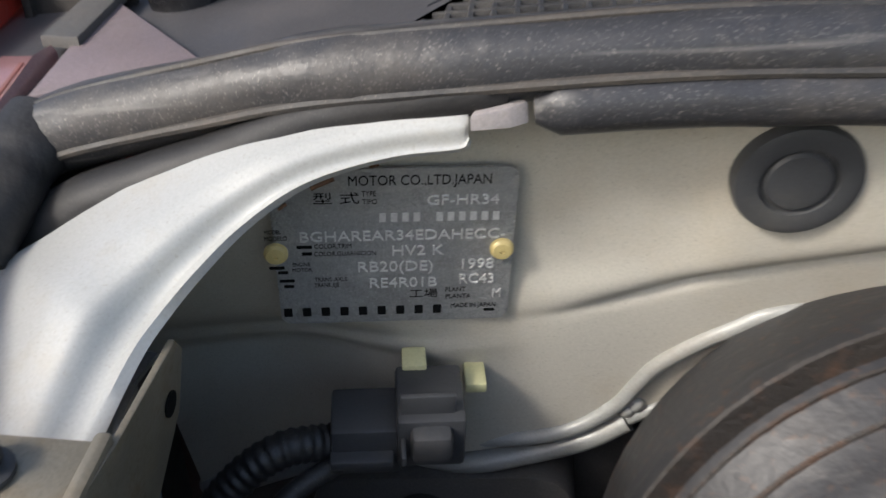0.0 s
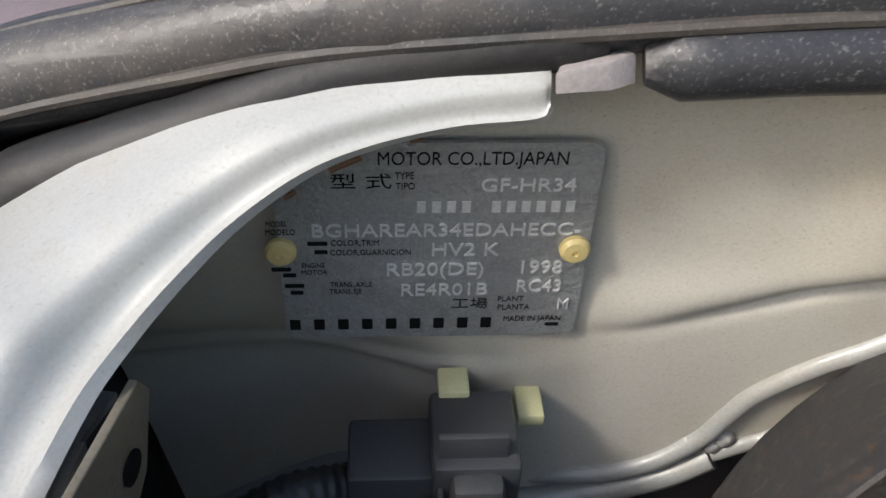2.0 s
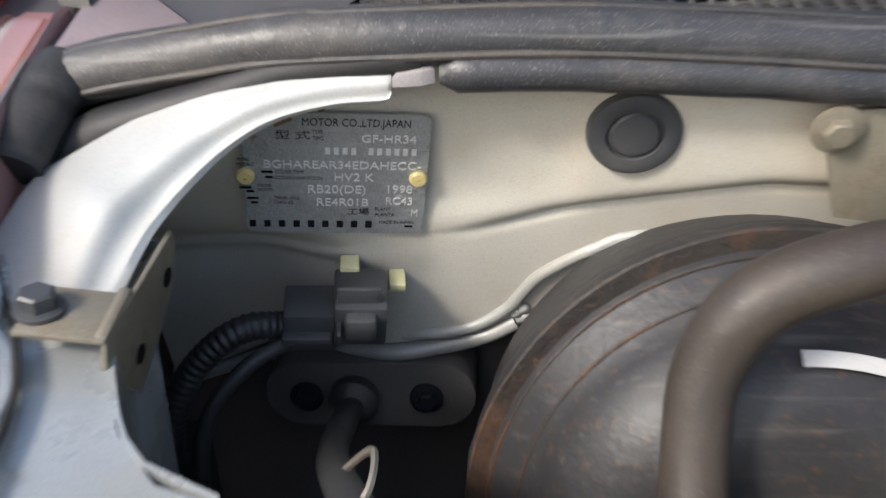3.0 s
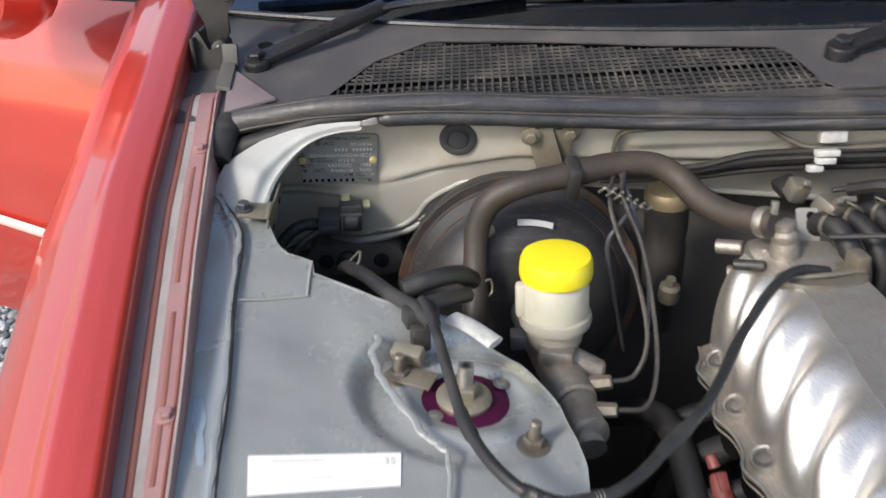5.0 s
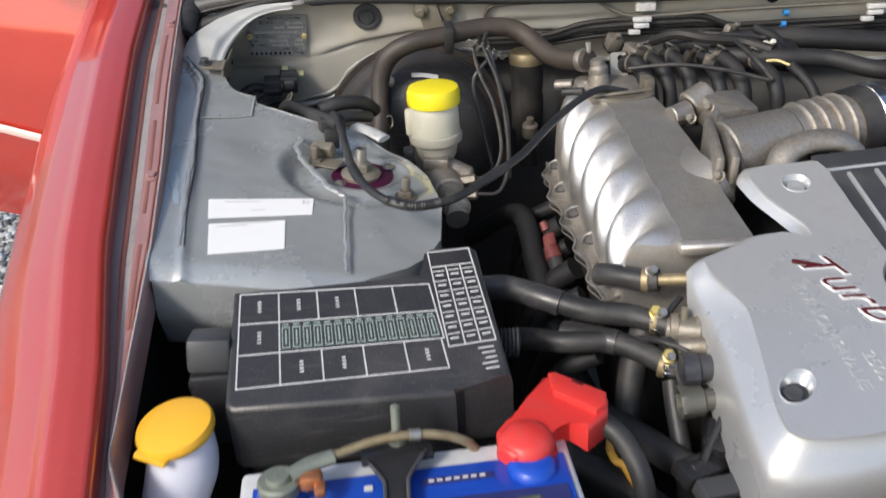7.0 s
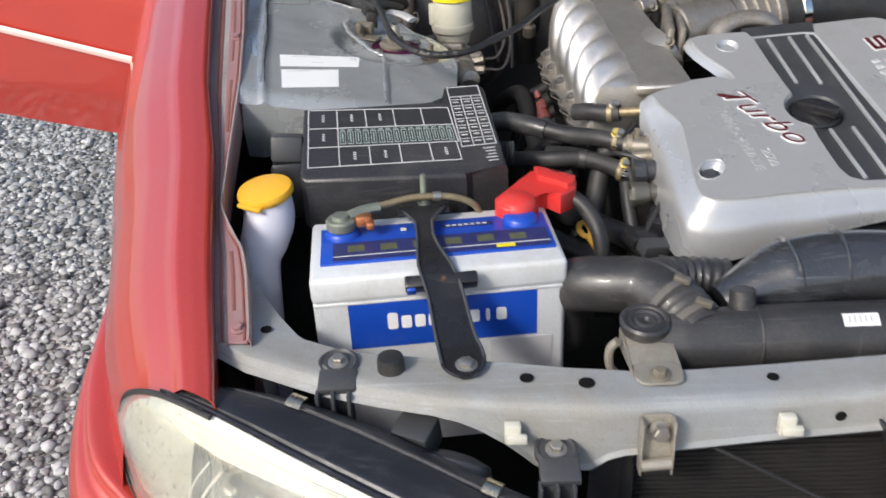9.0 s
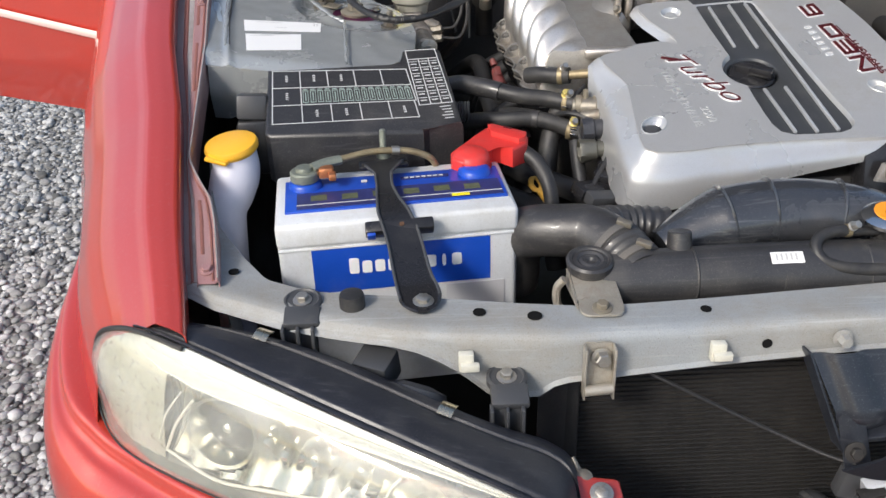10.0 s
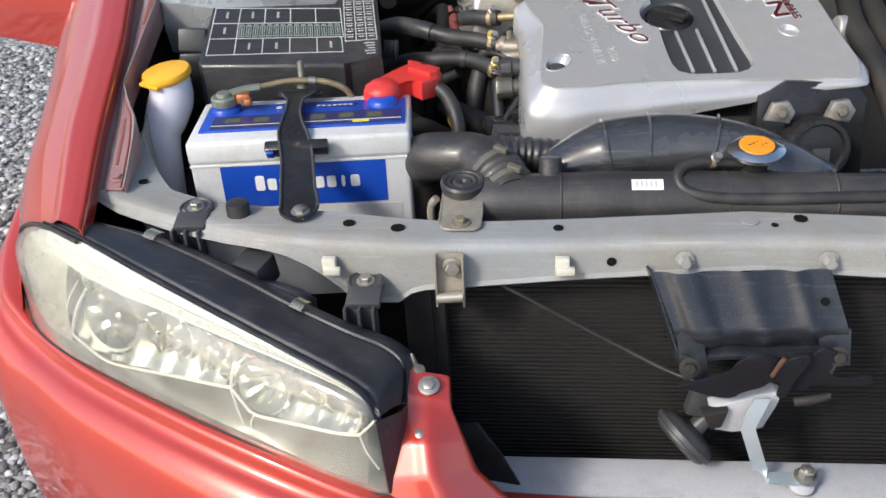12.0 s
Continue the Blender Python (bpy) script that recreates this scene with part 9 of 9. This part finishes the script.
lathe(bm, [(0.034, -0.06), (0.034, 0.0), (0.0315, 0.004), (0.027, 0.004), (0.025, 0.0), (0.012, 0.001)], (0.713, -0.418, 0.697), (0.1, -1, 0.25), 40)
part("pulley", bm, M_PLASTIC, alt, "round black pulley")
bm = B()
prism(bm, [(-0.062, 0.048), (-0.030, 0.062), (0.042, 0.060), (0.056, 0.040), (0.056, -0.05), (-0.03, -0.06), (-0.062, -0.01)], 0.0, 0.03, basis((0.713, -0.360, 0.690), (1, 0.05, 0), (0, 0.25, 1)), 0.006)
part("housing", bm, M_PLASTIC, alt)
for x, z in ((0.672, 0.733), (0.733, 0.734)):
    bm = B()
    prism(bm, [(-0.016, -0.008), (0.010, -0.012), (0.016, 0.0), (0.008, 0.012), (-0.008, 0.010)], 0.0, 0.008, basis((x, -0.396, z - 0.002), (1, 0.05, 0), (0, 0.25, 1)), 0.002)
    part("lug", bm, M_ALUROUGH, alt, "stained cast lug")
    bm = B()
    hexbolt(bm, (x, -0.405, z), (0, -1, 0.3), 0.0052, 0.006)
    part("bolt", bm, M_RUSTY, alt)
bm = B()
box(bm, (0.7155, -0.4215, 0.691), (0.018, 0.001, 0.016), pose(0, 0, 0, -14, 0, 5))
part("tag", bm, M_GREYPL, alt)
for k, x in enumerate((0.790, 0.815, 0.845)):
    hose("side_hose", [(x + 0.02, -0.05, 0.78), (x + 0.01, -0.15, 0.785), (x - 0.005 + 0.004 * k, -0.25, 0.775), (x, -0.34, 0.75), (x + 0.01, -0.40, 0.70), (x + 0.02, -0.44, 0.60)], 0.013, "grimy black hose along the engine's far side", material=M_DARK)

# ---- condenser, latch panel, horn, bracket, cable ----
cond = thing("condenser", (0.62, -0.575, 0.53), "dark condenser with fine horizontal fins", "condenser")
bm = B()
box(bm, (0.62, -0.566, 0.52), (0.585, 0.010, 0.28), None, 0.002)
part("fin_core", bm, M_FIN, cond)
bm = B()
box(bm, (0.317, -0.575, 0.535), (0.022, 0.024, 0.27), None, 0.005)
part("end_tank", bm, M_DARK, cond)
bm = B()
box(bm, (0.935, -0.575, 0.535), (0.022, 0.024, 0.27), None, 0.005)
part("end_tank", bm, M_DARK, cond)
bm = B()
box(bm, (0, 0, 0), (0.585, 0.010, 0.0017), None, 0.0005, 1)
tube_mesh = bpy.data.meshes.new("tube")
bm.to_mesh(tube_mesh)
bm.free()
tube_mesh.materials.append(M_TUBE)
for k in range(48):
    ob = new("tube", tube_mesh)
    ob.parent = cond
    ob.location = Vector((0.62, -0.5685, 0.402 + 0.0055 * k)) - cond.location
bm = B()
sheet(bm, lambda u, v: Vector((0.288 + 0.026 * u, -0.600 + 0.02 * v, 0.69 - 0.30 * v)), 4, 10, 0.002)
solo("air_guide", bm, M_HOSE, (0.30, -0.59, 0.55), "black rubber air guide beside the condenser", "air guide", sharp=60)

latchp = thing("latch_panel", (0.60, -0.63, 0.63), "ribbed black latch panel hanging under the cross member", "latch panel")


def latch_sheet(u, v):
    x = 0.520 + u * 0.156 + v * (0.024 * (1 - u) + 0.020 * u)
    z = 0.668 + 0.004 * u - 0.058 * v
    rib = 0.0045 * (math.exp(-((u - 0.17) / 0.09) ** 4) + 0.8 * math.exp(-((u - 0.52) / 0.07) ** 2) + 0.8 * math.exp(-((u - 0.80) / 0.05) ** 2))
    curl = 0.012 * max(0, (v - 0.82) / 0.18) ** 2
    return Vector((x, -0.614 - 0.029 * v - rib + curl, z - 0.012 * max(0, (v - 0.82) / 0.18)))


bm = B()
sheet(bm, latch_sheet, 60, 24, 0.002)
# folded side cheek and the leg that carries the left bolt
sheet(bm, lambda u, v: Vector((0.520 + 0.030 * v - 0.004 * u, -0.614 - 0.034 * v + 0.016 * u, 0.668 - 0.083 * v)), 4, 14, 0.002)
sheet(bm, lambda u, v: Vector((0.541 + 0.024 * u + 0.010 * v, -0.636 - 0.016 * v - 0.002 * math.sin(math.pi * u), 0.622 - 0.052 * v)), 8, 12, 0.002)
sheet(bm, lambda u, v: Vector((0.668 + 0.028 * u, -0.636 - 0.014 * v, 0.622 - 0.030 * v)), 6, 8, 0.002)
box(bm, (0.62, -0.632, 0.596), (0.13, 0.020, 0.006), pose(0, 0, 0, 8, -4, 0), 0.002)
part("panel", bm, M_LATCH, latchp, "black steel panel with dusty ribs")
bm = B()
lathe(bm, [(0.004, 0), (0.004, 0.001)], (0.668, -0.6365, 0.652), (0, -0.9, 0.45), 16)
part("panel_hole", bm, M_INKHOLE, latchp)


def plate(name, poly, back, label=""):
    bm = B()
    pts = curve_points([Vector((x, z, 0)) for x, z in poly + poly[:1]], 3)[:-1]
    prism(bm, [(p.x, p.y) for p in pts], back, back + 0.003, basis((0, -0.655 + 0.0, 0.58), (1, 0, 0), (0, -0.12, 1)), 0.0008)
    return part(name, bm, M_BLACKMET, latchp, label)


plate("latch_base", [(0.546, -0.007), (0.571, 0.002), (0.588, 0.012), (0.596, 0.025), (0.606, 0.033), (0.616, 0.034), (0.628, 0.028), (0.626, 0.008), (0.622, -0.005), (0.601, -0.014), (0.595, -0.021), (0.575, -0.019)], 0.002, "curved black latch plate")
latch = plate("latch_hook", [(0.627, 0.006), (0.630, 0.021), (0.636, 0.032), (0.649, 0.037), (0.655, 0.033), (0.650, 0.018), (0.644, 0.002), (0.640, -0.015), (0.633, -0.014), (0.634, 0.004)], 0.006, "black hook of the latch")
plate("latch_lever", [(0.646, -0.011), (0.653, 0.009), (0.656, 0.024), (0.663, 0.036), (0.670, 0.038), (0.682, 0.030), (0.680, 0.020), (0.676, 0.008), (0.692, 0.002), (0.712, 0.004), (0.716, -0.005), (0.690, -0.008), (0.668, -0.005), (0.657, -0.015)], -0.002, "black latch lever with a long arm")
bm = B()
tube(bm, [(0.625, -0.664, 0.590), (0.628, -0.665, 0.600), (0.633, -0.665, 0.611)], 0.0022, 8, 6)
part("rusty_pawl", bm, M_RUST, latch)
bm = B()
tube(bm, [(0.649, -0.662, 0.559), (0.664, -0.662, 0.562), (0.680, -0.661, 0.566)], 0.0042, 10, 20, lambda s: 1 + 0.14 * math.sin(s * 150))
part("latch_spring", bm, M_DARK, latch)
bm = B()
box(bm, (0.674, -0.652, 0.594), (0.016, 0.010, 0.020), pose(0, 0, 0, 8, 10, 0), 0.003)
part("lever_block", bm, M_GREYPL, latch)
for p in ((0.553, -0.658, 0.594), (0.682, -0.655, 0.606)):
    bm = B()
    hexbolt(bm, p, (0, -1, 0.3), 0.0056, 0.006, 1.7)
    part("bolt", bm, M_DARK, latchp, "grimy black bolt")
stay = thing("lower_stay", (0.63, -0.63, 0.50), "pale bracket and bright zinc stay under the latch", "bracket")
bm = B()
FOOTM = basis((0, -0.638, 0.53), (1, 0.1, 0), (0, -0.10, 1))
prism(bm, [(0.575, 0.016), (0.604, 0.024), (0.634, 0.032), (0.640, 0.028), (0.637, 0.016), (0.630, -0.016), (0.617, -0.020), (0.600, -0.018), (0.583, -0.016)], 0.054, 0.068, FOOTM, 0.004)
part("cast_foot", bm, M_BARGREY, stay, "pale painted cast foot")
bm = B()
prism(bm, [(0.566, 0.014), (0.590, 0.018), (0.586, -0.004), (0.576, -0.006)], 0.064, 0.076, FOOTM, 0.003)
part("foot_clip", bm, M_DARK, stay)
bm = B()


def strip(u, v):
    a = Vector((np.interp(v, [0, 0.34, 0.74, 0.80, 1], [0.622, 0.612, 0.630, 0.634, 0.672]), np.interp(v, [0, 0.34, 0.74, 0.80, 1], [-0.660, -0.662, -0.664, -0.667, -0.668]), np.interp(v, [0, 0.34, 0.74, 0.80, 1], [0.560, 0.526, 0.474, 0.468, 0.466])))
    flat = min(1, max(0, (v - 0.72) / 0.08))
    return a + Vector((0.014 * (1 - flat), -0.014 * flat, 0)) * (u - 0.5)


sheet(bm, strip, 6, 50, 0.0025)
part("zinc_strip", bm, M_ZINC, stay, "bluish bright zinc strip")
bm = B()
hexbolt(bm, (0.672, -0.666, 0.470), (0, -0.1, 1), 0.0075, 0.010, 1.5, 0.004)
part("bolt", bm, M_STEEL, stay)
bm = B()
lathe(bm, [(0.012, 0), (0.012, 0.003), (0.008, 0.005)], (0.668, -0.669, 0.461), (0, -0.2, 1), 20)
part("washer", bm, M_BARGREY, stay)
horn = thing("horn", (0.57, -0.61, 0.46), "grimy black disc horn on its stalk", "horn")
bm = B()
lathe(bm, [(0.010, -0.014), (0.023, -0.011), (0.030, -0.007), (0.032, -0.003), (0.034, -0.002), (0.034, 0.003), (0.031, 0.004), (0.0305, 0.007), (0.026, 0.010), (0.013, 0.011)], (0.562, -0.630, 0.486), (-0.72, -0.30, -0.62), 40)
part("disc", bm, M_GREYPL, horn)
bm = B()
rod(bm, (0.570, -0.626, 0.490), (0.592, -0.618, 0.512), 0.010, 0.007, 14)
box(bm, (0.572, -0.628, 0.535), (0.020, 0.016, 0.040), pose(0, 0, 0, 0, 12, 0), 0.004)
box(bm, (0.588, -0.634, 0.528), (0.012, 0.010, 0.026), pose(0, 0, 0, 0, -20, 10), 0.003)
rod(bm, (0.562, -0.632, 0.562), (0.590, -0.624, 0.505), 0.004, seg=8)
part("stalk", bm, M_GREYPL, horn)
bm = B()
tube(bm, [(0.362, -0.597, 0.655), (0.40, -0.604, 0.636), (0.45, -0.612, 0.610), (0.50, -0.625, 0.588), (0.535, -0.640, 0.577), (0.56, -0.652, 0.574)], 0.0017, 8, 8)
solo("release_cable", bm, M_HOSE, (0.36, -0.597, 0.655), "thin grey bonnet release cable across the condenser", "cable")
bm = B()
prism(bm, [(0.0, -0.02), (0.045, -0.095), (0.085, -0.10), (0.05, -0.045), (0.025, -0.015)], 0, 0.003, basis((0.335, -0.640, 0.53), (1, -0.2, 0), (0, 0.2, 1)), 0.001)
solo("air_dam_flap", bm, M_HOSE, (0.335, -0.64, 0.50), "black rubber flap beside the bumper opening", "flap")

# ---- headlight ----
M_BROW = mat("sky_whitened_silver", (0.66, 0.66, 0.64), 0.30, 0.3, 0.04, 30, 0.0, wob=0.1)
lamp = thing("headlight", (0.10, -0.66, 0.62), "hazy clear headlight with black housing and chrome bowls", "headlight")
TOP = curve_points([(-0.112, -0.545, 0.655), (-0.098, -0.556, 0.682), (-0.062, -0.583, 0.702), (-0.011, -0.613, 0.700), (0.06, -0.655, 0.690), (0.133, -0.695, 0.678), (0.20, -0.731, 0.667), (0.258, -0.762, 0.657), (0.280, -0.776, 0.648), (0.287, -0.781, 0.632)], 8)
LOWC = curve_points([(-0.114, -0.552, 0.640), (-0.113, -0.570, 0.604), (-0.090, -0.600, 0.586), (-0.040, -0.641, 0.588), (0.025, -0.684, 0.592), (0.105, -0.728, 0.592), (0.176, -0.760, 0.586), (0.235, -0.780, 0.574), (0.275, -0.789, 0.565), (0.294, -0.790, 0.562)], 8)


def lens_pt(u, v, inset=0.0):
    p = along(TOP, min(1, u)).lerp(along(LOWC, min(1, u)), v)
    out = Vector((-0.45, -0.75, 0.45))
    return p + out.normalized() * (0.015 * math.sin(math.pi * v ** 0.6) * math.sin(math.pi * min(1, 0.1 + u * 0.9)) ** 0.5 - inset)


bm = B()
sheet(bm, lens_pt, len(TOP) - 1, 20, 0.002)
ob = part("lens", bm, M_LENS, lamp, "hazy yellowed clear lens", 60)
ob.visible_shadow = False
# chrome strip along the inside of the lens' top edge, bezel and bowls behind it
bm = B()
def brow(u, v):
    k = 0.25 + u * 0.71
    wide = float(np.interp(k, [0.25, 0.30, 0.36, 0.44, 0.50, 0.55, 0.60, 0.67, 0.73, 0.96], [0.16, 0.22, 0.25, 0.22, 0.18, 0.16, 0.135, 0.10, 0.07, 0.04]))
    return lens_pt(k, 0.01 + wide * v, 0.003 + 0.010 * v)


sheet(bm, brow, 60, 6, 0.001)
part("brow", bm, M_BROW, lamp, "chrome strip under the top edge, paled for mirrored sky")
for v_, r_ in ((1.0, 0.0012), (0.45, 0.0007)):
    bm = B()
    tube(bm, [brow(u, v_) + Vector((0, -0.001, 0.001)) for u in np.linspace(0.03, 0.98, 24)], r_, 6, 3)
    part("brow_edge", bm, M_CHROME, lamp)
ax = Vector((-0.30, -0.90, 0.25)).normalized()
BOWLS = ((lens_pt(0.395, 0.56, 0.024), 0.030, 0.034, "large chrome reflector bowl"), (lens_pt(0.645, 0.50, 0.024), 0.024, 0.026, "smaller chrome reflector bowl"))
bm = B()


def back(u, v):
    d = 0.026 + 0.022 * math.sin(math.pi * v) * math.sin(math.pi * u)
    p = lens_pt(u, 0.01 + 0.98 * v, 0.004 + d * min(1, 7 * min(v, 1 - v, u, 1 - u)))
    for c, r, depth, _ in BOWLS:
        q = p - c
        if (q - ax * q.dot(ax)).length < r * 1.12:
            p = p - ax * (depth + 0.012)
    return p


sheet(bm, back, 90, 40)
part("bezel", bm, M_BEZEL, lamp, "satin grey bezel")


def bowl(p, r, depth, label):
    """A faceted open reflector with its bulb."""
    bm = B()
    t = B()
    prof = [(r * 1.16, -0.006), (r * 1.10, 0.001), (r, 0.0)] + [(r * math.sqrt(1 - k / 9), -depth * k / 9) for k in range(1, 9)] + [(r * 0.16, -depth)]
    lathe(t, prof, p, ax, 26, lambda a, h: 1 + (0.035 * math.cos(a * 13) if h < -0.004 else 0))
    bmesh.ops.delete(t, geom=[f for f in t.faces if len(f.verts) > 10], context="FACES_ONLY")
    merge(bm, t)
    b = part("bowl", bm, M_REFL, lamp, label, 12)
    bm = B()
    lathe(bm, [(r * 0.15, 0), (r * 0.17, depth * 0.5), (r * 0.13, depth * 0.75), (r * 0.02, depth * 0.8)], p - ax * depth, ax, 18)
    part("bulb", bm, M_CHROME, b)


for c, r, depth, label in BOWLS:
    bowl(c, r, depth, label)
# ridge of the bezel: two long facets meeting in a knot, with creases that run down from it
for line, r in (([(0.315, 0.86), (0.40, 0.93), (0.46, 0.86), (0.517, 0.755), (0.57, 0.66), (0.612, 0.585)], 0.0015), ([(0.612, 0.585), (0.628, 0.66), (0.650, 0.745), (0.69, 0.69), (0.733, 0.617), (0.79, 0.53), (0.85, 0.435)], 0.0015),
                ([(0.85, 0.435), (0.89, 0.27), (0.935, 0.09)], 0.0012), ([(0.612, 0.585), (0.612, 0.42), (0.622, 0.26)], 0.0011), ([(0.650, 0.745), (0.645, 0.86), (0.652, 0.97)], 0.0010), ([(0.612, 0.60), (0.625, 0.80), (0.64, 0.97)], 0.0008),
                ([(0.85, 0.44), (0.875, 0.60), (0.915, 0.75)], 0.0010), ([(0.315, 0.86), (0.335, 0.60), (0.360, 0.36)], 0.0014), ([(0.30, 0.80), (0.315, 0.56), (0.340, 0.33)], 0.0009)):
    bm = B()
    tube(bm, [lens_pt(a, b, 0.0125) for a, b in line], r, 6, 5)
    part("bezel_edge", bm, M_BEZELEDGE, lamp, "bright moulded ridge")
bm = B()


def lower_panel(u, v):
    """Satin field between the ridge and the lamp's lower edge."""
    k = 0.315 + 0.56 * u
    hi = float(np.interp(k, [0.315, 0.40, 0.517, 0.612, 0.650, 0.733, 0.85, 0.875], [0.86, 0.93, 0.755, 0.585, 0.745, 0.617, 0.435, 0.35]))
    return lens_pt(k, hi + (0.985 - hi) * v, 0.0130 - 0.006 * v + 0.004 * math.sin(math.pi * v))


sheet(bm, lower_panel, 70, 14, 0.0008)
part("lower_bezel", bm, M_BEZEL, lamp, "satin olive-grey lower bezel")
# fluted chrome wall between brow and bezel, with cut blocks between the bowls
bm = B()


def wall(u, v):
    k = 0.30 + 0.54 * u
    lo = float(np.interp(k, [0.30, 0.40, 0.517, 0.612, 0.650, 0.733, 0.84], [0.86, 0.93, 0.755, 0.60, 0.74, 0.62, 0.46]))
    p = lens_pt(k, 0.20 + (lo - 0.20) * v, 0.016 + 0.012 * math.sin(math.pi * v) + 0.0022 * math.sin(k * 150) + 0.0016 * math.sin(k * 67))
    for c, r, depth, _ in BOWLS:
        q = p - c
        if (q - ax * q.dot(ax)).length < r * 1.10:
            p = p - ax * (depth + 0.010)
    return p


sheet(bm, wall, 110, 24)
part("chrome_wall", bm, M_REFL, lamp, "fluted chrome reflector wall")
for k in range(9):
    bm = B()
    u = 0.465 + 0.017 * k
    box(bm, lens_pt(u, 0.50 + 0.05 * (k % 2), 0.026), (0.006, 0.010, 0.030 - 0.004 * (k % 3)), pose(0, 0, 0, 20, 10 * (k % 3), -30 + 14 * k), 0.001)
    part("reflector_facet", bm, M_REFL, lamp)
bm = B()


def flutes(u, v):
    k = 0.04 + 0.27 * u
    return lens_pt(k, 0.06 + 0.90 * v, 0.007 + 0.006 * u + 0.0005 * math.sin(u * 60) * (1 if v > 0.3 else 0))


sheet(bm, flutes, 40, 60, 0.0006)
part("flutes", bm, M_FLUTE, lamp, "fluted side reflector")
# black housing behind the lens
bm = B()
HB = curve_points([(-0.045, -0.56, 0.690), (0.0, -0.573, 0.692), (0.05, -0.590, 0.688), (0.10, -0.612, 0.681), (0.155, -0.638, 0.670), (0.205, -0.660, 0.657), (0.25, -0.676, 0.645), (0.285, -0.685, 0.635), (0.303, -0.70, 0.625), (0.305, -0.735, 0.612)], 8)
TL = TOP[16:]


def housing(u, v):
    a, b = along(TL, u), along(HB, u)
    prof = [(0.0, 0.002), (0.05, 0.003), (0.10, 0.0), (0.13, 0.0), (0.17, 0.003), (0.50, 0.0045), (0.86, 0.003), (0.875, 0.0015), (0.90, 0.0045), (0.925, 0.0015), (0.95, 0.003), (1.08, 0.001), (1.22, -0.003), (1.30, -0.012), (1.31, -0.12)]
    k = v * (len(prof) - 1)
    w = float(np.interp(k, range(len(prof)), [q[0] for q in prof]))
    dz = float(np.interp(k, range(len(prof)), [q[1] for q in prof]))
    return a.lerp(b, w) + Vector((0, 0, dz))


sheet(bm, housing, 60, 65, 0.002)


def housing_end(u, v):
    a = TOP[-1].lerp(LOWC[-1], v)
    b = Vector((0.306, -0.735, 0.612)).lerp(Vector((0.306, -0.74, 0.55)), v)
    return a.lerp(b, u) + Vector((0.006, 0, 0)) * math.sin(math.pi * u)


sheet(bm, housing_end, 10, 12, 0.002)
part("housing", bm, M_LAMPBLK, lamp, "satin black lamp housing", 45)
bm = B()
box(bm, (0.10, -0.64, 0.56), (0.30, 0.06, 0.14), pose(0, 0, 0, 0, 8, -26), 0.02)
part("rear_body", bm, M_PLASTIC, lamp)
for p, r in (((0.050, -0.5915, 0.6945), -22), ((0.205, -0.6635, 0.664), -26)):
    bm = B()
    sheet(bm, lambda u, v: Vector(p) + pose(0, 0, 0, 0, 8, r).to_3x3() @ Vector(((u - 0.5) * 0.013, (v - 0.5) * 0.016, 0.003 * math.sin(math.pi * v))), 4, 8, 0.0012)
    part("spring_clip", bm, M_GOLDCLIP, lamp, "bright sprung lens clip")
for p, legs in (((0.080, -0.548, 0.703), 0.032), ((0.257, -0.618, 0.662), 0.040)):
    bm = B()
    lathe(bm, [(0.0175, -0.004), (0.0175, 0.0015), (0.0150, 0.003), (0.0135, 0.0015), (0.010, 0.0012)], Vector(p) - Vector((0, 0, 0.004)), (0, -0.1, 1), 32)
    box(bm, Vector(p) + Vector((0.001, -0.020, -0.008)), (0.032, 0.022, 0.008), pose(0, 0, 0, 15), 0.002)
    for s in (-0.013, 0.0, 0.013):
        box(bm, Vector(p) + Vector((s - 0.002, -0.032, -0.010 - legs * 0.5)), (0.003, 0.012, legs), None, 0.0008)
    box(bm, Vector(p) + Vector((0, -0.027, -0.010 - legs * 0.5)), (0.028, 0.003, legs), None, 0.0008)
    e = part("ear", bm, M_GREYPL, lamp, "black mounting ear with ribs")
    bm = B()
    hexbolt(bm, Vector(p) - Vector((0, 0, 0.003)), (0, -0.1, 1), 0.0058, 0.006, 1.5)
    part("ear_bolt", bm, M_STEEL, e)
bm = B()
rod(bm, (0.305, -0.684, 0.626), (0.309, -0.692, 0.618), 0.0016, 0.003, 10)
lathe(bm, [(0.006, 0), (0.0066, 0.003), (0.0035, 0.005)], (0.312, -0.700, 0.618), (0, -0.3, 1), 20)
part("adjuster", bm, M_RUSTY, lamp)
bm = B()
lathe(bm, [(0.030, -0.02), (0.033, 0.0), (0.028, 0.012), (0.012, 0.016)], (0.175, -0.612, 0.632), (0.3, 0.6, 0.75), 28)
box(bm, (0.145, -0.592, 0.655), (0.034, 0.03, 0.03), pose(0, 0, 0, 10, 0, -25), 0.004)
part("bulb_cover", bm, M_GREYPL, lamp, "dark bulb cover behind the lamp")
for i0, i1, src in ((0, 26, TOP), (0, len(LOWC), LOWC)):
    bm = B()
    tube(bm, [p + (Vector((-0.002, -0.004, 0.001)) if src is TOP else Vector((-0.001, -0.001, 0.0))) for p in src[i0:i1:4]], 0.0024 if src is TOP else 0.0009, 8, 4)
    part("rubber_edge", bm, M_HOSE, lamp, "black rubber edging")
